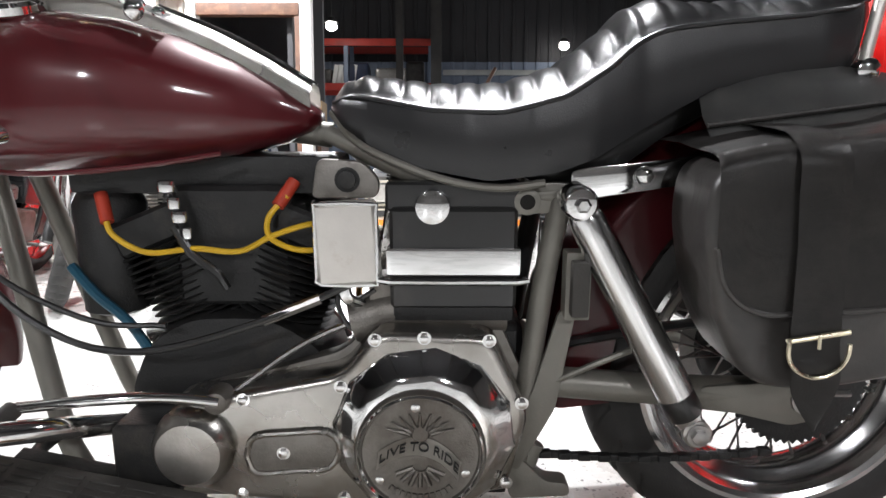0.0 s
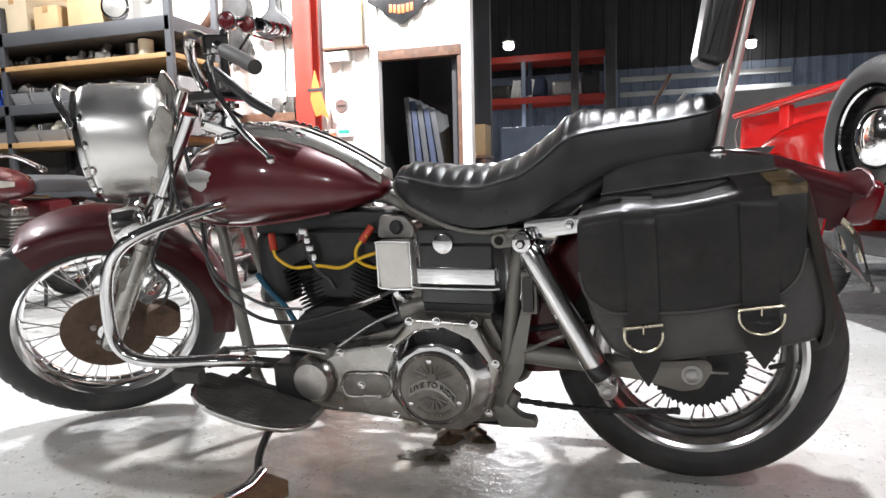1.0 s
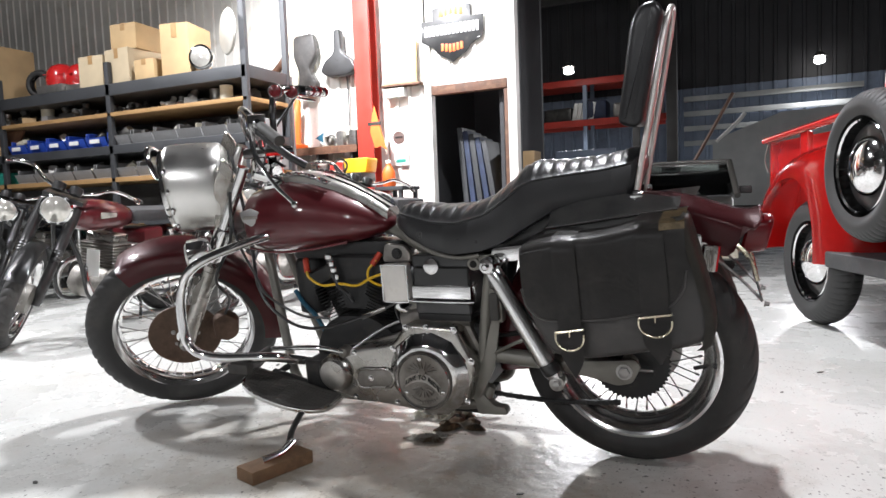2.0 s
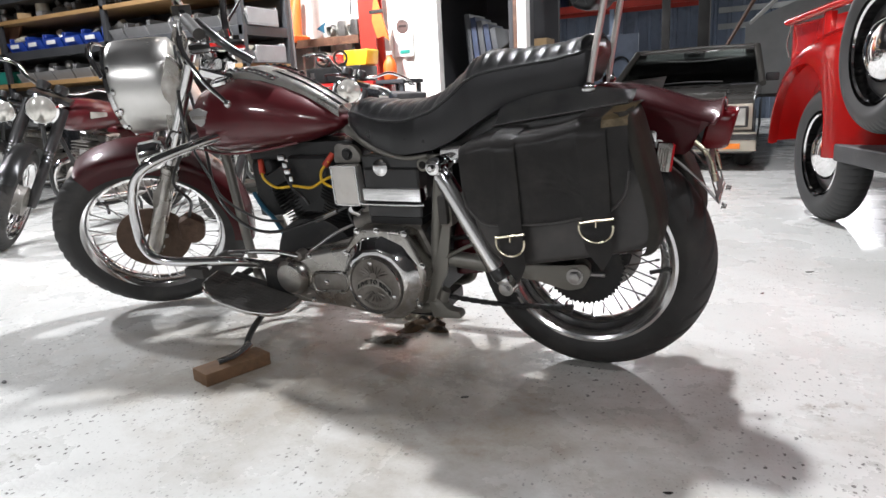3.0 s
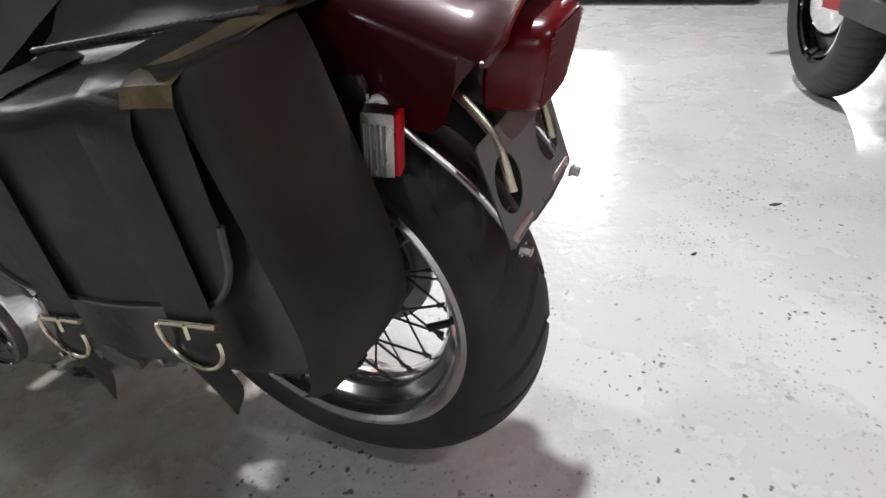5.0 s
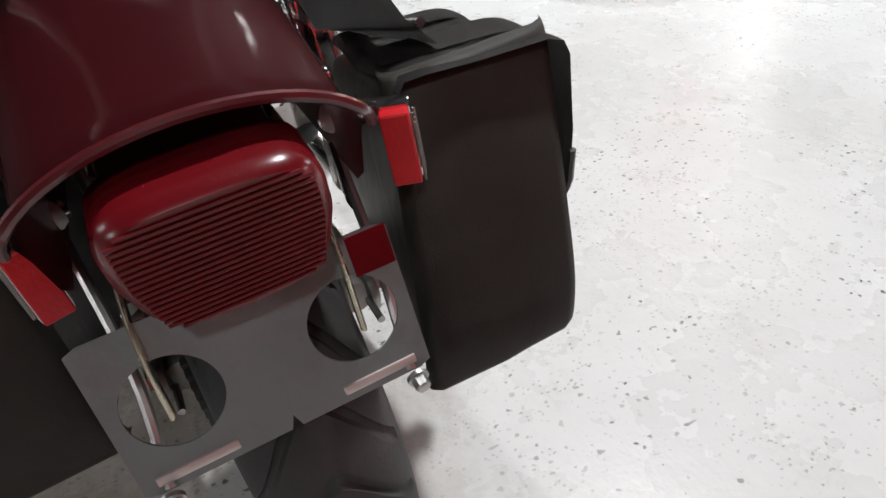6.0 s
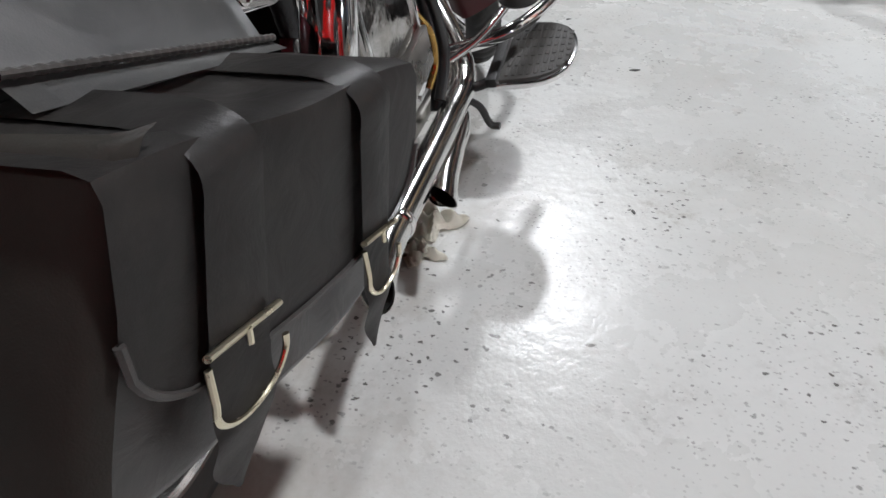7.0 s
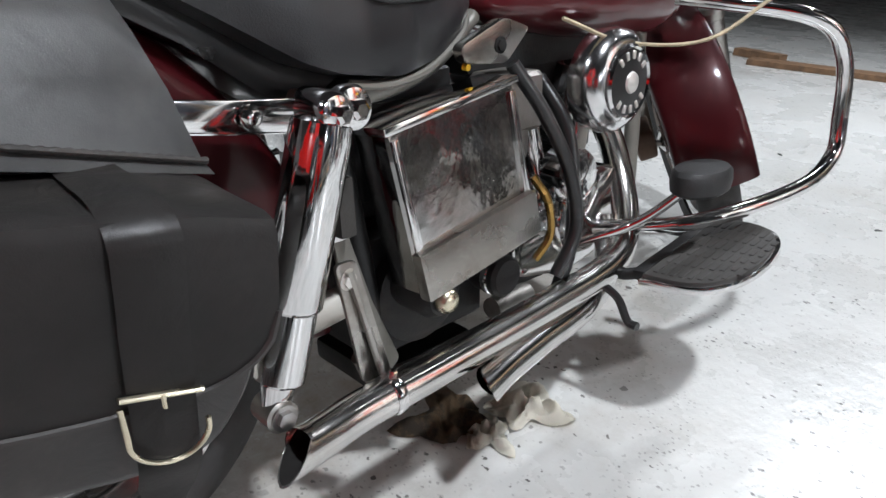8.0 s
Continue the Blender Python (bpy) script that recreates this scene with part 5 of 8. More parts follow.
# ---- floorboards, guard bars, stand ----
def floorboard(side, z, x0, x1, y0, y1, tilt, pitch):
    m = Matrix.Translation(((x0 + x1) / 2, side * y0, z)) @ pose(0, 0, 0, side * tilt, pitch, 0)
    w, h = (x1 - x0) / 2, y1 - y0

    def outline(g):
        return [(w * g * math.cos(math.pi * k / 20), h * (1 - g) * 0.3 + h * g * (math.sin(math.pi * k / 20) ** 0.5)) for k in range(21)]

    def plate(pts, za, zb, bevel):
        own = slab([(x, y) for x, y in pts], za, zb, bevel)
        for v in own.verts:
            v.co = Vector((v.co.x, side * v.co.z, v.co.y))
        own.transform(m)
        return own
    board = part("floorboard", plate(outline(1.0), -0.010, 0.004, 0.004), M_CHROME, bike, "chrome edged floorboard with a ribbed rubber pad")
    pad = part("board_pad", plate(outline(0.93), 0.002, 0.010, 0.002), M_PAD, board, "dusty ribbed rubber pad")
    for i in range(9):
        y = 0.018 + i * (h - 0.035) / 8
        half = w * 0.86 * math.sqrt(max(0.05, 1 - (y / h) ** 4))
        for k in range(6):
            xa = -half + 2 * half * k / 6 + 0.004
            xb = -half + 2 * half * (k + 1) / 6 - 0.004
            rib = box(xa, xb, side * y - 0.0045, side * y + 0.0045, 0.009, 0.0118, 0.001, m=m, segs=1)
            part("pad_rib", rib, M_PAD, board)
    part("board_hinge", box(-0.12, 0.12, side * -0.02 - 0.012, side * -0.02 + 0.012, -0.020, 0.0, 0.004, m=m), M_ENGINE, board)
    part("board_arm", tube([m @ Vector((0.10, side * -0.02, -0.012)), m @ Vector((0.11, side * -0.06, -0.02)), m @ Vector((0.11, side * -0.10, -0.015))], 0.011, 10), M_ENGINE, board)
    part("board_arm", tube([m @ Vector((-0.10, side * -0.02, -0.012)), m @ Vector((-0.11, side * -0.06, -0.02)), m @ Vector((-0.10, side * -0.10, -0.015))], 0.011, 10), M_ENGINE, board)


floorboard(-1, 0.226, -1.220, -0.868, 0.205, 0.345, -8, 12)
floorboard(1, 0.285, -1.155, -0.848, 0.315, 0.472, 4, 6)

GUARD = {-1: [(-1.02, -0.15, 0.28), (-1.08, -0.28, 0.335), (-1.25, -0.355, 0.35), (-1.335, -0.365, 0.385), (-1.352, -0.365, 0.47), (-1.335, -0.36, 0.58), (-1.27, -0.34, 0.655), (-1.17, -0.20, 0.70), (-1.10, -0.06, 0.72)],
         1: [(-0.95, 0.15, 0.30), (-1.02, 0.32, 0.332), (-1.25, 0.41, 0.36), (-1.385, 0.425, 0.40), (-1.41, 0.42, 0.48), (-1.395, 0.41, 0.60), (-1.33, 0.37, 0.675), (-1.22, 0.22, 0.71), (-1.15, 0.06, 0.73)]}
for side in (-1, 1):
    part("engine_guard", tube(GUARD[side], 0.0155, 14), M_CHROME, bike, "chrome engine guard bar")
part("highway_peg", box(-1.21, -1.13, -0.345, -0.315, 0.293, 0.325, 0.008), M_PAD, bike)
# gear shift on the left
part("shift_lever", tube([(-0.86, -0.20, 0.338), (-0.93, -0.215, 0.352), (-1.02, -0.225, 0.352), (-1.12, -0.235, 0.345)], 0.008, 10), M_CHROME, bike, "chrome heel and toe shift lever")
part("shift_peg", tube([(-1.125, -0.235, 0.343), (-1.135, -0.30, 0.330)], 0.013, 12, 0), M_PAD, bike)
part("shift_boss", lathe([(0.018, 0), (0.020, 0.01), (0.016, 0.035), (0.008, 0.04)], Matrix.Translation((-0.865, -0.165, 0.335)) @ TURN_Y, 20), M_CAST, bike)
part("shift_rod", tube([(-0.86, -0.17, 0.33), (-0.75, -0.13, 0.40), (-0.62, -0.11, 0.45)], 0.005, 8), M_STEEL, bike)
part("board_bracket", box(-1.02, -0.93, -0.20, -0.10, 0.20, 0.30, 0.02, segs=3), M_ENGINE, bike)
part("jiffy_spring", tube([(-0.99, -0.16, 0.20), (-0.985, -0.165, 0.26)], 0.012, 10, 0), M_CAST, bike)
part("side_stand", tube([(-0.985, -0.13, 0.185), (-1.02, -0.20, 0.150), (-1.00, -0.315, 0.120), (-0.965, -0.39, 0.100)], 0.010, 12), M_BLACK, bike, "black side stand leg")
foot = tube([(-0.960, -0.375, 0.108), (-0.972, -0.42, 0.092), (-1.00, -0.475, 0.088)], 0.015, 12, squash=0.6)
part("stand_foot", foot, M_CHROME, bike, "chrome side stand foot")


# ---- front end, turned to the left ----
STEER = 43
AXIS = Vector((0.5, 0, 0.866))
HEAD = Vector((-1.287, 0, 0.75))
steer = Matrix.Translation(HEAD) @ Matrix.Rotation(radians(STEER), 4, AXIS) @ Matrix.Translation(-HEAD)
AXLE = Vector((-1.672, 0.062, 0.334))


def turned(bm):
    bm.transform(steer)
    return bm


def front_wheel():
    m = steer @ Matrix.Translation(AXLE)
    wheel = part("front_wheel", lathe([(0.016, -0.075), (0.030, -0.065), (0.032, -0.05), (0.024, -0.04), (0.024, 0.04), (0.032, 0.05), (0.032, 0.065), (0.016, 0.075)], TURN_Y, 28), M_CHROME, bike)
    wheel.matrix_basis = m
    part("tyre", tyre(0.352, 0.056, 0.256, 44, segs=264, slant=1.2, depth=0.004), M_RUBBER, wheel, "black front tyre with a wavy tread")
    part("rim", rim(0.267, 0.034), M_CHROME, wheel, "chrome laced wheel rim")
    spokes(wheel, 0.238, 0.030, 0.045, 40, M_CHROME)
    disc = lathe([(0.045, 0.050), (0.132, 0.050), (0.132, 0.056), (0.045, 0.056)], TURN_Y, 48)
    part("brake_disc", disc, M_RUST, wheel, "rust brown brake disc")
    part("disc_carrier", lathe([(0.020, 0.045), (0.062, 0.049), (0.058, 0.060), (0.022, 0.064)], TURN_Y, 28), M_RUST, wheel)
    for k in range(5):
        a = 2 * math.pi * k / 5
        part("disc_bolt", bolt((0.045 * math.cos(a), -0.060, 0.045 * math.sin(a)), (0, -1, 0), 0.007, 0.007), M_STEEL, wheel)


front_wheel()
up = AXIS
for side in (-1, 1):
    low = AXLE + Vector((-0.004, side * 0.112, -0.02))
    part("fork_slider", turned(lathe([(0.020, 0), (0.029, 0.012), (0.030, 0.06), (0.028, 0.10), (0.028, 0.35), (0.032, 0.355), (0.032, 0.375), (0.024, 0.385)], along(low, low + up), 24)), M_POLISHED, bike, "polished fork slider")
    part("fork_tube", turned(rod(low + up * 0.37, low + up * 0.76, 0.0195, 18)), M_CHROME, bike, "chrome fork tube")
    part("fork_shroud", turned(lathe([(0.030, 0), (0.031, 0.01), (0.029, 0.11), (0.026, 0.12)], along(low + up * 0.40, low + up * 0.8), 20)), M_CHROME, bike)
    part("fender_mount", turned(slab(rounded([(-1.60, 0.50), (-1.55, 0.52), (-1.47, 0.60), (-1.50, 0.63), (-1.58, 0.56)], 0.01), side * 0.070 - 0.004, side * 0.070 + 0.004, 0.002)), M_CAST, bike)
part("front_axle", turned(rod(AXLE + Vector((0, -0.140, 0)), AXLE + Vector((0, 0.140, 0)), 0.011, 14)), M_STEEL, bike)
caliper = slab(rounded([(-1.555, 0.345), (-1.545, 0.425), (-1.495, 0.445), (-1.455, 0.40), (-1.47, 0.34), (-1.51, 0.32)], 0.02), -0.088, -0.040, 0.008)
part("brake_caliper", turned(caliper), M_RUST, bike, "rusty brake caliper")
part("caliper_hose", turned(tube([(-1.50, -0.075, 0.43), (-1.46, -0.11, 0.52), (-1.48, -0.13, 0.62), (-1.40, -0.10, 0.74), (-1.36, -0.06, 0.90)], 0.0055, 8)), M_BLACK, bike)


def front_fender():
    bm = bmesh.new()
    rings = []
    for i in range(29):
        a = radians(113 - i * 4.6)
        c = Vector((math.cos(a), 0, math.sin(a)))
        row = []
        for k in range(17):
            u = -1 + 2 * k / 16
            s = abs(u)
            y = 0.089 * (1 - (1 - min(1, s / 0.75)) ** 1.6) * (1 if u > 0 else -1)
            d = 0.002 + 0.018 * (s / 0.75) ** 2.2 if s < 0.75 else 0.020 + 0.062 * (s - 0.75) / 0.25
            row.append(AXLE + c * (0.376 - d) + Vector((0, y, 0)))
        rings.append(row)
    loft(bm, rings, cap=False, closed=False)
    bmesh.ops.solidify(bm, geom=list(bm.faces), thickness=0.003)
    part("front_fender", turned(bm), M_MAROON, bike, "maroon metallic front fender", sharp=60)


front_fender()
# trees, nacelle, head lamp
part("lower_tree", turned(box(-1.40, -1.28, -0.115, 0.115, 0.690, 0.725, 0.012, m=Matrix.Translation((-1.34, 0, 0.70)) @ pose(0, 0, 0, 0, 30, 0) @ Matrix.Translation((1.34, 0, -0.70)), segs=3)), M_CHROME, bike)
part("upper_tree", turned(box(-1.28, -1.17, -0.115, 0.115, 0.918, 0.948, 0.012, m=Matrix.Translation((-1.22, 0, 0.93)) @ pose(0, 0, 0, 0, 30, 0) @ Matrix.Translation((1.22, 0, -0.93)), segs=3)), M_CHROME, bike)
shell = bmesh.new()
rings = []
for x, zc, hz, hy in ((-1.485, 0.875, 0.100, 0.100), (-1.475, 0.875, 0.112, 0.112), (-1.455, 0.874, 0.114, 0.114), (-1.40, 0.868, 0.116, 0.118), (-1.34, 0.860, 0.118, 0.122), (-1.285, 0.850, 0.122, 0.124), (-1.235, 0.845, 0.120, 0.120), (-1.215, 0.845, 0.105, 0.105)):
    ring = []
    for k in range(36):
        a = 2 * math.pi * k / 36
        c, s = math.cos(a), math.sin(a)
        e = 0.85
        ring.append(Vector((x + (0.055 * max(0, -s)) * (x > -1.44), hy * abs(c) ** e * (1 if c > 0 else -1), zc + hz * abs(s) ** e * (1 if s > 0 else -1))))
    rings.append(ring)
loft(shell, rings)
NAC = Matrix.Translation((-1.375, 0.012, 0.925)) @ Matrix.Diagonal((0.86, 1.08, 1.10, 1)) @ Matrix.Translation((1.355, 0, -0.865))


NAC_AT = Matrix.Translation((-1.455, -0.075, 0.880)) @ Matrix.Diagonal((0.80, 0.92, 1.20, 1)) @ Matrix.Translation((1.346, 0.075, -0.907))


def nacelle(bm):
    bm.transform(NAC_AT @ steer @ NAC)
    return bm


nac = part("headlamp_nacelle", nacelle(shell), M_NACELLE, bike, "chrome headlamp nacelle", sharp=60)
hm = Matrix.Translation((-1.485, 0, 0.875)) @ pose(0, 0, 0, 0, -90, 0)
part("headlamp_rim", nacelle(lathe([(0.098, -0.005), (0.108, 0.0), (0.110, 0.014), (0.100, 0.022), (0.090, 0.018)], hm, 40, cap=False)), M_CHROME, nac)
part("headlamp_lens", nacelle(lathe([(0.093, 0.010), (0.080, 0.022), (0.05, 0.030), (0.001, 0.033)], hm, 36)), M_HORN, nac)
part("headlamp_visor", nacelle(tube([(-1.50, -0.085, 0.945), (-1.53, -0.05, 0.985), (-1.54, 0, 0.997), (-1.53, 0.05, 0.985), (-1.50, 0.085, 0.945)], 0.012, 8, squash=0.3)), M_CHROME, nac)
for i in range(5):
    a = radians(135 + i * 26)
    part("nacelle_bead", nacelle(lathe([(0.010, 0), (0.008, 0.006), (0.001, 0.008)], along((-1.47, 0.115 * math.cos(a), 0.875 + 0.115 * math.sin(a)), (-1.47, 0.3 * math.cos(a), 0.875 + 0.3 * math.sin(a))), 12)), M_CHROME, nac)
part("fork_cover", nacelle(slab(rounded([(-1.34, 0.70), (-1.255, 0.70), (-1.165, 0.93), (-1.20, 0.97), (-1.27, 0.90)], 0.012), -0.122, -0.098, 0.006)), M_POLISHED, nac)
part("fork_cover", nacelle(slab(rounded([(-1.34, 0.70), (-1.255, 0.70), (-1.165, 0.93), (-1.20, 0.97), (-1.27, 0.90)], 0.012), 0.098, 0.122, 0.006)), M_POLISHED, nac)
# passing lamp bar with turn signals under the nacelle
part("lamp_bar", nacelle(tube([(-1.40, -0.15, 0.735), (-1.43, -0.08, 0.725), (-1.43, 0.08, 0.725), (-1.40, 0.15, 0.735)], 0.010, 10)), M_CHROME, bike)
for side in (-1, 1):
    mm = Matrix.Translation((-1.395, side * 0.165, 0.750)) @ pose(0, 0, 0, 0, -90, 0)
    sig = part("turn_signal", nacelle(lathe([(0.012, -0.055), (0.030, -0.045), (0.038, -0.02), (0.040, 0.03), (0.040, 0.045), (0.034, 0.050)], mm, 28)), M_CHROME, bike, "chrome turn signal")
    part("signal_lens", nacelle(lathe([(0.034, 0.048), (0.030, 0.058), (0.001, 0.062)], mm, 24)), M_HORN, sig)
# handlebar
bars = tube([(-0.80, -0.49, 1.010), (-0.93, -0.40, 1.060), (-1.06, -0.29, 1.105), (-1.15, -0.20, 1.115), (-1.205, -0.12, 1.060), (-1.225, -0.05, 1.005), (-1.235, 0.02, 1.000), (-1.245, 0.075, 1.02), (-1.27, 0.11, 1.10), (-1.275, 0.135, 1.185), (-1.265, 0.19, 1.212), (-1.262, 0.30, 1.215), (-1.265, 0.46, 1.210)], 0.0125, 14)
hb = part("handlebar", bars, M_CHROME, bike, "tall chrome handlebar")
for p, q in (((-1.215, -0.045, 0.945), (-1.225, -0.045, 1.015)), ((-1.232, 0.065, 0.955), (-1.243, 0.065, 1.035))):
    part("riser", lathe([(0.022, 0), (0.020, 0.05), (0.024, 0.055), (0.024, 0.08)], along(p, q), 18), M_CHROME, hb)
part("grip", tube([(-0.905, -0.418, 1.050), (-0.85, -0.456, 1.030), (-0.79, -0.497, 1.006)], 0.0145, 14), M_PAD, hb, "black rubber grip")
g = part("grip", tube([(-1.262, 0.33, 1.215), (-1.263, 0.40, 1.213), (-1.265, 0.465, 1.210)], 0.0165, 14), M_CHROME, hb, "chrome grip with red rings")
for i in range(6):
    part("grip_ring", lathe([(0.0165, -0.006), (0.020, -0.003), (0.020, 0.003), (0.0165, 0.006)], along((-1.262, 0.34 + 0.023 * i, 1.2145), (-1.265, 0.7, 1.21)), 16), M_REDLENS if i % 2 else M_CHROME, g)
part("control_housing", box(-0.020, 0.020, -0.026, 0.026, -0.020, 0.020, 0.007, m=pose(-1.262, 0.275, 1.212)), M_CHROME, hb)
part("control_housing", box(-0.020, 0.020, -0.024, 0.024, -0.019, 0.019, 0.007, m=pose(-0.95, -0.385, 1.068, 0, 0, -38)), M_CHROME, hb)
for y in (0.135, 0.235):
    mk = part("bar_marker", lathe([(0.010, -0.03), (0.024, -0.022), (0.027, 0.0), (0.027, 0.010)], pose(-1.262, y, 1.205, 90, 0, 20), 20), M_CHROME, hb, "chrome marker lamp with a red lens")
    part("marker_lens", lathe([(0.024, 0.009), (0.020, 0.018), (0.001, 0.022)], pose(-1.262, y, 1.205, 90, 0, 20), 18), M_REDLENS, mk)
part("brake_lever", tube([(-1.275, 0.25, 1.21), (-1.32, 0.29, 1.205), (-1.335, 0.38, 1.195), (-1.32, 0.47, 1.185)], lambda t: 0.007 - 0.002 * t, 8), M_CHROME, hb)
part("clutch_lever", tube([(-0.975, -0.37, 1.055), (-0.935, -0.425, 0.985), (-0.885, -0.425, 0.90), (-0.840, -0.402, 0.838)], lambda t: 0.008 - 0.003 * t, 8, squash=0.6), M_CHROME, hb, "chrome ball-ended lever")
part("ball_end", lathe([(0.003, -0.010), (0.008, -0.006), (0.010, 0), (0.008, 0.006), (0.003, 0.010)], Matrix.Translation((-0.837, -0.400, 0.832)), 14), M_CHROME, hb)
part("throttle_cable", tube([(-1.26, 0.26, 1.195), (-1.31, 0.18, 1.08), (-1.29, 0.06, 0.99), (-1.18, 0.03, 0.93)], 0.005, 8), M_BLACK, hb)
part("control_cable", tube([(-1.16, -0.13, 1.06), (-1.11, -0.13, 1.02), (-1.06, -0.11, 0.97), (-1.01, -0.08, 0.93)], 0.013, 10), M_BLACK, bike, "black control cable to the tank")
part("dash_clamp", box(-1.255, -1.16, -0.10, 0.07, 0.965, 1.0, 0.014, segs=3), M_CHROME, bike)


# ---- the room ----
def floor_material():
    """Worn white floor paint: dark flecks, scuffs, rusty brown oil stains and some painted bike shadow."""
    m = bpy.data.materials.new("worn_floor_paint")
    m.use_nodes = True
    n, l = m.node_tree.nodes, m.node_tree.links
    b = n["Principled BSDF"]
    tc = n.new("ShaderNodeTexCoord")

    def noise(scale, detail=5, rough=0.6):
        t = n.new("ShaderNodeTexNoise")
        t.inputs["Scale"].default_value, t.inputs["Detail"].default_value, t.inputs["Roughness"].default_value = scale, detail, rough
        l.new(tc.outputs["Object"], t.inputs["Vector"])
        return t.outputs["Fac"]

    def ramp(fac, p, q, a=0.0, c=1.0):
        r = n.new("ShaderNodeMapRange")
        r.inputs[1].default_value, r.inputs[2].default_value, r.inputs[3].default_value, r.inputs[4].default_value = p, q, a, c
        l.new(fac, r.inputs[0])
        return r.outputs[0]

    def mul(a, c):
        t = n.new("ShaderNodeMath")
        t.operation = "MULTIPLY"
        l.new(a, t.inputs[0])
        l.new(c, t.inputs[1])
        return t.outputs[0]

    def mix(fac, base, colour):
        t = n.new("ShaderNodeMixRGB")
        t.inputs[2].default_value = (*colour, 1)
        l.new(fac, t.inputs[0])
        l.new(base, t.inputs[1])
        return t.outputs["Color"]

    base = n.new("ShaderNodeValToRGB")
    base.color_ramp.elements[0].color, base.color_ramp.elements[1].color = (0.565, 0.565, 0.54, 1), (0.625, 0.63, 0.61, 1)
    base.color_ramp.elements[0].position, base.color_ramp.elements[1].position = 0.32, 0.66
    l.new(noise(1.3, 7), base.inputs["Fac"])
    out = base.outputs["Color"]
    out = mix(mul(ramp(noise(0.9, 6, 0.6), 0.50, 0.76, 0, 0.40), ramp(noise(7, 6, 0.6), 0.30, 0.74)), out, (0.33, 0.29, 0.23))
    out = mix(mul(ramp(noise(2.4, 8, 0.7), 0.60, 0.70, 0, 0.7), ramp(noise(26, 5, 0.7), 0.45, 0.6)), out, (0.22, 0.185, 0.14))
    out = mix(mul(ramp(noise(3.7, 5, 0.6), 0.54, 0.76, 0, 0.35), ramp(noise(60, 4, 0.7), 0.42, 0.60)), out, (0.16, 0.14, 0.115))
    # an oily brown film with a ragged edge, strengthened to paint in the bike's shadow
    seat_of = n.new("ShaderNodeVectorMath")
    seat_of.operation = "SUBTRACT"
    seat_of.inputs[1].default_value = (-0.55, -0.30, 0)
    l.new(tc.outputs["Object"], seat_of.inputs[0])
    squash = n.new("ShaderNodeMapping")
    squash.inputs["Scale"].default_value = (0.72, 1.45, 0)
    l.new(seat_of.outputs[0], squash.inputs["Vector"])
    dist = n.new("ShaderNodeVectorMath")
    dist.operation = "LENGTH"
    l.new(squash.outputs[0], dist.inputs[0])
    edge = n.new("ShaderNodeMath")
    edge.operation = "ADD"
    l.new(dist.outputs["Value"], edge.inputs[0])
    l.new(ramp(noise(2.6, 7, 0.7), 0.3, 0.7, -0.35, 0.35), edge.inputs[1])
    out = mix(mul(ramp(edge.outputs[0], 0.25, 0.90, 0.85, 0), ramp(noise(11, 6, 0.7), 0.25, 0.65, 0.45, 1)), out, (0.27, 0.225, 0.165))
    # flecks: small dark cells, thick in some stretches and thin in others
    for scale, size, dens, dark in ((110.0, 0.20, (0.40, 0.64), 0.55), (58.0, 0.17, (0.45, 0.58), 0.9), (25.0, 0.095, (0.44, 0.60), 0.9), (11.0, 0.055, (0.46, 0.60), 0.9), (6.0, 0.030, (0.35, 0.60), 0.9)):
        v = n.new("ShaderNodeTexVoronoi")
        v.inputs["Scale"].default_value = scale
        stretch = n.new("ShaderNodeMapping")
        stretch.inputs["Scale"].default_value = (1.0, 0.75, 1.0)
        warp = n.new("ShaderNodeVectorMath")
        warp.operation = "ADD"
        wn = n.new("ShaderNodeTexNoise")
        wn.inputs["Scale"].default_value = scale * 1.3
        l.new(tc.outputs["Object"], wn.inputs["Vector"])
        ws = n.new("ShaderNodeVectorMath")
        ws.operation = "SCALE"
        ws.inputs["Scale"].default_value = 0.9 / scale
        l.new(wn.outputs["Color"], ws.inputs[0])
        l.new(tc.outputs["Object"], warp.inputs[0])
        l.new(ws.outputs[0], warp.inputs[1])
        l.new(warp.outputs[0], stretch.inputs["Vector"])
        l.new(stretch.outputs[0], v.inputs["Vector"])
        spot = ramp(v.outputs["Distance"], size, size * 1.5, 1, 0)
        pick = n.new("ShaderNodeSeparateColor")
        l.new(v.outputs["Color"], pick.inputs[0])
        some = ramp(pick.outputs[0], 0.50, 0.62)
        patch = ramp(noise(1.7 + scale / 60, 4), dens[0], dens[1], 0.0, dark)
        out = mix(mul(mul(spot, some), patch), out, (0.055, 0.050, 0.044))
    l.new(out, b.inputs["Base Color"])
    l.new(ramp(noise(3.0, 6), 0.3, 0.7, 0.19, 0.37), b.inputs["Roughness"])
    bp = n.new("ShaderNodeBump")
    bp.inputs["Strength"].default_value, bp.inputs["Distance"].default_value = 0.5, 0.004
    grit = n.new("ShaderNodeMath")
    grit.operation = "MULTIPLY_ADD"
    grit.inputs[1].default_value = 0.22
    l.new(noise(110, 3, 0.6), grit.inputs[0])
    l.new(noise(22, 6, 0.55), grit.inputs[2])
    l.new(grit.outputs[0], bp.inputs["Height"])
    l.new(bp.outputs["Normal"], b.inputs["Normal"])
    return m


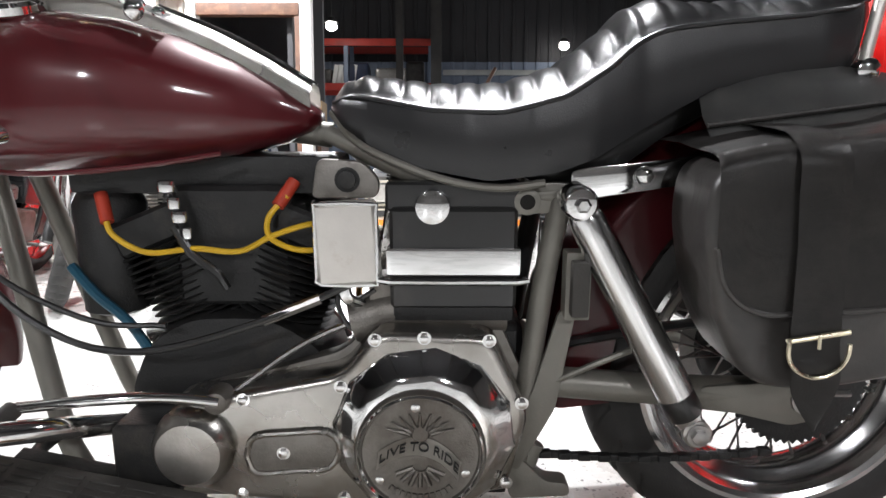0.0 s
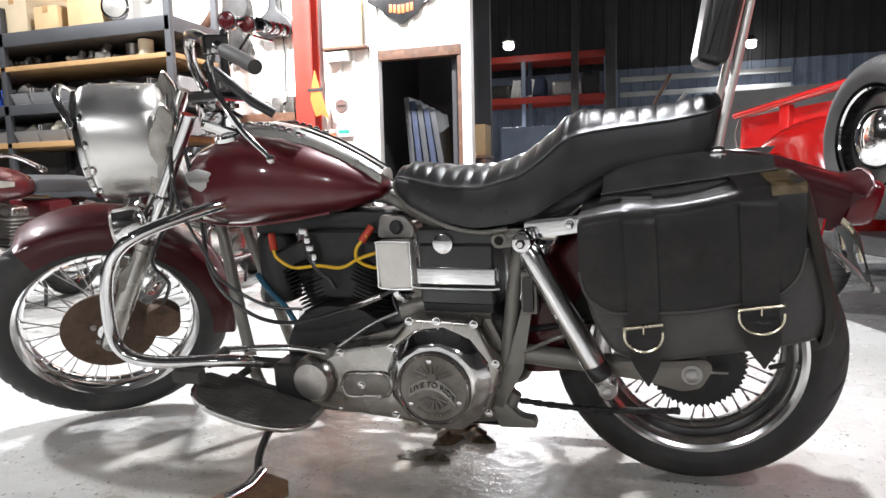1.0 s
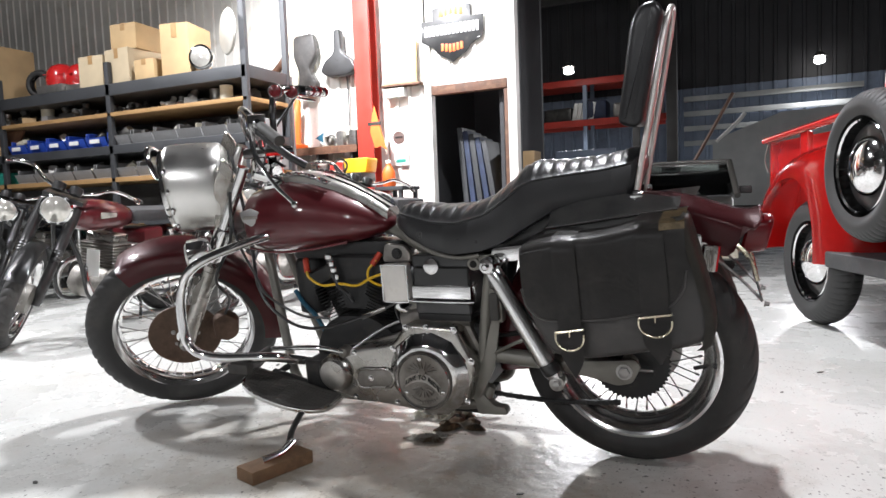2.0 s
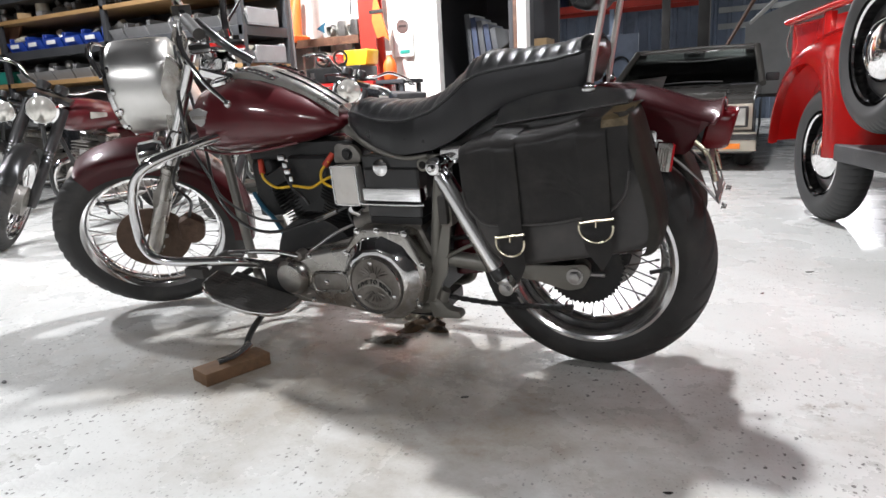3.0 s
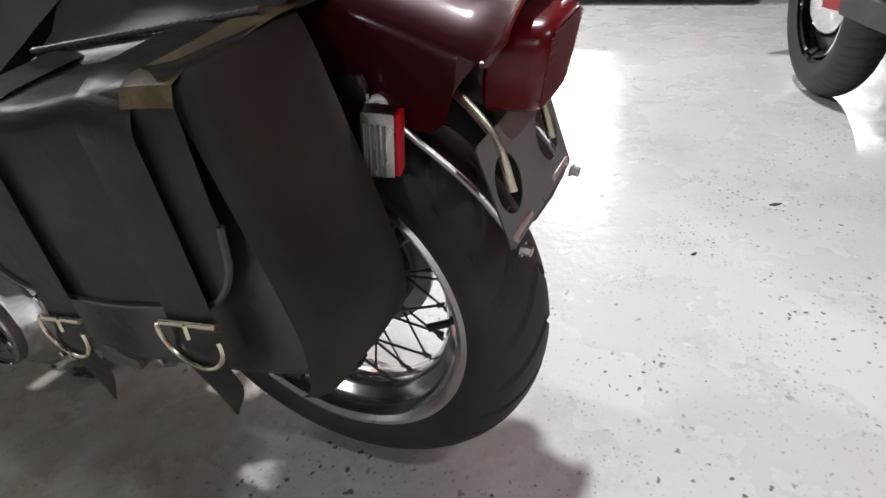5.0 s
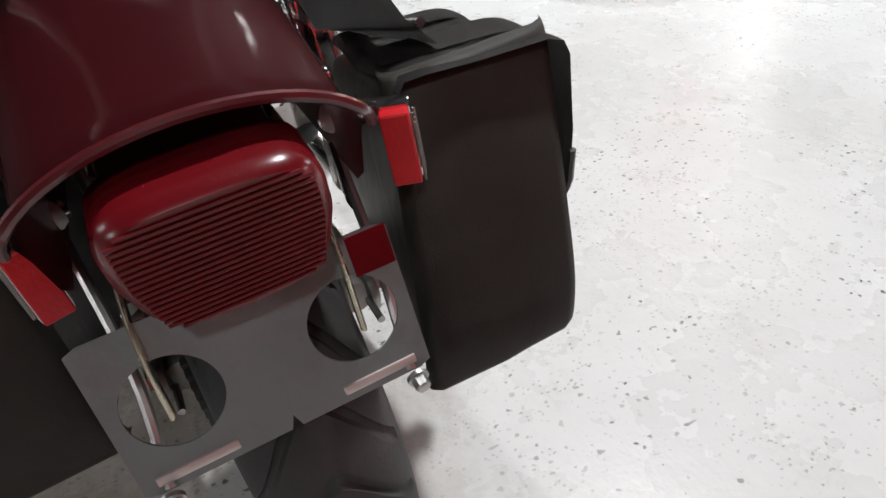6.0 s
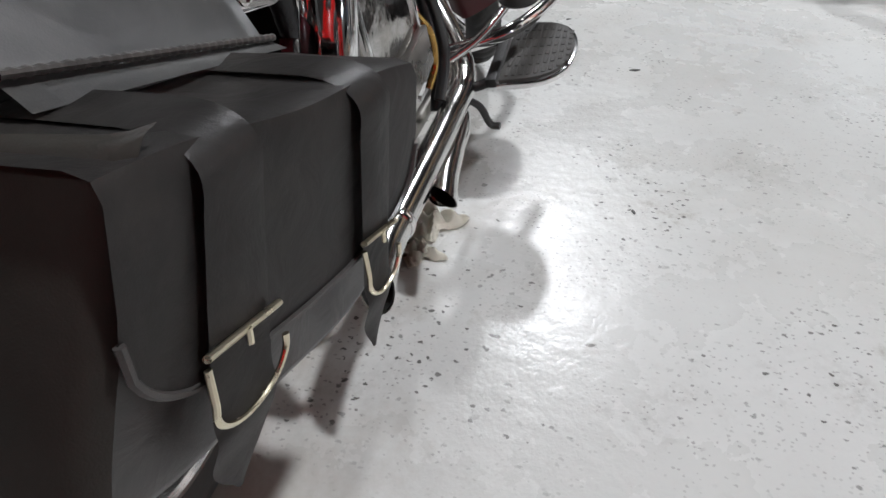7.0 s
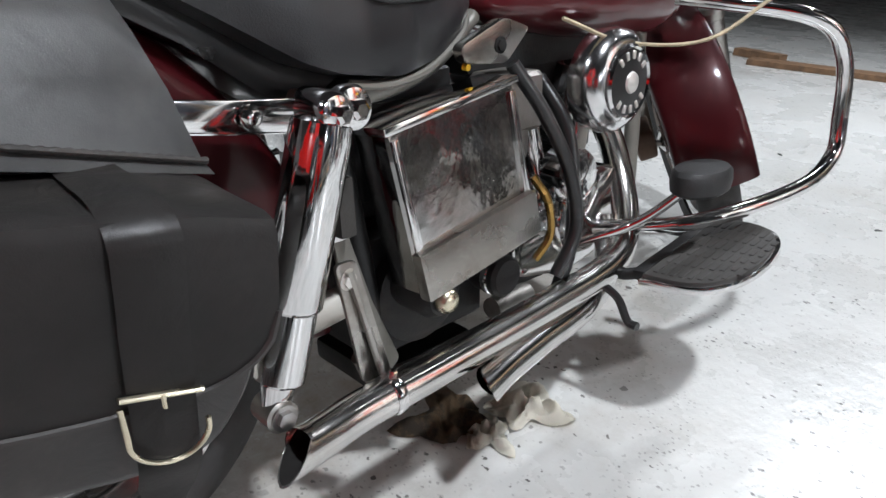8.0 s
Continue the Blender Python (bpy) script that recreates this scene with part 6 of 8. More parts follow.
M_FLOOR = floor_material()
M_SHEET = material("white_wall_sheet", (0.70, 0.68, 0.63), 0.45, 0, 0, 0.08, 2, 120, 0.02, stain=(0.42, 0.36, 0.28), stain_at=(0.56, 0.8), stain_scale=2.5)
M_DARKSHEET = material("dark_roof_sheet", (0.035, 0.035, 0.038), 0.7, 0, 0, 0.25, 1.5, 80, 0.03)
M_BLUESHEET = material("pale_blue_wall_sheet", (0.22, 0.27, 0.36), 0.5, 0, 0, 0.15, 2, 80, 0.02, stain=(0.10, 0.11, 0.13), stain_at=(0.5, 0.8), stain_scale=2)
M_GREYWALL = material("grey_block_wall", (0.16, 0.155, 0.15), 0.85, 0, 0, 0.15, 2, 60, 0.04, stain=(0.07, 0.065, 0.06), stain_at=(0.5, 0.8), stain_scale=1.5)
M_REDSTEEL = material("red_oxide_steel", (0.42, 0.035, 0.022), 0.5, 0, 0, 0.15, 4, 120, 0.03, stain=(0.20, 0.03, 0.02), stain_at=(0.55, 0.8), stain_scale=5)
M_BEAM = material("dark_steel_beam", (0.05, 0.048, 0.046), 0.6, 0.3, 0, 0.25, 4, 120, 0.03)
M_BROWN = material("brown_stained_wood", (0.10, 0.045, 0.025), 0.6, 0, 0, 0.3, 8, 90, 0.04, stain=(0.20, 0.11, 0.06), stain_at=(0.5, 0.75), stain_scale=9)
M_WHITEPOST = material("white_painted_post", (0.74, 0.73, 0.69), 0.5, 0, 0, 0.06, 5, 120, 0.03, stain=(0.45, 0.40, 0.34), stain_at=(0.6, 0.85), stain_scale=6)
M_PLY = material("pale_plywood", (0.40, 0.41, 0.40), 0.7, 0, 0, 0.15, 3, 80, 0.04)

fl = part("floor", box(-16, 9, -8, 15, -0.2, 0, 0), M_FLOOR, None)
tagged(fl, "glossy white painted concrete floor with dark flecks and stains", "floor", kind="structure")


def sheeting(x0, x1, z0, z1, pitch=0.20, deep=0.022, m=None):
    """Ribbed sheet metal in the x-z plane, ribs towards -y."""
    front = []
    x = x0
    while x < x1:
        for dx, y in ((0, 0), (0.10, 0), (0.115, -deep), (0.165, -deep), (0.18, 0)):
            if x + dx < x1:
                front.append((x + dx, y))
        x += pitch
    front.append((x1, 0))
    bm = bmesh.new()
    loft(bm, [[Vector((a, y, z)) for a, y in front] + [Vector((x1, 0.04, z)), Vector((x0, 0.04, z))] for z in (z0, z1)])
    if m is not None:
        bm.transform(m)
    return bm


def setting(name, bm, mat, label, category, sharp=30):
    ob = part(name, bm, mat, None, sharp=sharp)
    tagged(ob, label, category, kind="structure")
    return ob


H = 5.0
DW = 6.85
# the wall with the doorway is drawn in a plan of its own, then laid into the room
WALL = Matrix.Translation((-0.160, -0.686, 0.351)) @ Matrix.Scale(0.6988, 4)
W0, W1 = -0.503, 6.64
since = set(scene.objects)
setting("wall_door_side", sheeting(-22.6, -3.40, W0, W1, m=pose(0, DW, 0)), M_SHEET, "white ribbed sheet metal wall with hooks and shelves", "wall")
setting("wall_over_door", sheeting(-3.36, -2.14, 2.27, W1, m=pose(0, DW, 0)), M_SHEET, "white ribbed sheet metal wall above a doorway", "wall")
setting("wall_end", box(-2.14, -2.02, DW - 0.05, DW + 0.12, W0, W1, 0.006), M_WHITEPOST, "white painted post at the end of the wall", "post")
setting("door_jamb", box(-3.40, -3.29, DW - 0.05, DW + 0.10, W0, 3.0, 0.006), M_WHITEPOST, "white painted door post", "post")
setting("door_header", box(-3.28, -2.15, DW - 0.045, DW + 0.09, 2.14, 2.27, 0.008), M_BROWN, "brown timber beam over the doorway", "beam")
setting("door_trim", box(-2.20, -2.143, DW - 0.03, DW + 0.08, W0, 2.135, 0.005), M_BROWN, "brown timber trim of the doorway", "trim")
# Near-black walls put the darkness inside the doorway into their colour.
setting("store_back_wall", box(-3.6, -2.35, 9.4, 9.5, W0, W1, 0), M_DARKSHEET, "near-black wall that keeps the back of the store room dark", "wall")
setting("store_side_wall", box(-3.75, -3.6, DW + 0.13, 9.5, W0, W1, 0), M_DARKSHEET, "near-black wall that keeps the side of the store room dark", "wall")
# Screen added only to block the hall lamp's light from the doorway.
setting("store_light_blocker", box(-2.32, -2.26, DW + 0.13, 7.85, W0, W1, 0), M_DARKSHEET, "dark screen added to keep lamp light out of the store room", "wall")
setting("steel_column", merge(box(-4.36, -4.10, 6.50, 6.535, W0, W1, 0.004), merge(box(-4.25, -4.21, 6.535, 6.70, W0, W1, 0.003), box(-4.36, -4.10, 6.70, 6.735, W0, W1, 0.004))), M_REDSTEEL, "red painted steel column against the wall", "column")
lay(WALL, since)
# Top of the far wall takes near-black sheet to paint the unlit roof space.
setting("wall_far_upper", sheeting(-16, 9, 2.904, H, 0.25, 0.03, pose(0, 12.6, 0)), M_DARKSHEET, "upper far wall coloured near black for the unlit space under the roof", "wall")
setting("wall_far", sheeting(-16, 9, 0, 2.9, 0.25, 0.03, pose(0, 12.6, 0)), M_BLUESHEET, "pale blue ribbed sheet wall far behind", "wall")
setting("wall_right", box(8.9, 9.1, -8, 12.6, 0, H, 0), M_GREYWALL, "dim grey wall of the garage", "wall")
setting("wall_back", box(-16, 9, -8.2, -8, 0, H, 0), M_GREYWALL, "dim grey wall of the garage", "wall")
setting("wall_left", box(-16.2, -16, -8, 12.6, 0, H, 0), M_GREYWALL, "dim grey wall of the garage", "wall")
setting("ceiling", box(-16.2, 9.1, -8.2, 15, H, H + 0.15, 0), M_DARKSHEET, "dark sheet metal roof", "ceiling")
for y in (-1.0, 3.4, 8.2, 11.4):
    setting("roof_truss", box(-16, 8.9, y - 0.06, y + 0.06, H - 0.34, H - 0.004, 0.01), M_BEAM, "dark steel roof beam", "beam")
for x in (-7.0, -4.0, -1.0, 2.0, 5.0):
    setting("roof_purlin", box(x - 0.04, x + 0.04, -8, 12.5, H - 0.14, H - 0.006, 0.006), M_BEAM, "dark steel roof purlin", "beam")
setting("dark_column", box(-0.77, -0.58, 10.9, 11.1, 0, H, 0.006), M_BEAM, "dark steel column", "column")
setting("dark_column", box(-1.42, -1.29, 11.2, 11.35, 0, H, 0.006), M_BEAM, "dark steel column", "column")
for z in (1.72, 2.02, 2.32, 2.62):
    setting("wall_girt", box(-0.55, 2.6, 12.42, 12.52, z, z + 0.10, 0.006), M_PLY, "pale horizontal wall rail", "rail")


# lamps that hang under the roof; the unseen fill lamps get a fixture too
def emitter(name, colour, power):
    m = bpy.data.materials.new(name)
    m.use_nodes = True
    n = m.node_tree.nodes["Principled BSDF"]
    n.inputs["Emission Color"].default_value, n.inputs["Emission Strength"].default_value = (*colour, 1), power
    return m


M_GLOW = emitter("lit_lamp_glass", (1, 0.97, 0.92), 22)
for eye, target, size, power, cone in LAMPS:
    p = Vector(eye)
    lamp = thing("hanging_or_fill_lamp", Matrix.Translation(p + Vector((0, 0, 0.02))))
    tagged(lamp, "bright round work lamp or added fill lamp under the dark roof", "lamp", group="hanging lamps")
    part("reflector_shade", lathe([(0.11, 0.150), (0.118, 0.152), (0.10, 0.185), (0.06, 0.215), (0.05, 0.24), (0.03, 0.24), (0.05, 0.21), (0.09, 0.178), (0.11, 0.150)], None, 28, cap=False), M_STEEL, lamp)
    part("bulb", lathe([(0.03, 0.19), (0.06, 0.16), (0.095, 0.10), (0.09, 0.05), (0.05, 0.025), (0.002, 0.018)], None, 20), M_GLOW, lamp, "glowing lamp bulb")
    part("hanger", rod((0, 0, 0.21), (0, 0, H - p.z - 0.02), 0.008, 8), M_BEAM, lamp)


# ---- the old red pickup ----
M_RED = material("glossy_red_paint", (0.55, 0.012, 0.010), 0.22, 0, 1.0, 0.06, 3, 400, 0.002, rough_vary=0.05)
M_RUNNING = material("dusty_running_board", (0.045, 0.045, 0.047), 0.6, 0, 0, 0.2, 8, 160, 0.05, stain=(0.09, 0.088, 0.085), stain_at=(0.5, 0.8), stain_scale=6)
M_OLDTYRE = material("grey_truck_tyre", (0.036, 0.036, 0.036), 0.6, 0, 0, 0.15, 7, 200, 0.02)
truck = thing("pickup_truck", Matrix((Vector((0.309, 0.951, 0, 0.699)), Vector((-0.951, 0.309, 0, 2.118)), Vector((0, 0, 1, 0)), Vector((0, 0, 0, 1)))) @ Matrix.Scale(1.05, 4))
tagged(truck, "glossy red vintage pickup truck with black wheels and chrome hubcaps", "pickup truck")


def truck_wheel(name, x, y, z, r, w, tilt=0):
    wh = part(name, lathe([(0.10, 0.02), (0.185, 0.015), (0.205, -0.01), (0.225, -0.03), (0.232, -0.045), (0.225, -0.05), (0.20, -0.03), (0.10, 0.03)], pose(0, 0, 0, 90, 0, 0), 48), M_BLACK, truck, "glossy black steel wheel")
    wh.matrix_basis = Matrix.Translation((x, y, z)) @ pose(0, 0, 0, tilt, 0, 0)
    part("tyre", tyre(r, w, 0.222, 60, segs=300, slant=0.4, depth=0.005), M_OLDTYRE, wh, "dark grey tyre with short tread slots")
    part("wheel_bead", lathe([(0.200, -0.052), (0.206, -0.060), (0.212, -0.052)], pose(0, 0, 0, 90, 0, 0) @ Matrix.Diagonal((1, 1, -1, 1)), 48, cap=False), M_CHROME, wh)
    cap = lathe([(0.128, 0.018), (0.132, 0.026), (0.126, 0.040), (0.10, 0.062), (0.06, 0.080), (0.02, 0.086), (0.001, 0.087)], pose(0, 0, 0, 90, 0, 0), 48)
    part("hubcap", cap, M_CHROME, wh, "domed chrome hubcap")
    return wh


# x runs to the truck's front, y into it, z up
truck_wheel("rear_wheel", -0.15, 0.10, 0.345, 0.345, 0.085)
truck_wheel("rear_wheel", -0.15, 1.42, 0.345, 0.345, 0.085)
truck_wheel("spare_wheel", 0.54, 0.005, 0.83, 0.335, 0.085)
truck_wheel("front_wheel", 2.75, 0.12, 0.345, 0.345, 0.085)
truck_wheel("front_wheel", 2.75, 1.42, 0.345, 0.345, 0.085)


def truck_fender(y_out, y_in):
    """A crowned hoop over the rear wheel with an open arch."""
    outer = smooth_path([(-0.83, 0, 0.37), (-0.80, 0, 0.56), (-0.66, 0, 0.76), (-0.42, 0, 0.93), (-0.15, 0, 0.99), (0.10, 0, 0.92), (0.24, 0, 0.72), (0.30, 0, 0.52), (0.32, 0, 0.36)], 5)
    inner = smooth_path([(-0.74, 0, 0.36), (-0.70, 0, 0.52), (-0.60, 0, 0.68), (-0.42, 0, 0.78), (-0.22, 0, 0.80), (-0.07, 0, 0.72), (0.00, 0, 0.58), (0.02, 0, 0.46), (0.02, 0, 0.35)], 5)
    rows = []
    s = 1 if y_out < y_in else -1
    for o, i in zip(outer, inner):
        row = []
        for k in range(11):
            a = math.pi / 2 * k / 10
            # from the body at the crown, out and over to the rim of the arch
            f = math.sin(a) ** 1.0
            y = y_in + (y_out - y_in) * math.sin(a) ** 0.8
            q = o.lerp(i, 1 - math.cos(a) ** 0.75)
            row.append(Vector((q.x, y, q.z)))
        row.append(Vector((i.x, y_out + 0.02 * s, i.z - 0.006)))
        row.append(Vector((i.x, y_out + 0.05 * s, i.z + 0.002)))
        rows.append(row)
    bm = bmesh.new()
    loft(bm, rows, cap=False, closed=False)
    bmesh.ops.solidify(bm, geom=list(bm.faces), thickness=0.004)
    return bm


part("rear_fender", truck_fender(-0.02, 0.30), M_RED, truck, "rounded glossy red rear fender", sharp=60)
part("rear_fender", truck_fender(1.56, 1.24), M_RED, truck, "rounded glossy red rear fender", sharp=60)
bed = part("bed_side", box(-1.15, 0.30, 0.22, 0.26, 0.50, 1.06, 0.008), M_RED, truck, "red bed side panel")
part("bed_side", box(-1.15, 0.30, 1.28, 1.32, 0.50, 1.06, 0.008), M_RED, truck)
part("bed_rail", tube([(-1.17, 0.20, 1.075), (-0.5, 0.20, 1.105), (0.30, 0.20, 1.14)], 0.028, 12, 2, squash=0.8), M_RED, truck, "rolled red bed rail")
part("bed_rail", tube([(-1.17, 1.34, 1.075), (-0.5, 1.34, 1.105), (0.30, 1.34, 1.14)], 0.028, 12, 2, squash=0.8), M_RED, truck)
part("stake_pocket", box(-0.62, -0.52, 0.19, 0.225, 0.55, 1.08, 0.008), M_RED, bed)
part("tailgate", box(-1.19, -1.155, 0.24, 1.30, 0.52, 1.06, 0.01), M_RED, truck)
part("tail_chain", tube([(-1.16, 0.215, 1.05), (-1.185, 0.20, 0.95), (-1.17, 0.215, 0.86)], 0.006, 6), M_CAST, truck)
part("bed_floor", box(-1.15, 0.30, 0.265, 1.275, 0.55, 0.59, 0.004), M_BROWN, truck)
part("bed_front", box(0.26, 0.295, 0.265, 1.275, 0.595, 1.06, 0.004), M_RED, truck)
cab = slab(rounded([(0.33, 0.46), (0.32, 1.15), (0.42, 1.66), (0.62, 1.76), (1.30, 1.76), (1.60, 1.66), (1.80, 1.22), (1.95, 1.18), (1.95, 0.46)], 0.10, 6), 0.14, 1.40, 0.05, segs=4)
part("cab", cab, M_RED, truck, "rounded glossy red cab")
door = part("door", slab(rounded([(0.80, 0.47), (0.80, 1.60), (1.45, 1.60), (1.68, 1.20), (1.70, 0.47)], 0.05), 0.122, 0.150, 0.010), M_RED, truck, "red cab door")
part("side_window", slab(rounded([(0.90, 1.22), (0.90, 1.54), (1.40, 1.54), (1.56, 1.22)], 0.04), 0.112, 0.124, 0.004), M_BLACK, door)
part("door_handle", tube([(0.86, 0.12, 1.08), (0.90, 0.09, 1.08), (1.00, 0.09, 1.08)], 0.008, 8), M_CHROME, door)
hood = slab(rounded([(1.96, 0.60), (1.96, 1.17), (2.4, 1.13), (3.0, 1.05), (3.25, 0.92), (3.25, 0.60)], 0.10, 5), 0.45, 1.10, 0.06, segs=4)
part("hood", hood, M_RED, truck)
part("front_fender", slab(rounded([(1.98, 0.42), (2.15, 0.78), (2.5, 0.98), (2.9, 0.98), (3.25, 0.80), (3.32, 0.50), (3.15, 0.45), (3.05, 0.66), (2.75, 0.76), (2.45, 0.66), (2.30, 0.44)], 0.06), 0.0, 0.42, 0.04, segs=4), M_RED, truck)
part("front_fender", slab(rounded([(1.98, 0.42), (2.15, 0.78), (2.5, 0.98), (2.9, 0.98), (3.25, 0.80), (3.32, 0.50), (3.15, 0.45), (3.05, 0.66), (2.75, 0.76), (2.45, 0.66), (2.30, 0.44)], 0.06), 1.12, 1.54, 0.04, segs=4), M_RED, truck)
part("running_board", box(0.14, 2.02, -0.015, 0.28, 0.345, 0.425, 0.014, segs=3), M_RUNNING, truck, "dusty dark grey running board")
part("running_board", box(0.14, 2.02, 1.26, 1.55, 0.345, 0.425, 0.014, segs=3), M_RUNNING, truck)
part("splash_apron", box(0.30, 2.0, 0.20, 0.24, 0.42, 0.60, 0.01), M_RED, truck)
for y in (0.42, 1.10):
    part("chassis_rail", box(-1.1, 3.2, y - 0.035, y + 0.035, 0.36, 0.48, 0.006), M_BEAM, truck)
part("rear_axle", rod((-0.15, 0.18, 0.345), (-0.15, 1.36, 0.345), 0.045, 14), M_BEAM, truck)
part("axle_housing", lathe([(0.05, -0.10), (0.13, -0.06), (0.15, 0), (0.13, 0.06), (0.05, 0.10)], pose(-0.15, 0.76, 0.345, 0, 90, 0), 24), M_BEAM, truck)
part("spare_bracket", rod((0.54, 0.02, 0.83), (0.54, 0.22, 0.80), 0.03, 12), M_BEAM, truck)

# ---- the low grey pickup that faces the room ----
M_GREYCAR = material("dark_grey_car_paint", (0.085, 0.08, 0.072), 0.30, 0.3, 0.8, 0.10, 3, 400, 0.002)
M_GOLD = material("gold_grey_car_paint", (0.46, 0.42, 0.34), 0.35, 0.5, 0.6, 0.10, 3, 400, 0.002)
M_GLASS_DARK = material("dark_car_glass", (0.02, 0.022, 0.024), 0.05, 0, 0, 0.1, 2, 100, 0.0, spec=0.6)
M_LAMPGLASS = material("clear_lamp_glass", (0.62, 0.60, 0.55), 0.10, 0.6, 0.6, 0.1, 30, 200, 0.0)
M_AMBER = material("amber_lens", (0.75, 0.20, 0.02), 0.2, 0, 0.6, 0.1, 20, 200, 0.0)
M_SEAT = material("dark_car_cloth", (0.03, 0.03, 0.032), 0.8, 0, 0, 0.2, 8, 200, 0.02)
small = thing("small_pickup", pose(-0.448, 4.40, 0) @ Matrix.Scale(1.037, 4))
tagged(small, "low dark grey compact pickup truck with a bright grille surround", "pickup truck")
# x across, y to its tail
lower = slab(rounded([(0.03, 0.14), (0.0, 0.33), (0.02, 0.545), (0.08, 0.585), (1.15, 0.70), (4.2, 0.74), (4.25, 0.30), (4.2, 0.16)], 0.03), -0.74, 0.74, 0.02, segs=3)
for v in lower.verts:
    v.co = Vector((v.co.y, v.co.x, v.co.z))
part("body", lower, M_GREYCAR, small, "dark grey body with a long flat hood")
part("hood_bulge", box(-0.50, 0.50, 0.10, 1.10, 0.0, 0.02, 0.008, m=pose(0, 0, 0.578, 6.0, 0, 0)), M_GREYCAR, small)


def car_glass():
    m = bpy.data.materials.new("tinted_car_glass")
    m.use_nodes = True
    n, l = m.node_tree.nodes, m.node_tree.links
    n.remove(n["Principled BSDF"])
    clear, gloss, both, fres = n.new("ShaderNodeBsdfTransparent"), n.new("ShaderNodeBsdfGlossy"), n.new("ShaderNodeMixShader"), n.new("ShaderNodeFresnel")
    clear.inputs[0].default_value = (0.72, 0.76, 0.74, 1)
    gloss.inputs["Roughness"].default_value = 0.03
    fres.inputs[0].default_value = 1.5
    l.new(fres.outputs[0], both.inputs[0])
    l.new(clear.outputs[0], both.inputs[1])
    l.new(gloss.outputs[0], both.inputs[2])
    l.new(both.outputs[0], n["Material Output"].inputs[0])
    return m


M_CARGLASS = car_glass()
roof = bmesh.new()
loft(roof, [[Vector((-0.50, 1.70, 1.055)), Vector((0.72, 1.70, 1.055)), Vector((0.70, 2.32, 1.06)), Vector((-0.50, 2.32, 1.06))],
            [Vector((-0.50, 1.70, 1.085)), Vector((0.72, 1.70, 1.085)), Vector((0.70, 2.32, 1.09)), Vector((-0.50, 2.32, 1.09))],
            [Vector((-0.44, 1.76, 1.105)), Vector((0.66, 1.76, 1.105)), Vector((0.64, 2.26, 1.11)), Vector((-0.44, 2.26, 1.11))]])
part("cab_roof", roof, M_GREYCAR, small, "dark grey cab roof")
for low, top in (((-0.66, 1.20, 0.70), (-0.485, 1.71, 1.075)), ((0.78, 1.20, 0.70), (0.705, 1.71, 1.075)), ((-0.66, 2.40, 0.72), (-0.49, 2.30, 1.075)), ((0.76, 2.40, 0.72), (0.69, 2.30, 1.075))):
    part("roof_pillar", tube([low, top], 0.032, 8, 0), M_GREYCAR, small)
part("cab_back", box(-0.62, 0.72, 2.36, 2.40, 0.70, 0.80, 0.006), M_GREYCAR, small)
part("bench_seat", box(-0.55, 0.64, 1.98, 2.20, 0.70, 0.84, 0.04, segs=3), M_SEAT, small)
for x in (-0.28, 0.36):
    part("headrest", box(x - 0.12, x + 0.12, 2.05, 2.14, 0.845, 0.94, 0.03, segs=3), M_SEAT, small)
part("steering_wheel", tube([(0.34 + 0.17 * math.cos(a), 1.50 + 0.05 * math.sin(a), 0.80 + 0.13 * math.sin(a)) for a in (2 * math.pi * k / 16 for k in range(17))], 0.011, 8, 2), M_BLACK, small)
wind = bmesh.new()
loft(wind, [[Vector((-0.63, 1.205, 0.712)), Vector((0.75, 1.205, 0.712)), Vector((0.75, 1.210, 0.712)), Vector((-0.63, 1.210, 0.712))],
            [Vector((-0.46, 1.690, 1.060)), Vector((0.69, 1.690, 1.060)), Vector((0.69, 1.695, 1.060)), Vector((-0.46, 1.695, 1.060))]])
ws = part("windscreen", wind, M_CARGLASS, small, "tinted windscreen")
ws.visible_shadow = False
for xa, xb in ((-0.40, 0.0), (0.20, 0.60)):
    vis = bmesh.new()
    loft(vis, [[Vector((xa, 1.66, 0.965)), Vector((xb, 1.66, 0.965)), Vector((xb, 1.67, 0.965)), Vector((xa, 1.67, 0.965))], [Vector((xa + 0.01, 1.715, 1.045)), Vector((xb - 0.01, 1.715, 1.045)), Vector((xb - 0.01, 1.725, 1.045)), Vector((xa + 0.01, 1.725, 1.045))]])
    part("sun_visor", vis, M_PLY, ws)
part("inside_mirror", box(0.04, 0.16, 1.66, 1.68, 0.985, 1.03, 0.004), M_BLACK, ws)
part("wiper", tube([(-0.3, 1.19, 0.725), (0.1, 1.22, 0.745), (0.42, 1.21, 0.735)], 0.008, 6, 3), M_BLACK, small)
part("rain_gutter", tube([(-0.66, 1.19, 0.715), (-0.495, 1.695, 1.080), (0.1, 1.682, 1.092), (0.715, 1.695, 1.080), (0.785, 1.19, 0.715)], 0.009, 8, 0), M_STEEL, small, "bright windscreen trim")
part("dash_top", box(-0.60, 0.72, 1.22, 1.52, 0.66, 0.722, 0.02, segs=3), M_SEAT, small)
part("roof_edge", tube([(-0.50, 1.70, 1.085), (0.1, 1.69, 1.095), (0.72, 1.70, 1.085)], 0.014, 10, 4), M_GREYCAR, small)
part("grille_surround", box(-0.73, 0.73, -0.030, 0.0, 0.345, 0.555, 0.008), M_GOLD, small, "gold grey grille surround")
part("grille_back", box(-0.42, 0.44, -0.036, -0.028, 0.375, 0.525, 0.004), M_DARKHOLE, small)
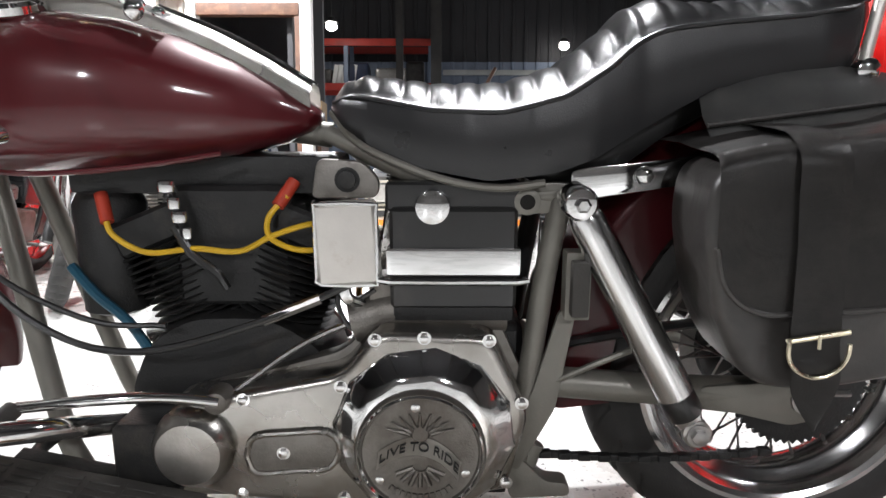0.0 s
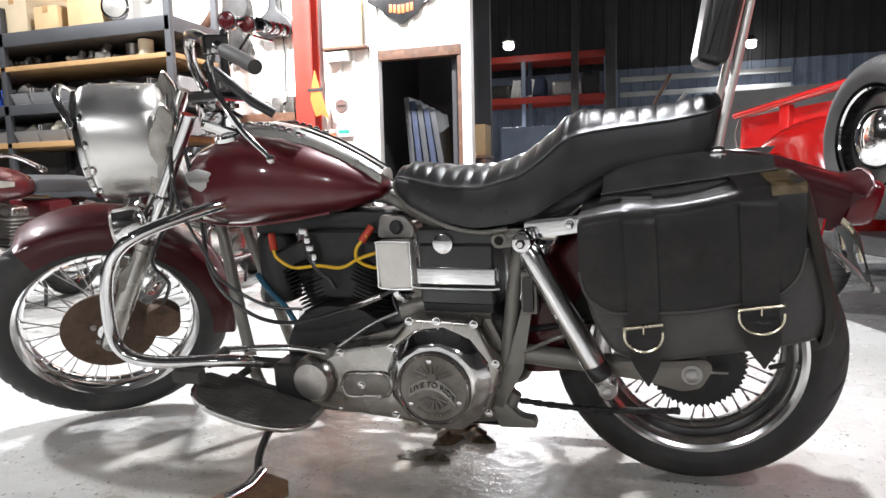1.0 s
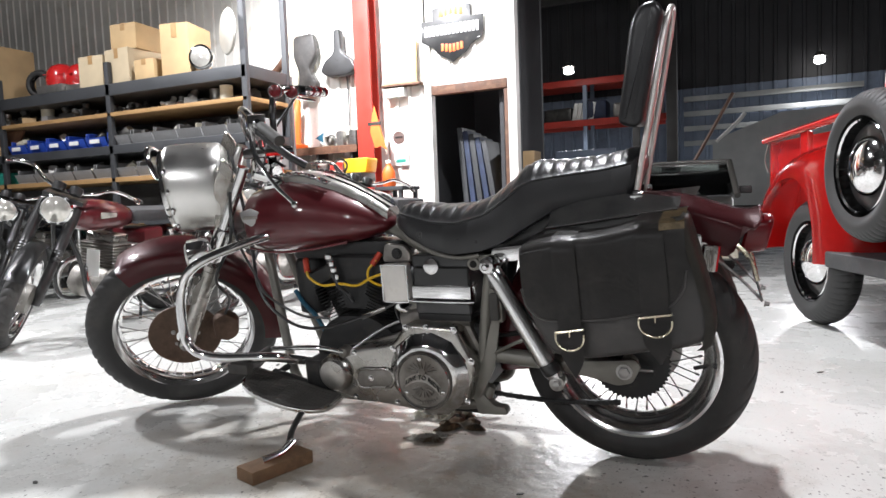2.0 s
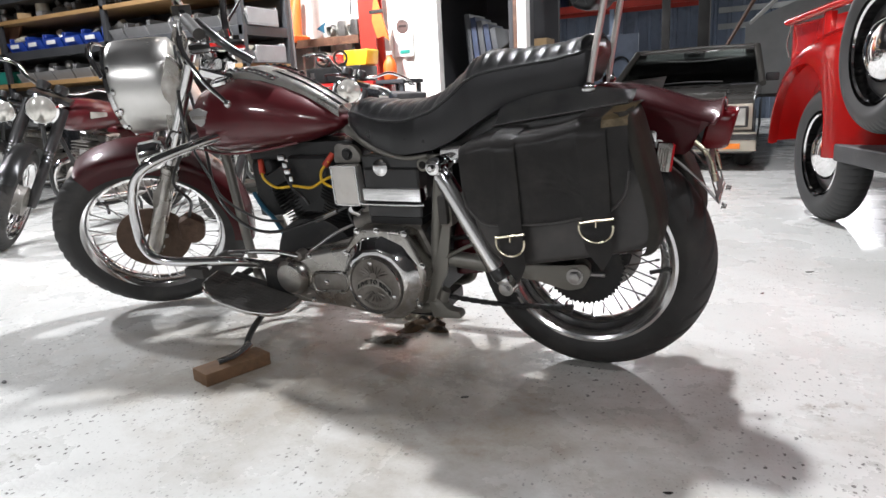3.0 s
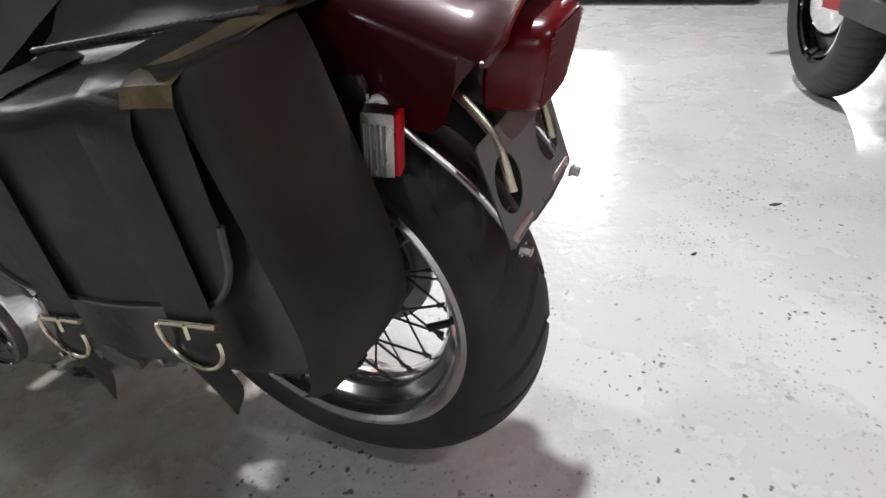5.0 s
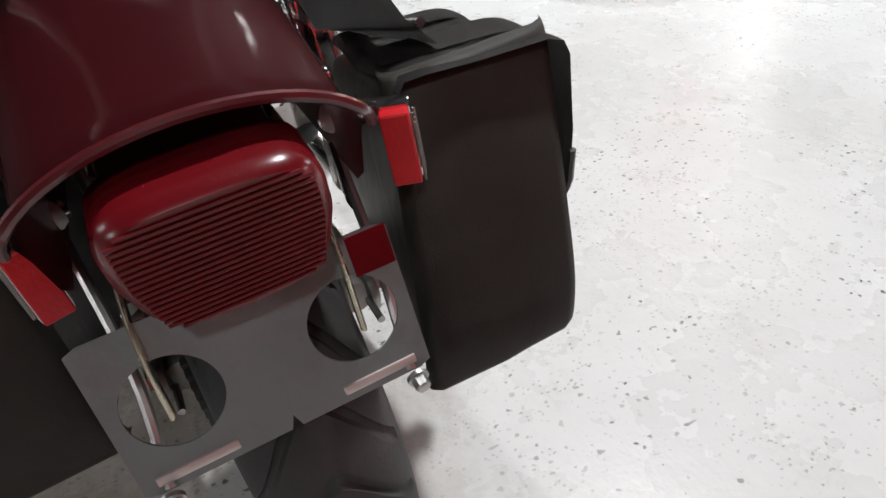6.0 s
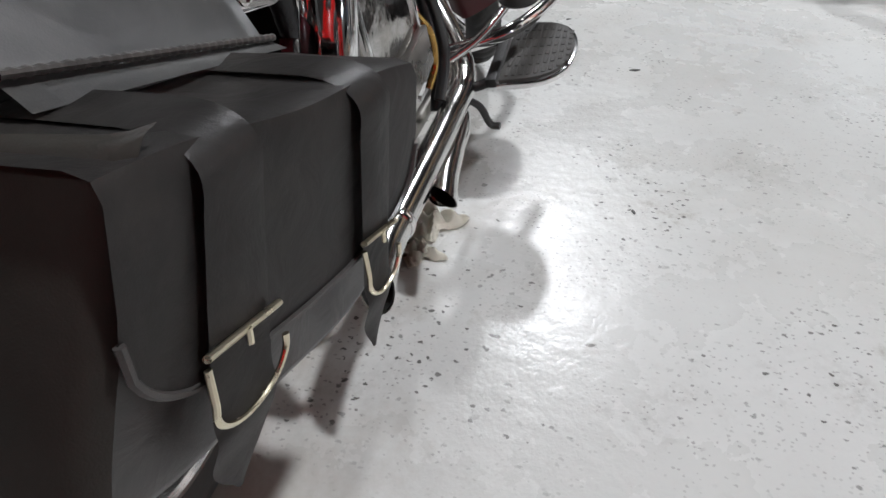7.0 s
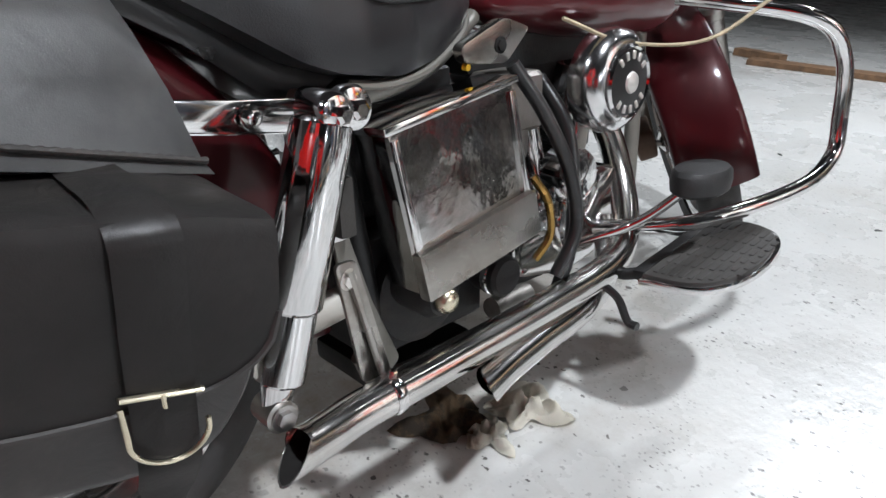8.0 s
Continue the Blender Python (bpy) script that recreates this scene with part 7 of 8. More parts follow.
for i in range(6):
    x = -0.42 + i * 0.172
    part("grille_bar", box(x - 0.008, x + 0.008, -0.050, -0.034, 0.37, 0.53, 0.003), M_GOLD, small)
for z in (0.37, 0.45, 0.528):
    part("grille_bar", box(-0.43, 0.45, -0.048, -0.034, z - 0.007, z + 0.007, 0.003), M_GOLD, small)
part("grille_badge", box(0.30, 0.38, -0.056, -0.046, 0.475, 0.500, 0.003), M_GREYTUBE, small)
for x in (-0.585, 0.585):
    hl = part("headlamp", box(x - 0.115, x + 0.115, -0.048, -0.028, 0.365, 0.535, 0.010), M_BLACK, small, "square headlamp")
    part("lamp_glass", box(x - 0.095, x + 0.095, -0.060, -0.046, 0.38, 0.52, 0.012, segs=3), M_LAMPGLASS, hl)
part("bumper", box(-0.78, 0.77, -0.10, 0.02, 0.175, 0.325, 0.016, segs=3), M_GOLD, small, "gold grey front bumper")
part("bumper_strip", box(-0.78, 0.77, -0.108, -0.09, 0.265, 0.315, 0.006), M_BLACK, small)
for x in (-0.56, 0.56):
    part("amber_marker", box(x - 0.09, x + 0.09, -0.112, -0.09, 0.195, 0.240, 0.004), M_AMBER, small, "amber marker lamp")
part("bumper_slot", box(-0.40, 0.40, -0.110, -0.09, 0.195, 0.240, 0.004), M_BLACK, small)
for x in (-0.66, 0.66):
    for y in (0.45, 3.3):
        wh = part("wheel", lathe([(0.03, -0.02), (0.15, -0.03), (0.165, -0.07), (0.16, -0.075), (0.145, -0.04), (0.03, -0.03)], pose(x, y, 0.27, 0, 90 if x > 0 else -90, 0) @ Matrix.Diagonal((1, 1, -1, 1)), 32), M_STEEL, small)
        tb = tyre(0.27, 0.09, 0.165, 0, segs=48)
        tb.transform(pose(x, y, 0.27, 0, 0, 90))
        part("tyre", tb, M_OLDTYRE, wh)
for s in (-0.78, 0.86):
    part("door_mirror", box(s - 0.06, s + 0.06, 1.40, 1.46, 0.72, 0.80, 0.015, segs=3), M_BLACK, small)
part("bed_topper", box(-0.55, 0.62, 3.0, 3.05, 0.74, 1.02, 0.01), M_WHITE, small, "white panel standing in the bed")


# ---- shelves, bins and boxes ----
def prop(name, bm, mat, label, category, group="", sharp=38, m=None):
    ob = part(name, bm, mat, None, sharp=sharp)
    if m is not None:
        ob.matrix_basis = m
    tagged(ob, label, category, group=group)
    return ob


rng = random.Random(7)
M_SHELFGREY = material("grey_shelf_steel", (0.052, 0.054, 0.058), 0.5, 0.2, 0, 0.15, 4, 120, 0.02, stain=(0.05, 0.05, 0.05), stain_at=(0.55, 0.8), stain_scale=4)
M_BOARD = material("yellow_shelf_board", (0.34, 0.20, 0.08), 0.65, 0, 0, 0.2, 6, 90, 0.03, stain=(0.20, 0.11, 0.05), stain_at=(0.5, 0.8), stain_scale=6)
M_BINBLUE = material("blue_bin_plastic", (0.02, 0.07, 0.42), 0.4, 0, 0, 0.1, 8, 200, 0.01)
M_BINGREY = material("grey_bin_plastic", (0.24, 0.24, 0.24), 0.5, 0, 0, 0.15, 8, 200, 0.01)
M_CARD = material("brown_cardboard", (0.42, 0.29, 0.15), 0.8, 0, 0, 0.12, 5, 120, 0.03, random_shift=0.2)
M_PALECARD = material("pale_cardboard", (0.52, 0.42, 0.28), 0.8, 0, 0, 0.10, 5, 120, 0.03, random_shift=0.15)
M_HELMET = material("red_shell_paint", (0.50, 0.02, 0.02), 0.2, 0, 0.9, 0.06, 5, 200, 0.0)
M_ORANGE = material("orange_plastic", (0.80, 0.14, 0.02), 0.45, 0, 0, 0.08, 6, 200, 0.01)
M_TEAL = material("teal_plastic", (0.02, 0.22, 0.17), 0.45, 0, 0, 0.1, 6, 200, 0.01)
M_TOOLRED = material("red_tool_chest_paint", (0.50, 0.02, 0.018), 0.3, 0, 0.5, 0.08, 4, 200, 0.01)
M_CREAM = material("cream_plastic", (0.62, 0.58, 0.46), 0.5, 0, 0, 0.08, 6, 200, 0.01)
M_TIN = material("dull_tin", (0.40, 0.39, 0.37), 0.35, 0.9, 0, 0.2, 12, 200, 0.03, random_shift=0.4, stain=(0.15, 0.13, 0.11), stain_at=(0.5, 0.8), stain_scale=12)
M_DARKPART = material("dark_metal_part", (0.06, 0.058, 0.055), 0.45, 0.6, 0, 0.3, 12, 200, 0.03, random_shift=0.5)
M_FLAG = material("orange_cloth", (0.85, 0.16, 0.03), 0.8, 0, 0, 0.1, 10, 300, 0.04)

since = set(scene.objects)
RX0, RX1, RY0, RY1 = -7.87, -3.15, 2.42, 2.98
rack = thing("shelf_rack", pose(0, 0, 0))
tagged(rack, "long grey steel shelf rack with wooden boards full of motorcycle parts", "shelf rack")
for x in (-7.83, -6.14, -4.67, -3.17):
    for y in (RY0 + 0.02, RY1 - 0.02):
        part("upright", box(x - 0.025, x + 0.025, y - 0.02, y + 0.02, 0, 2.02 if x < -3.3 else 2.6, 0.004), M_SHELFGREY, rack)
LEVELS = ((1.83, 0.10, M_SHELFGREY), (1.585, 0.035, M_BOARD), (1.30, 0.075, M_SHELFGREY), (1.02, 0.04, M_BOARD), (0.66, 0.06, M_SHELFGREY), (0.22, 0.06, M_SHELFGREY))
for z, th, mat in LEVELS:
    part("shelf_board", box(RX0, RX1, RY0, RY1, z - th, z, 0.004), mat, rack)
setting("rack_back_panel", box(RX0, RX1, RY1 + 0.01, RY1 + 0.04, 0.05, 1.82, 0), M_GREYWALL, "dark panel behind the shelf rack", "panel")


def bin_mesh(name, mat):
    bm = box(-0.125, 0.125, 0.0, 0.36, 0, 0.012, 0.003, segs=1)
    box(-0.125, -0.115, 0.0, 0.36, 0.012, 0.13, 0.003, bm, segs=1)
    box(0.115, 0.125, 0.0, 0.36, 0.012, 0.13, 0.003, bm, segs=1)
    box(-0.115, 0.115, 0.35, 0.36, 0.012, 0.15, 0.003, bm, segs=1)
    front = bmesh.new()
    loft(front, [[Vector((-0.125, 0.0, 0.012)), Vector((0.125, 0.0, 0.012)), Vector((0.125, 0.01, 0.012)), Vector((-0.125, 0.01, 0.012))],
                 [Vector((-0.125, -0.035, 0.085)), Vector((0.125, -0.035, 0.085)), Vector((0.125, -0.025, 0.085)), Vector((-0.125, -0.025, 0.085))]])
    merge(bm, front)
    return bm


def bin_row(x0, x1, z, mat, label, blue):
    step = 0.268
    x = x0
    first = None
    while x < x1:
        b = thing("parts_bin", pose(x + 0.13, RY0 + 0.05, z, 0, 0, rng.uniform(-3, 3)))
        tagged(b, label, "bin", group="bins on the shelf rack")
        part("tray", bin_mesh("bin", mat), mat, b)
        if blue:
            part("paper_label", box(-0.07, 0.05, -0.034, -0.026, 0.035, 0.070, 0.001, m=pose(0, 0, 0, 0, 0, 0)), M_WHITE, b)
        for k in range(rng.randint(2, 4)):
            q = pose(rng.uniform(-0.07, 0.07), rng.uniform(0.06, 0.22), 0.085 + rng.uniform(0, 0.05), rng.uniform(0, 360), rng.uniform(0, 90), rng.uniform(0, 90))
            r = rng.uniform(0.022, 0.045)
            if rng.random() < 0.5:
                pm = lathe([(r * 0.4, -r), (r, -r * 0.6), (r, r * 0.5), (r * 0.6, r), (r * 0.6, r * 1.6)], q, 12)
            else:
                pm = box(-r, r, -r * 0.8, r * 0.8, -r * 1.2, r * 1.2, r * 0.25, m=q)
            part("loose_part", pm, rng.choice((M_TIN, M_DARKPART, M_TIN, M_CREAM)), b)
        x += step


bin_row(-6.09, -4.77, 1.30, M_BINBLUE, "blue plastic bin filled with metal parts", True)
bin_row(-4.73, -3.27, 1.30, M_BINGREY, "grey plastic bin filled with metal parts", False)
bin_row(-6.02, -3.27, 1.02, M_BINGREY, "grey plastic bin filled with metal parts", False)

# odd parts on the middle and lower shelves
KINDS = ("engine_part", "carburettor", "metal_can", "gear_wheel", "parts_box")


def odd_part(x, y, z):
    k = rng.choice(KINDS)
    m = pose(x, y, z, 0, 0, rng.uniform(0, 360))
    s = rng.uniform(0.045, 0.085)
    if k == "metal_can":
        bm = lathe([(s * 0.7, 0), (s * 0.72, s * 0.05), (s * 0.7, s * 0.1), (s * 0.7, s * 1.7), (s * 0.72, s * 1.75), (s * 0.6, s * 1.8)], None, 20)
        mat, lab, cat = rng.choice((M_TIN, M_CREAM, M_TEAL, M_REDSTEEL)), "small round can on a shelf", "can"
    elif k == "gear_wheel":
        out = []
        for i in range(36):
            a = 2 * math.pi * i / 36
            r = s * (1.15 if i % 2 else 1.0)
            out.append((r * math.cos(a), s * 1.15 + r * math.sin(a)))
        bm = slab(out, -0.012, 0.012, 0.001)
        lathe([(s * 0.35, -0.02), (s * 0.35, 0.02)], Matrix.Translation((0, 0, s * 1.15)) @ TURN_Y, 14, bm)
        mat, lab, cat = rng.choice((M_TIN, M_DARKPART)), "toothed metal gear wheel on a shelf", "gear"
    elif k == "parts_box":
        bm = box(-s * 1.2, s * 1.2, -s, s, 0, s * 1.3, 0.003)
        mat, lab, cat = rng.choice((M_CARD, M_PALECARD, M_BINGREY)), "small cardboard box of parts on a shelf", "box"
    else:
        bm = box(-s, s, -s * 0.7, s * 0.7, 0, s * 1.0, s * 0.2)
        lathe([(s * 0.5, 0), (s * 0.55, s * 0.3), (s * 0.4, s * 0.5), (s * 0.45, s * 1.0)], pose(s * 0.2, 0, s * 0.85, rng.uniform(-20, 20), rng.uniform(-30, 30), 0), 14, bm)
        lathe([(s * 0.3, 0), (s * 0.34, s * 0.7), (s * 0.2, s * 0.9)], pose(-s * 0.8, 0, s * 0.5, 0, -70, 0), 12, bm)
        mat, lab, cat = rng.choice((M_TIN, M_DARKPART, M_CAST)), "used metal engine part on a shelf", "engine part"
    prop(k, bm, mat, lab, cat, group="parts on the shelf rack", m=m)


for z, n in ((1.585, 40), (0.66, 18), (0.22, 12)):
    for i in range(n):
        odd_part(RX0 + 0.25 + (RX1 - RX0 - 0.4) * (i + rng.uniform(0.2, 0.8)) / n, rng.uniform(RY0 + 0.10, RY1 - 0.2), z)
for x in (-7.17, -6.87, -6.52, -6.32):
    odd_part(x, RY0 + 0.14, 1.30)
    odd_part(x + 0.05, RY0 + 0.16, 1.02)
prop("green_tub", box(-0.12, 0.12, -0.1, 0.1, 0, 0.12, 0.015, segs=3), M_TEAL, "green plastic tub on the shelf rack", "tub", m=pose(-6.27, 2.55, 1.02))
prop("wooden_plaque", box(-0.16, 0.16, -0.01, 0.01, 0, 0.34, 0.006), M_BROWN, "brown panel leaning on a shelf upright", "panel", m=pose(-6.25, 2.50, 1.305, -12, 18, 0))


def carton(x, y, z, w, d, h, mat, turn=0):
    b = thing("cardboard_box", pose(x, y, z, 0, 0, turn))
    tagged(b, "closed brown cardboard box on the top shelf", "box", group="cartons on the shelf rack")
    part("carton", box(-w / 2, w / 2, -d / 2, d / 2, 0, h, 0.006), mat, b)
    part("tape", box(-0.025, 0.025, -d / 2 - 0.002, d / 2 + 0.002, h * 0.72, h + 0.002, 0.001), M_BOARD, b)


carton(-6.30, 2.62, 1.83, 0.36, 0.36, 0.52, M_CARD)
carton(-4.89, 2.62, 1.83, 0.28, 0.36, 0.27, M_PALECARD, 4)
carton(-4.57, 2.64, 1.83, 0.30, 0.36, 0.30, M_PALECARD, -3)
carton(-4.55, 2.66, 2.13, 0.28, 0.30, 0.22, M_CARD, 5)
carton(-4.25, 2.60, 1.83, 0.22, 0.30, 0.17, M_CARD)
carton(-3.93, 2.62, 1.83, 0.26, 0.34, 0.42, M_CARD, 12)
carton(-6.87, 2.65, 1.83, 0.4, 0.4, 0.35, M_PALECARD)


def helmet(x, y, z, r, mat, turn):
    h = thing("helmet", pose(x, y, z, 0, 0, turn))
    tagged(h, "shiny red open-face helmet on the top shelf", "helmet", group="helmets on the rack")
    part("shell", lathe([(r * 0.88, 0), (r, r * 0.25), (r * 1.02, r * 0.6), (r * 0.95, r), (r * 0.75, r * 1.35), (r * 0.4, r * 1.58), (0.002, r * 1.64)], Matrix.Diagonal((1, 1.15, 1, 1)), 30), mat, h)
    part("rim_trim", lathe([(r * 0.90, -0.006), (r * 0.93, 0), (r * 0.90, 0.008)], Matrix.Diagonal((1, 1.15, 1, 1)), 30, cap=False), M_BLACK, h)
    part("visor_peak", slab([(-r * 0.7, 0), (r * 0.7, 0), (r * 0.5, r * 0.35), (-r * 0.5, r * 0.35)], -0.004, 0.004, 0.001, m=pose(0, -r * 1.1, r * 0.75, -70, 0, 0)), mat, h)


helmet(-5.47, 2.62, 1.90, 0.14, M_HELMET, 20)
helmet(-5.29, 2.70, 1.90, 0.14, M_HELMET, -20)
helmet(-6.65, 2.62, 1.83, 0.15, M_HELMET, 0)
prop("cylinder_head", box(-0.17, 0.17, -0.10, 0.10, 0, 0.07, 0.012), M_TIN, "bare alloy cylinder head on the top shelf", "engine part", m=pose(-5.41, 2.52, 1.83))
prop("rubber_ring", tyre(0.14, 0.045, 0.085, 18, segs=72), M_RUBBER, "small black tyre leaning on the top shelf", "small tyre", m=pose(-5.77, 2.60, 1.965, 0, 0, 20))
prop("clear_screen", slab(rounded([(-0.17, 0), (-0.15, 0.24), (0, 0.30), (0.15, 0.24), (0.17, 0)], 0.05), -0.006, 0.006, 0.002), M_GREYTUBE, "grey plastic windscreen on the top shelf", "windscreen", m=pose(-5.12, 2.72, 1.83, -15, 0, 0))
prop("alloy_bar", box(-0.1, 0.1, -0.05, 0.05, 0, 0.05, 0.006), M_TIN, "bare alloy part on the top shelf", "engine part", m=pose(-5.13, 2.50, 1.83))
hl = thing("spare_headlamp", pose(-3.69, 2.55, 1.96, 0, 0, 20))
tagged(hl, "chrome spare headlamp standing on the top shelf", "headlamp")
part("shell", lathe([(0.02, -0.10), (0.07, -0.08), (0.095, -0.02), (0.10, 0.03), (0.10, 0.045), (0.088, 0.05)], TURN_Y, 28), M_CHROME, hl)
part("lens", lathe([(0.088, 0.048), (0.06, 0.062), (0.001, 0.068)], TURN_Y, 28), M_LAMPGLASS, hl)
prop("round_disc", lathe([(0.17, -0.01), (0.18, 0), (0.17, 0.012), (0.05, 0.03), (0.001, 0.032)], TURN_Y, 36), M_GREYTUBE, "round grey metal dish hung at the end of the rack", "dish", m=pose(-3.32, 2.44, 2.10, 0, 0, -30))

lay(Matrix.Translation((-0.045, -0.09, 0)) @ Matrix.Scale(1.11, 4), since)


# ---- other motorcycles ----
M_GREEN_BLACK = material("black_tank_paint", (0.015, 0.016, 0.018), 0.22, 0, 0.9, 0.1, 5, 300, 0.0)
M_SEATGREY = material("dark_grey_seat", (0.05, 0.05, 0.052), 0.55, 0, 0, 0.2, 7, 300, 0.03)


def classic_bike(m, paint, label, steer_angle, tank_label):
    """A parallel twin roadster; x to its front, z up."""
    b = thing("classic_motorcycle", m)
    tagged(b, label, "motorcycle", group="parked motorcycles")
    wheels = []
    S = Matrix.Translation((0.62, 0, 0.72)) @ Matrix.Rotation(radians(steer_angle), 4, Vector((-0.46, 0, 0.888))) @ Matrix.Translation((-0.62, 0, -0.72))
    for name, mm, w in (("front_wheel", S @ Matrix.Translation((0.92, 0, 0.325)), 0.050), ("rear_wheel", Matrix.Translation((-0.50, 0, 0.325)), 0.056)):
        wh = part(name, lathe([(0.02, -0.08), (0.09, -0.06), (0.09, 0.05), (0.02, 0.08)], TURN_Y, 28), M_CAST, b)
        wh.matrix_basis = mm
        part("tyre", tyre(0.325, w, 0.232, 40, segs=160, slant=0.8, depth=0.006), M_RUBBER, wh)
        part("rim", rim(0.245, 0.036), M_CHROME, wh)
        spokes(wh, 0.214, 0.07, 0.04, 28, M_STEEL)
    up = Vector((-0.46, 0, 0.888))
    for side in (-1, 1):
        low = Vector((0.92, side * 0.095, 0.325))
        fs = lathe([(0.022, -0.03), (0.030, 0), (0.030, 0.25), (0.027, 0.26)], along(low, low + up), 18)
        fs.transform(S)
        part("fork_slider", fs, M_BLACK, b)
        gb = lathe([(0.030, 0.26), (0.034, 0.27), (0.030, 0.28), (0.034, 0.29), (0.030, 0.30), (0.034, 0.31), (0.030, 0.32), (0.034, 0.33), (0.030, 0.34), (0.034, 0.40), (0.032, 0.62)], along(low, low + up), 18)
        gb.transform(S)
        part("fork_gaiter", gb, M_BLACK, b)
        part("frame_tube", tube([(0.60, side * 0.03, 0.80), (0.50, side * 0.10, 0.50), (0.40, side * 0.13, 0.22), (0.0, side * 0.13, 0.20), (-0.25, side * 0.13, 0.30), (-0.35, side * 0.13, 0.66)], 0.014, 10), M_BLACK, b)
        part("shock_absorber", rod((-0.46, side * 0.13, 0.36), (-0.36, side * 0.13, 0.68), 0.028, 14), M_CHROME, b)
        part("exhaust_pipe", tube([(0.32, side * 0.07, 0.50), (0.44, side * 0.10, 0.44), (0.42, side * 0.14, 0.27), (0.20, side * 0.16, 0.24), (-0.20, side * 0.17, 0.25)], 0.020, 12), M_CHROME, b)
        part("silencer", tube([(-0.20, side * 0.17, 0.25), (-0.28, side * 0.175, 0.26), (-0.62, side * 0.18, 0.30), (-0.72, side * 0.18, 0.31)], lambda t: 0.022 + 0.022 * math.sin(math.pi * min(1, t * 1.1)), 14), M_CHROME, b)
    fm = bmesh.new()
    rows = []
    for i in range(15):
        a = radians(150 - i * 8.5)
        rows.append([Vector((0.92, 0, 0.325)) + Vector((math.cos(a), 0, math.sin(a))) * (0.352 - 0.018 * abs(u)) + Vector((0, 0.052 * u, 0)) for u in (-1, -0.6, 0, 0.6, 1)])
    loft(fm, rows, cap=False, closed=False)
    bmesh.ops.solidify(fm, geom=list(fm.faces), thickness=0.003)
    fm.transform(S)
    part("front_mudguard", fm, M_BLACK, b, sharp=60)
    fm = bmesh.new()
    rows = []
    for i in range(19):
        a = radians(190 - i * 9.5)
        rows.append([Vector((-0.50, 0, 0.325)) + Vector((math.cos(a), 0, math.sin(a))) * (0.37 - 0.02 * abs(u)) + Vector((0, 0.075 * u, 0)) for u in (-1, -0.6, 0, 0.6, 1)])
    loft(fm, rows, cap=False, closed=False)
    bmesh.ops.solidify(fm, geom=list(fm.faces), thickness=0.003)
    part("rear_mudguard", fm, paint, b, sharp=60)
    rings = []
    for x, low, top, w in ((0.52, 0.76, 0.80, 0.03), (0.50, 0.72, 0.85, 0.08), (0.42, 0.69, 0.89, 0.125), (0.28, 0.68, 0.90, 0.14), (0.12, 0.69, 0.88, 0.125), (0.00, 0.71, 0.84, 0.09), (-0.04, 0.73, 0.79, 0.04)):
        mid = (low + top) / 2
        rings.append([Vector((x, w * abs(math.cos(a)) ** 0.75 * (1 if math.cos(a) > 0 else -1), mid + (top - low) / 2 * abs(math.sin(a)) ** 0.8 * (1 if math.sin(a) > 0 else -1))) for a in (2 * math.pi * k / 28 for k in range(28))])
    bm = loft(bmesh.new(), rings)
    t = part("fuel_tank", bm, paint, b, tank_label, sharp=70)
    for side in (-1, 1):
        part("tank_badge", slab(rounded([(-0.07, -0.014), (0.07, -0.022), (0.07, 0.020), (-0.07, 0.014)], 0.008), -0.004, 0.004, 0.001, m=Matrix.Translation((0.30, side * 0.137, 0.80))), M_GREYTUBE, t)
    part("seat", box(-0.60, 0.02, -0.12, 0.12, 0.74, 0.83, 0.035, segs=4), M_SEATGREY, b, "dark padded dual seat")
    part("crankcase", slab(rounded([(-0.20, 0.24), (-0.22, 0.44), (0.05, 0.46), (0.30, 0.42), (0.36, 0.30), (0.28, 0.20), (-0.05, 0.19)], 0.05), -0.15, 0.15, 0.02, segs=3), M_CAST, b, "alloy engine cases")
    part("timing_cover", lathe([(0.085, 0.15), (0.08, 0.17), (0.05, 0.18)], Matrix.Translation((0.18, 0, 0.32)) @ TURN_Y, 24), M_POLISHED, b)
    part("primary_case", lathe([(0.095, 0.15), (0.09, 0.17), (0.05, 0.18)], Matrix.Translation((0.12, 0, 0.32)) @ pose(0, 0, 0, -90, 0, 0), 24), M_POLISHED, b)
    part("cylinder_block", box(0.06, 0.24, -0.13, 0.13, 0.42, 0.60, 0.01), M_CAST, b)
    for i in range(8):
        z = 0.44 + i * 0.021
        part("fin", box(0.035, 0.265, -0.15, 0.15, z, z + 0.006, 0.002, segs=1), M_CAST, b)
    part("rocker_cover", box(0.08, 0.22, -0.12, 0.12, 0.60, 0.66, 0.02, segs=3), M_POLISHED, b)
    part("carburettor", box(-0.06, 0.04, -0.12, 0.12, 0.50, 0.58, 0.02, segs=3), M_TIN, b)
    part("side_panel", slab(rounded([(-0.30, 0.46), (-0.26, 0.70), (-0.06, 0.68), (-0.08, 0.48)], 0.03), -0.14, 0.14, 0.012), paint, b)
    lamp = lathe([(0.02, -0.13), (0.06, -0.10), (0.085, -0.03), (0.09, 0.02), (0.095, 0.035), (0.085, 0.045)], S @ Matrix.Translation((0.70, 0, 0.86)) @ pose(0, 0, 0, 0, 90, 0), 30)
    hd = part("headlamp", lamp, M_CHROME, b, "round chrome headlamp")
    part("headlamp_lens", lathe([(0.085, 0.043), (0.055, 0.060), (0.001, 0.066)], S @ Matrix.Translation((0.70, 0, 0.86)) @ pose(0, 0, 0, 0, 90, 0), 30), M_LAMPGLASS, hd)
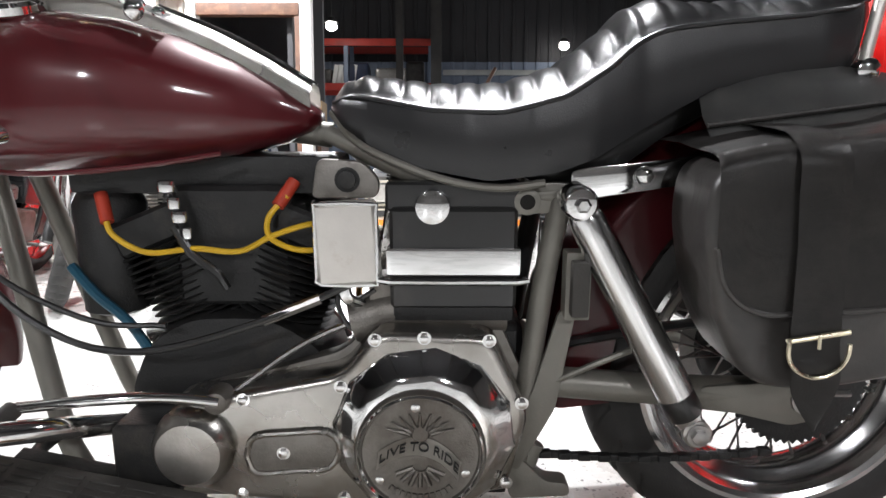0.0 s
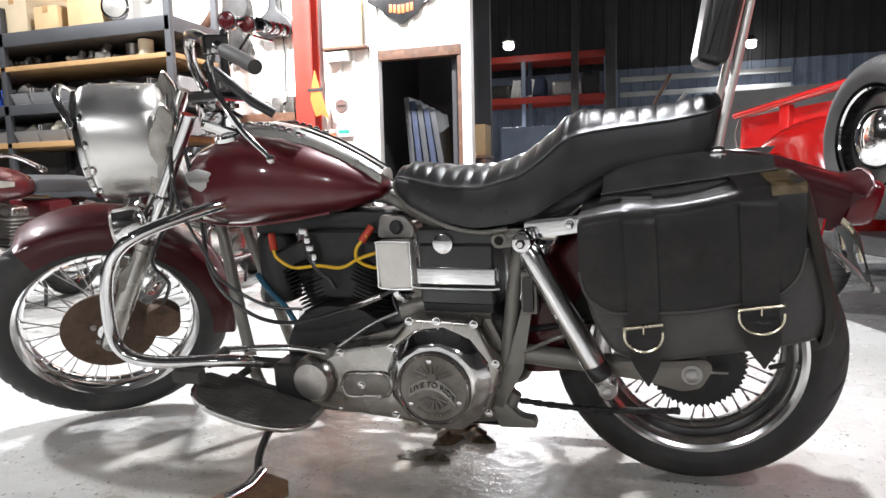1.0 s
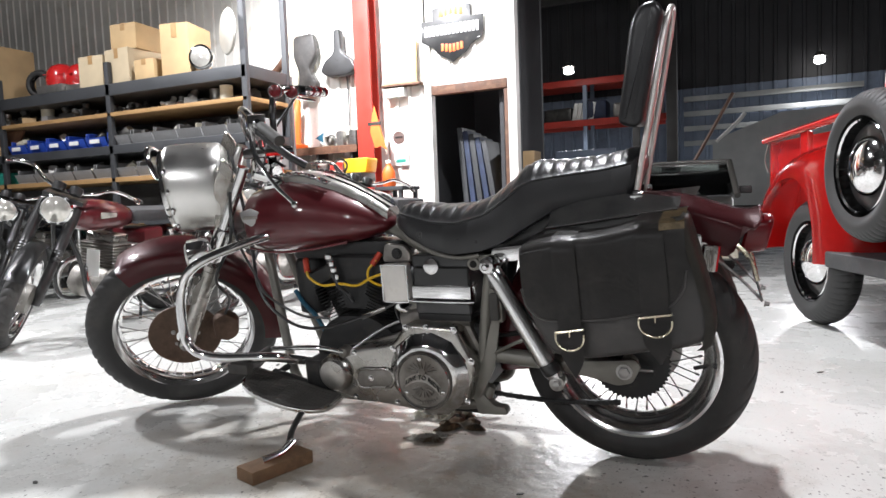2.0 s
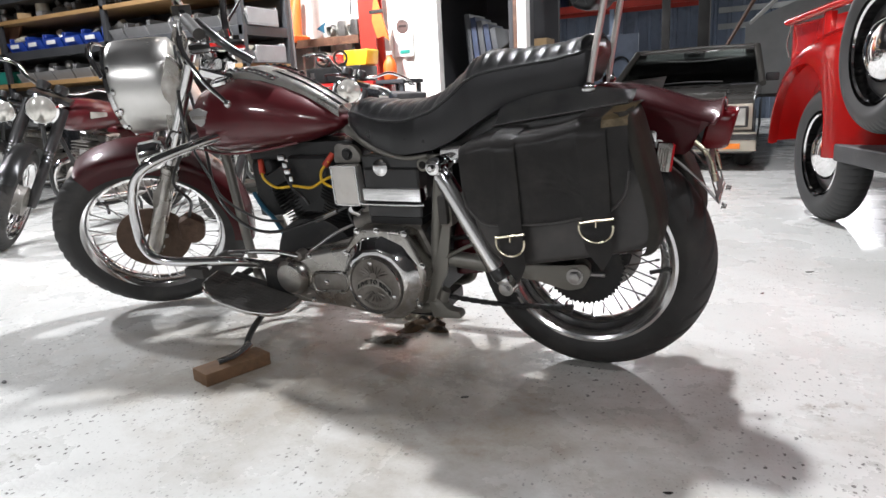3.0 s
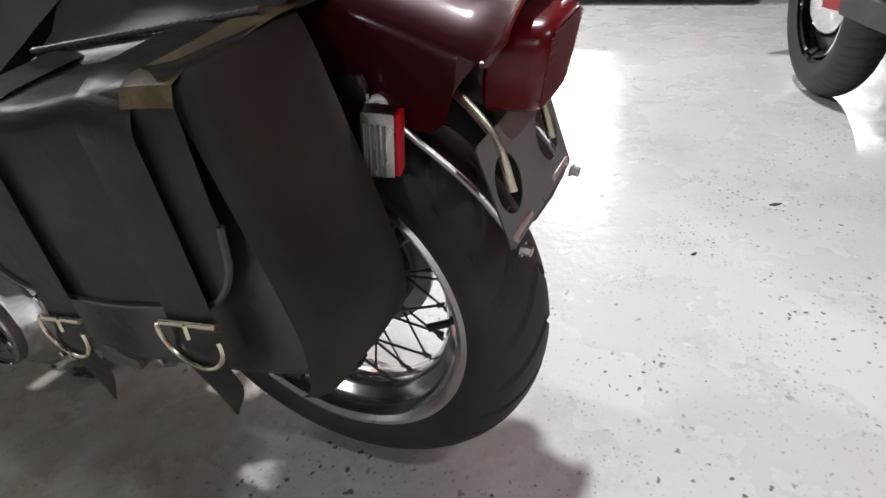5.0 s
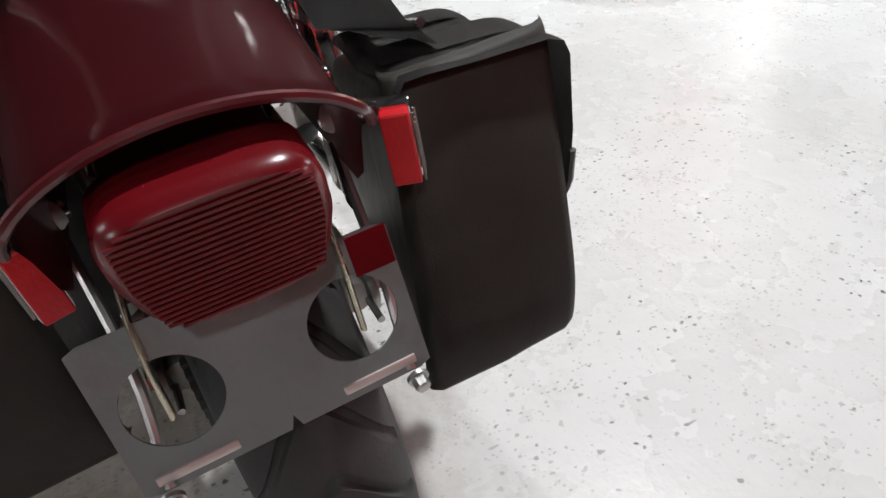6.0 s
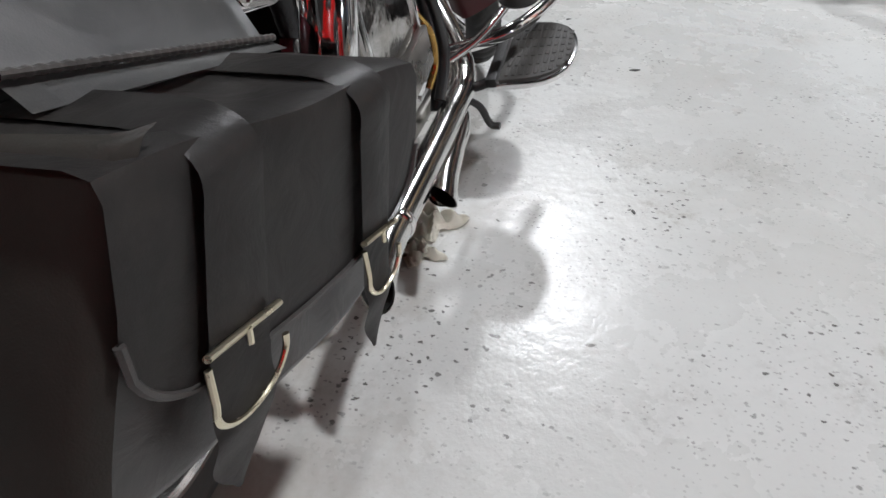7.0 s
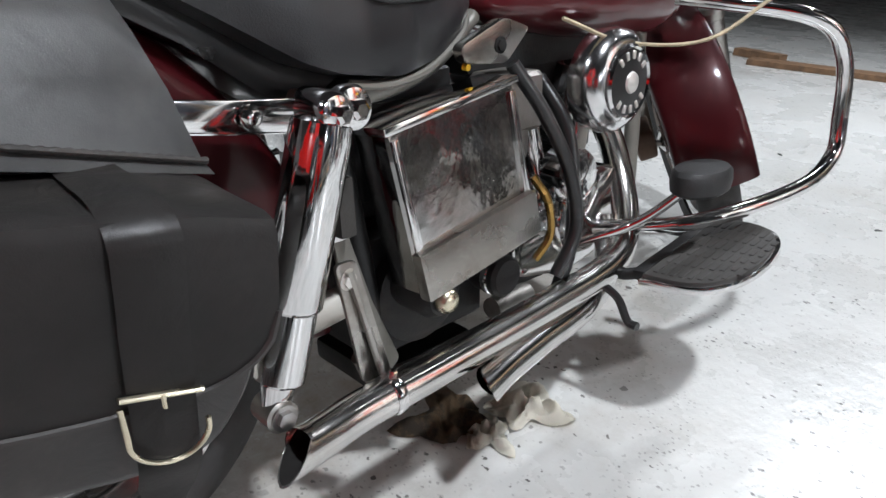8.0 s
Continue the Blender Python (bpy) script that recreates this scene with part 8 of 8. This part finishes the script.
    hb = tube([(0.26, -0.40, 0.985), (0.38, -0.38, 1.01), (0.48, -0.24, 1.035), (0.55, -0.14, 0.985), (0.585, 0, 0.955), (0.55, 0.14, 0.985), (0.48, 0.24, 1.035), (0.38, 0.38, 1.01), (0.26, 0.40, 0.985)], 0.012, 10)
    hb.transform(S)
    bar = part("handlebar", hb, M_CHROME, b, "chrome handlebar")
    for side in (-1, 1):
        g = tube([(0.38, side * 0.38, 1.01), (0.26, side * 0.402, 0.985)], 0.017, 10, 0)
        g.transform(S)
        part("grip", g, M_PAD, bar)
        lv = tube([(0.40, side * 0.36, 1.02), (0.44, side * 0.40, 1.0), (0.32, side * 0.43, 0.985)], 0.006, 8)
        lv.transform(S)
        part("hand_lever", lv, M_CHROME, bar)
    tr = box(0.50, 0.64, -0.12, 0.12, 0.90, 0.93, 0.01)
    tr.transform(S)
    part("fork_yoke", tr, M_BLACK, b)
    for side in (-1, 1):
        part("clock", lathe([(0.035, 0), (0.04, 0.02), (0.04, 0.05), (0.034, 0.055)], S @ Matrix.Translation((0.60, side * 0.05, 0.95)) @ pose(0, 0, 0, 0, -25, 0), 18), M_BLACK, b)
    part("centre_stand", tube([(-0.05, -0.15, 0.0 + 0.012), (-0.02, -0.14, 0.20), (-0.02, 0.14, 0.20), (-0.05, 0.15, 0.012)], 0.011, 8, 3), M_BLACK, b)
    part("foot_rest", rod((0.02, -0.28, 0.27), (0.02, 0.28, 0.27), 0.012, 10), M_PAD, b)
    return b


def stand_at(x, y, heading_deg, lean):
    """Front tyre contact at x, y; the bike points along heading_deg."""
    turn = pose(0, 0, 0, 0, 0, heading_deg)
    off = turn @ Vector((0.92, 0, 0))
    return Matrix.Translation((x - off.x, y - off.y, 0)) @ turn @ pose(0, 0, 0, lean, 0, 0)


twin = classic_bike(stand_at(-3.72, 0.52, -80, -8), M_MAROON, "maroon classic twin motorcycle parked before the shelf rack", 36, "maroon fuel tank with a grey badge")
part("white_tag", box(0.44, 0.445, 0.10, 0.20, 0.40, 0.58, 0.002), M_WHITE, twin, "white paper tag")
classic_bike(stand_at(-5.20, 1.22, -62, -8), M_GREEN_BLACK, "black classic twin motorcycle parked before the shelf rack", 18, "black fuel tank with a grey badge")
classic_bike(stand_at(-3.06, 1.62, -84, -8), M_GREEN_BLACK, "black classic twin motorcycle parked in the row", 14, "black fuel tank with a grey badge")
classic_bike(stand_at(-2.35, 1.9, -85, -6), M_GREEN_BLACK, "dark classic motorcycle parked by the tool chest", 25, "black fuel tank with a grey badge")

# ---- tool chest and what stands on it ----
since = set(scene.objects)
chest = thing("tool_chest", pose(-3.58, 4.70, 0))
tagged(chest, "red steel tool chest with chrome drawer pulls", "tool chest")
part("cabinet", box(-0.48, 0.48, -0.26, 0.26, -0.18, 0.84, 0.010), M_TOOLRED, chest)
for i, (z0, z1) in enumerate(((0.74, 0.82), (0.64, 0.72), (0.52, 0.62), (0.36, 0.50), (0.14, 0.34), (-0.15, 0.12))):
    d = part("drawer", box(-0.45, 0.45, -0.275, -0.255, z0, z1, 0.004), M_TOOLRED, chest)
    part("drawer_pull", tube([(-0.40, -0.285, z1 - 0.02), (0.0, -0.29, z1 - 0.02), (0.40, -0.285, z1 - 0.02)], 0.008, 8, 2), M_CHROME, d)
for x in (-0.42, 0.42):
    for y in (-0.2, 0.2):
        part("castor", lathe([(0.03, -0.015), (0.05, -0.012), (0.05, 0.012), (0.03, 0.015)], pose(x, y, -0.233, 90, 0, 0), 18), M_BLACK, chest)
case = thing("tool_case", pose(-3.55, 4.62, 0.842))
tagged(case, "black plastic tool case on the red tool chest", "case")
part("case_shell", box(-0.42, 0.30, -0.16, 0.18, 0, 0.17, 0.02, segs=3), M_BLACK, case)
part("case_handle", tube([(-0.15, -0.165, 0.08), (-0.13, -0.20, 0.09), (0.03, -0.20, 0.09), (0.05, -0.165, 0.08)], 0.010, 8), M_BLACK, case)
for x in (-0.33, 0.22):
    part("latch", box(x - 0.025, x + 0.025, -0.172, -0.158, 0.06, 0.12, 0.004), M_STEEL, case)
for x in (-3.80, -3.56):
    mu = prop("exhaust_tip", lathe([(0.075, -0.14), (0.085, -0.145), (0.085, 0.10), (0.062, 0.10), (0.062, -0.12)], None, 28, cap=False), M_CHROME, "short bright chrome exhaust tip lying on a tool case", "exhaust tip", group="exhaust tips", m=Matrix.Translation((x, 4.62, 1.10)) @ pose(0, 0, 0, 90, 0, 12))
yb = thing("yellow_bin", pose(-3.36, 4.66, 1.014))
tagged(yb, "bright yellow plastic parts bin on the tool case", "bin")
part("tray", slab(rounded([(-0.13, 0), (-0.16, 0.16), (0.16, 0.16), (0.13, 0)], 0.02), -0.12, 0.12, 0.01), M_YELLOW, yb)
jug = thing("orange_bottle", pose(-2.98, 4.62, 0.842))
tagged(jug, "orange plastic bottle with a tapered neck", "bottle")
part("bottle", lathe([(0.065, 0), (0.072, 0.01), (0.072, 0.15), (0.05, 0.20), (0.03, 0.23), (0.028, 0.26)], None, 24), M_ORANGE, jug)
part("bottle_cap", lathe([(0.032, 0.255), (0.032, 0.285), (0.02, 0.29)], None, 16), M_WHITE, jug)
bench = thing("work_bench", pose(-2.95, 4.7, 0))
tagged(bench, "grey steel stand beside the tool chest", "stand")
part("stand_top", box(-0.14, 0.20, -0.22, 0.22, 0.80, 0.84, 0.006), M_SHELFGREY, bench)
for x in (-0.10, 0.16):
    for y in (-0.18, 0.18):
        part("leg", box(x - 0.02, x + 0.02, y - 0.02, y + 0.02, -0.284, 0.80, 0.003), M_SHELFGREY, bench)
lay(Matrix.Translation((-0.121, -0.475, 0.236)) @ Matrix.Scale(0.8316, 4), since)

# ---- on the door wall ----
YW = DW - 0.03
since = set(scene.objects)
sign = thing("shield_sign", pose(-2.93, YW - 0.02, 2.83))
tagged(sign, "black shield sign with an orange panel above the doorway", "sign")
part("sign_plate", slab([(-0.47, 0.06), (-0.47, 0.34), (-0.29, 0.34), (-0.29, 0.50), (-0.12, 0.53), (0.0, 0.61), (0.12, 0.53), (0.29, 0.50), (0.29, 0.34), (0.47, 0.34), (0.47, 0.06), (0.28, -0.05), (0.22, -0.13), (0.0, -0.26), (-0.22, -0.13), (-0.28, -0.05)], -0.012, 0.012, 0.004), M_BLACK, sign)
for i in range(6):
    part("letter_bar", box(-0.165 + i * 0.058, -0.125 + i * 0.058, -0.017, -0.010, -0.125 + 0.012 * abs(i - 2.5), -0.015 + 0.008 * abs(i - 2.5), 0.002), M_ORANGE, sign, "orange letter shape")
for i in range(5):
    part("letter_bar", box(-0.180 + i * 0.075, -0.130 + i * 0.075, -0.017, -0.010, 0.395 - 0.010 * abs(i - 2), 0.505 - 0.012 * abs(i - 2), 0.002), M_ORANGE, sign, "orange letter shape")
for i in range(14):
    part("letter_bar", box(-0.415 + i * 0.060, -0.375 + i * 0.060, -0.017, -0.010, 0.125, 0.265, 0.002), M_WHITE, sign, "white letter shape")
prop("cardboard_sheet", box(-0.27, 0.27, -0.015, 0.015, 0, 0.62, 0.004), M_CARD, "brown cardboard sheet standing on a wall bracket", "cardboard", m=pose(-3.74, YW - 0.09, 2.34, -3, 0, 1))
prop("wall_bracket", box(-0.32, 0.32, -0.14, 0.02, 0, 0.03, 0.004), M_BROWN, "brown wall ledge holding a cardboard sheet", "ledge", m=pose(-3.72, YW, 2.305))
prop("wall_box", box(-0.16, 0.16, -0.10, 0.0, 0, 0.13, 0.008), M_WHITE, "white box on the wall under the ledge", "box", m=pose(-3.84, YW - 0.01, 2.16))
clock = thing("round_sign", pose(-3.83, YW - 0.02, 1.52))
tagged(clock, "white card with a round dial on the wall", "sign")
part("card", box(-0.15, 0.15, -0.006, 0.006, -0.35, 0.22, 0.003), M_WHITE, clock)
part("dial", lathe([(0.095, 0.007), (0.10, 0.010), (0.095, 0.013), (0.07, 0.012), (0.068, 0.008)], pose(0, 0, 0.06) @ TURN_Y, 28), M_TIN, clock)
part("dial_bar", box(-0.06, 0.06, -0.012, -0.006, 0.045, 0.075, 0.002), M_DARKPART, clock)
part("green_bar", box(-0.06, 0.10, -0.012, -0.006, -0.31, -0.26, 0.002), M_TEAL, clock)
flag = thing("orange_flag", pose(-4.03, 6.46, 1.60))
tagged(flag, "orange cloth pennant hanging on the red column", "flag")
part("cloth", slab([(-0.05, 0.28), (-0.01, 0.42), (0.03, 0.28), (0.17, -0.22), (0.08, -0.16), (-0.02, -0.18), (-0.09, 0.05)], -0.008, 0.008, 0.002), M_FLAG, flag)
part("dark_strap", box(-0.12, 0.10, -0.014, -0.008, 0.14, 0.19, 0.003), M_DARKPART, flag)
led = thing("wall_shelf", pose(-5.1, YW - 0.16, 1.46))
tagged(led, "long brown wooden wall shelf with small parts", "shelf")
part("shelf_board", box(-0.95, 0.72, -0.15, 0.15, 0, 0.045, 0.004), M_BROWN, led)
part("shelf_lip", box(-0.95, 0.72, -0.165, -0.151, -0.07, 0.04, 0.004), M_BROWN, led)
for i, x in enumerate((-0.8, 0.0, 0.6)):
    part("bracket", box(x - 0.02, x + 0.02, -0.13, 0.14, -0.16, -0.004, 0.004), M_BEAM, led)
words = lettering("DRAG", 0.24, 0.02)
words.transform(pose(-4.78, YW - 0.10, 1.60, 90, 0, 0))
prop("letters", words, M_GREYTUBE, "grey cut-out letters standing on the wall shelf", "letters")
prop("pennant_arrow", slab([(-0.09, 0), (0.06, 0.08), (0.06, -0.08)], -0.01, 0.01, 0.002), M_BLUE, "small blue arrow sign by the letters", "sign", m=pose(-5.16, YW - 0.09, 1.66))
for i, x in enumerate((-4.90, -4.70, -4.54, -4.48)):
    prop("pipe_flange", lathe([(0.05, -0.05), (0.09, -0.05), (0.09, -0.03), (0.06, -0.03), (0.06, 0.05), (0.05, 0.05)], TURN_Y, 24, cap=False) if i % 2 == 0 else box(-0.06, 0.06, -0.05, 0.05, -0.09, 0.12, 0.012), M_TIN, "grey metal flange on the wall shelf", "engine part", m=pose(x, YW - 0.22, 1.60))
cone = thing("traffic_cone", Matrix.Translation((-5.62, YW - 0.20, 1.62)) @ pose(0, 0, 0, 0, 14, 0))
tagged(cone, "orange traffic cone standing on the wall shelf", "cone")
part("cone_body", lathe([(0.15, 0.0), (0.14, 0.02), (0.05, 0.62), (0.03, 0.66)], None, 28), M_ORANGE, cone)
part("cone_base", box(-0.19, 0.19, -0.19, 0.19, -0.11, 0.0, 0.02, segs=3), M_ORANGE, cone)
for x, z, mat, lab in ((-4.74, 2.62, M_VINYL, "black saddle seat hanging on the wall"), (-5.32, 2.62, M_LEATHER, "brown black solo seat hanging on the wall")):
    s = thing("motorcycle_saddle", pose(x, YW - 0.10, z))
    tagged(s, lab, "seat", group="seats hung on the wall")
    part("cushion", slab(rounded([(-0.32, 0.02), (-0.24, 0.16), (-0.07, 0.28), (-0.05, 0.62), (0.05, 0.62), (0.07, 0.28), (0.24, 0.16), (0.32, 0.02), (0.18, -0.07), (-0.18, -0.07)], 0.06), -0.07, 0.06, 0.03, segs=3) if mat is M_VINYL else slab(rounded([(-0.20, 0.60), (0.16, 0.62), (0.20, 0.30), (0.06, 0.10), (0.20, -0.15), (0.12, -0.30), (-0.16, -0.30), (-0.12, 0.05), (-0.22, 0.30)], 0.06), -0.07, 0.06, 0.03, segs=3), mat, s)
    part("hook", tube([(0, 0.07, 0.66), (0, -0.02, 0.66), (0, -0.03, 0.60)], 0.008, 8), M_STEEL, s)
prop("hanging_strap", tube([(0, 0, 0), (0.02, -0.01, -0.3), (0.0, 0, -0.75)], 0.012, 8, squash=0.5), M_BLACK, "black strap hanging below a seat", "strap", m=pose(-4.66, YW - 0.05, 2.56))
prop("white_cloth", slab(rounded([(-0.13, 0), (-0.11, 0.9), (0.08, 0.95), (0.13, 0.4), (0.06, -0.15)], 0.08), -0.03, 0.02, 0.02, segs=3), M_CREAM, "cream cloth hanging beside the seats", "cloth", m=pose(-5.62, YW - 0.06, 2.45))
prop("bent_pipe", tube([(-0.35, 0, 0), (-0.2, 0, 0.02), (0, 0, 0.16), (0.16, 0, 0.34)], 0.055, 12), M_BROWN, "rusty brown bent pipe hanging on the wall", "pipe", m=pose(-5.85, YW - 0.10, 2.66))

M_TARP = material("navy_tarp", (0.02, 0.03, 0.065), 0.6, 0, 0, 0.3, 6, 60, 0.08)
# panels and a frame in the store room behind the doorway
for i in range(5):
    prop("leaning_sheet", box(-0.04, 0.04, -0.30, 0.30, 0, 2.22 - 0.05 * i, 0.006), M_TARP if i % 2 else M_SHELFGREY, "dark blue-grey panel leaning in the store room", "panel", group="leaning panels", m=pose(-2.98 + i * 0.135, 7.75, W0 + 0.01, 0, -4 - i * 1.2, 0))
prop("store_box", box(-0.25, 0.25, -0.2, 0.2, 0, 0.45, 0.01), M_CARD, "brown cardboard box in the store room", "box", m=pose(-2.4, 8.3, 0.902))
prop("store_table", merge(box(-0.40, 0.32, -0.3, 0.3, 0.85, 0.9, 0.01), merge(box(-0.38, -0.33, -0.28, 0.28, W0, 0.85, 0.004), box(0.25, 0.30, -0.28, 0.28, W0, 0.85, 0.004))), M_BROWN, "brown wooden table in the store room", "table", m=pose(-2.45, 8.3, 0))
prop("store_bin", lathe([(0.16, 0), (0.20, 0.5), (0.21, 0.5), (0.21, 0.52), (0.19, 0.52)], None, 24), M_DARKPART, "dark bin with a black bag in the store room", "bin", m=pose(-2.45, 7.5, W0))
lay(WALL, since)

# ---- deep in the hall ----
since = set(scene.objects)
prack = thing("pallet_rack", pose(0, 11.9, 0))
tagged(prack, "red pallet rack loaded with panels and tarps", "pallet rack")
for x in (-3.4, -1.75, -0.15):
    for y in (-0.4, 0.4):
        part("upright", box(x - 0.04, x + 0.04, y - 0.04, y + 0.04, 0, 3.15, 0.004), M_BLUESHEET, prack)
for z in (0.55, 2.20, 3.02):
    for y in (-0.42, 0.42):
        part("beam", box(-3.44, -0.11, y - 0.03, y + 0.03, z, z + 0.13, 0.004), M_REDSTEEL, prack)
for i, (x, w, h) in enumerate(((-3.0, 0.5, 0.34), (-2.3, 0.6, 0.28), (-1.6, 0.5, 0.40), (-0.9, 0.6, 0.30), (-0.45, 0.35, 0.42))):
    prop("covered_load", box(-w / 2, w / 2, -0.35, 0.35, 0, h, 0.08, segs=4), (M_TARP, M_DARKPART, M_TARP, M_TIN, M_DARKPART)[i], "dark covered load on the pallet rack", "load", group="loads on the pallet rack", m=pose(x, 11.9, 2.33, 0, 0, rng.uniform(-8, 8)))
    prop("covered_load", box(-w / 2, w / 2, -0.35, 0.35, 0, h * 1.2, 0.08, segs=4), (M_DARKPART, M_TARP, M_DARKPART, M_TARP, M_TARP)[i], "dark covered load on the pallet rack", "load", group="loads on the pallet rack", m=pose(x + 0.1, 11.9, 0.68, 0, 0, rng.uniform(-8, 8)))
for i in range(5):
    prop("white_sheet", box(-0.04, 0.04, -0.2, 0.2, 0, 0.36, 0.004), M_WHITE, "white panel standing on the pallet rack", "panel", group="white panels", m=pose(-2.0 + 0.09 * i, 11.75, 2.33, 0, 10, 0))
trl = thing("box_trailer", pose(1.75, 8.9, 0))
tagged(trl, "pale grey plywood sided trailer box", "trailer")
part("side_board", slab([(-1.05, 0.55), (-1.05, 1.55), (-0.1, 1.91), (1.9, 1.99), (1.9, 0.55)], -0.02, 0.02, 0.004), M_PLY, trl)
part("trailer_floor", box(-1.05, 1.9, 0.03, 1.6, 0.50, 0.56, 0.004), M_BEAM, trl)
for x in (0.3, 1.2):
    wh = part("trailer_wheel", lathe([(0.30, -0.08), (0.33, -0.05), (0.33, 0.05), (0.30, 0.08), (0.15, 0.08), (0.15, -0.08)], pose(x, 0.12, 0.33, 90, 0, 0), 28), M_OLDTYRE, trl)
part("trailer_stay", tube([(-1.0, 0.0, 1.53), (-0.7, 0.0, 1.81), (-0.6, 0, 1.94)], 0.03, 8, 2), M_WHITE, trl)
prop("timber_prop", tube([(0, 0, 0), (0.75, 0.0, 1.35)], 0.05, 8, 0, squash=0.6), M_BROWN, "brown timber leaning in the hall", "timber", m=pose(0.25, 10.4, 1.1))
prop("timber_stand", box(-0.3, 0.7, -0.3, 0.3, 0, 1.1, 0.01), M_DARKPART, "dark crate in the hall", "crate", m=pose(0.25, 10.4, 0))
lay(Matrix.Translation((-0.64, 0.05, 0.0)), since)
tarp = thing("blue_partition", pose(-1.50, 7.5, 0))
tagged(tarp, "blue-grey folded partition with a coiled hose", "partition")
part("panel", box(-0.52, 0.32, -0.02, 0.02, 0.0, 1.44, 0.006), M_BLUESHEET, tarp)
part("hose_coil", tube([(0.1 + 0.12 * math.cos(a * 0.7), -0.035 - 0.002 * a, 1.0 + 0.15 * math.sin(a * 0.7)) for a in range(26)], 0.010, 6, 2), M_BLACK, tarp)


# ---- on the floor round the motorcycle ----
blk = Matrix.Translation((-0.980, -0.445, 0.001)) @ pose(0, 0, 0, 0, 0, 72)
wb = prop("wood_block", box(-0.105, 0.105, -0.042, 0.042, 0, 0.038, 0.003), M_WOOD, "worn short length of timber under the side stand", "wood block", m=blk)


def rag(name, x, y, w, d, h, mat, label, seed, turn):
    r = random.Random(seed)
    n = 22
    grid = []
    for i in range(n + 1):
        row = []
        for j in range(n + 1):
            u, v = -1 + 2 * i / n, -1 + 2 * j / n
            edge = max(abs(u), abs(v))
            a = math.atan2(v, u)
            pull = 0.72 + 0.16 * math.sin(3 * a + seed) + 0.12 * math.sin(5 * a + 2 * seed)
            fold = 0.5 + 0.5 * math.sin(7.0 * u + 3.5 * math.sin(2.6 * v + seed)) * math.cos(4.2 * v - seed)
            z = h * fold * (1 - 0.75 * edge ** 3) + r.uniform(0, 0.002)
            row.append(Vector((u * w * pull, v * d * pull, max(0.002, z))))
        grid.append(row)
    bm = loft(bmesh.new(), grid, cap=False, closed=False)
    bmesh.ops.solidify(bm, geom=list(bm.faces), thickness=-0.0015)
    ob = prop(name, bm, mat, label, "rag", group="rags under the engine", sharp=80, m=pose(x, y, 0.001, 0, 0, turn))
    return ob


M_OILRAG = material("oily_brown_rag", (0.16, 0.10, 0.05), 0.75, 0, 0, 0.3, 18, 200, 0.06, stain=(0.035, 0.025, 0.015), stain_at=(0.42, 0.6), stain_scale=20)
M_PAPER = material("oily_paper_towel", (0.80, 0.77, 0.68), 0.85, 0, 0, 0.12, 14, 200, 0.06, stain=(0.20, 0.13, 0.06), stain_at=(0.54, 0.66), stain_scale=11)
rag("oily_rag", -0.600, 0.085, 0.10, 0.085, 0.030, M_OILRAG, "crumpled oily brown rag under the engine", 3, 20)
rag("paper_towel", -0.735, 0.165, 0.085, 0.075, 0.045, M_PAPER, "crumpled oil-stained paper towel under the engine", 8, -20)
rag("paper_towel", -0.625, 0.170, 0.055, 0.050, 0.034, M_PAPER, "crumpled pale paper towel under the engine", 5, 40)
rag("grey_rag", -0.655, -0.075, 0.085, 0.04, 0.020, M_RAG, "crumpled grey rag under the engine", 11, 10)


def flake(x, y, r, seed):
    q = random.Random(seed)
    pts = [(r * q.uniform(0.5, 1.0) * math.cos(a), 0.45 * r * q.uniform(0.5, 1.0) * math.sin(a)) for a in (2 * math.pi * k / 9 for k in range(9))]
    bm = slab(pts, 0.0, 0.002, 0)
    for v in bm.verts:
        v.co = Vector((v.co.x, v.co.z, v.co.y + 0.25 * abs(v.co.x) ** 1.2 * 0.2))
    prop("debris_flake", bm, M_DARKPART, "small dark flake of debris on the floor", "debris", group="flakes on the floor", m=pose(x, y, 0.0005, 0, 0, q.uniform(0, 360)))


for i, (x, y, r) in enumerate(((0.62, 1.15, 0.022), (0.45, 0.80, 0.012), (-1.80, 0.62, 0.026), (-2.3, 0.35, 0.018), (-2.9, -0.2, 0.022), (-0.9, 0.62, 0.014), (-0.25, -0.36, 0.014), (-1.5, -1.0, 0.014), (0.30, -0.60, 0.012), (-1.62, -0.75, 0.02))):
    flake(x, y, r, i + 40)

broom = thing("floor_broom", pose(0, 0, 0))
tagged(broom, "white handled broom lying on the floor", "broom")
part("handle", tube([(-5.75, -2.25, 0.03), (-5.50, -1.48, 0.03)], 0.016, 10, 0), M_WHITE, broom)
part("broom_head", box(-0.06, 0.06, -0.20, 0.20, 0, 0.06, 0.01, m=pose(-5.47, -1.38, 0.002, 0, 0, -10)), M_WOOD, broom)
plank = prop("timber_plank", box(-0.09, 0.09, -0.6, 0.6, 0, 0.04, 0.004), M_WOOD, "brown timber plank lying on the floor", "plank", m=pose(-5.30, -0.75, 0.001, 0, 0, 12))
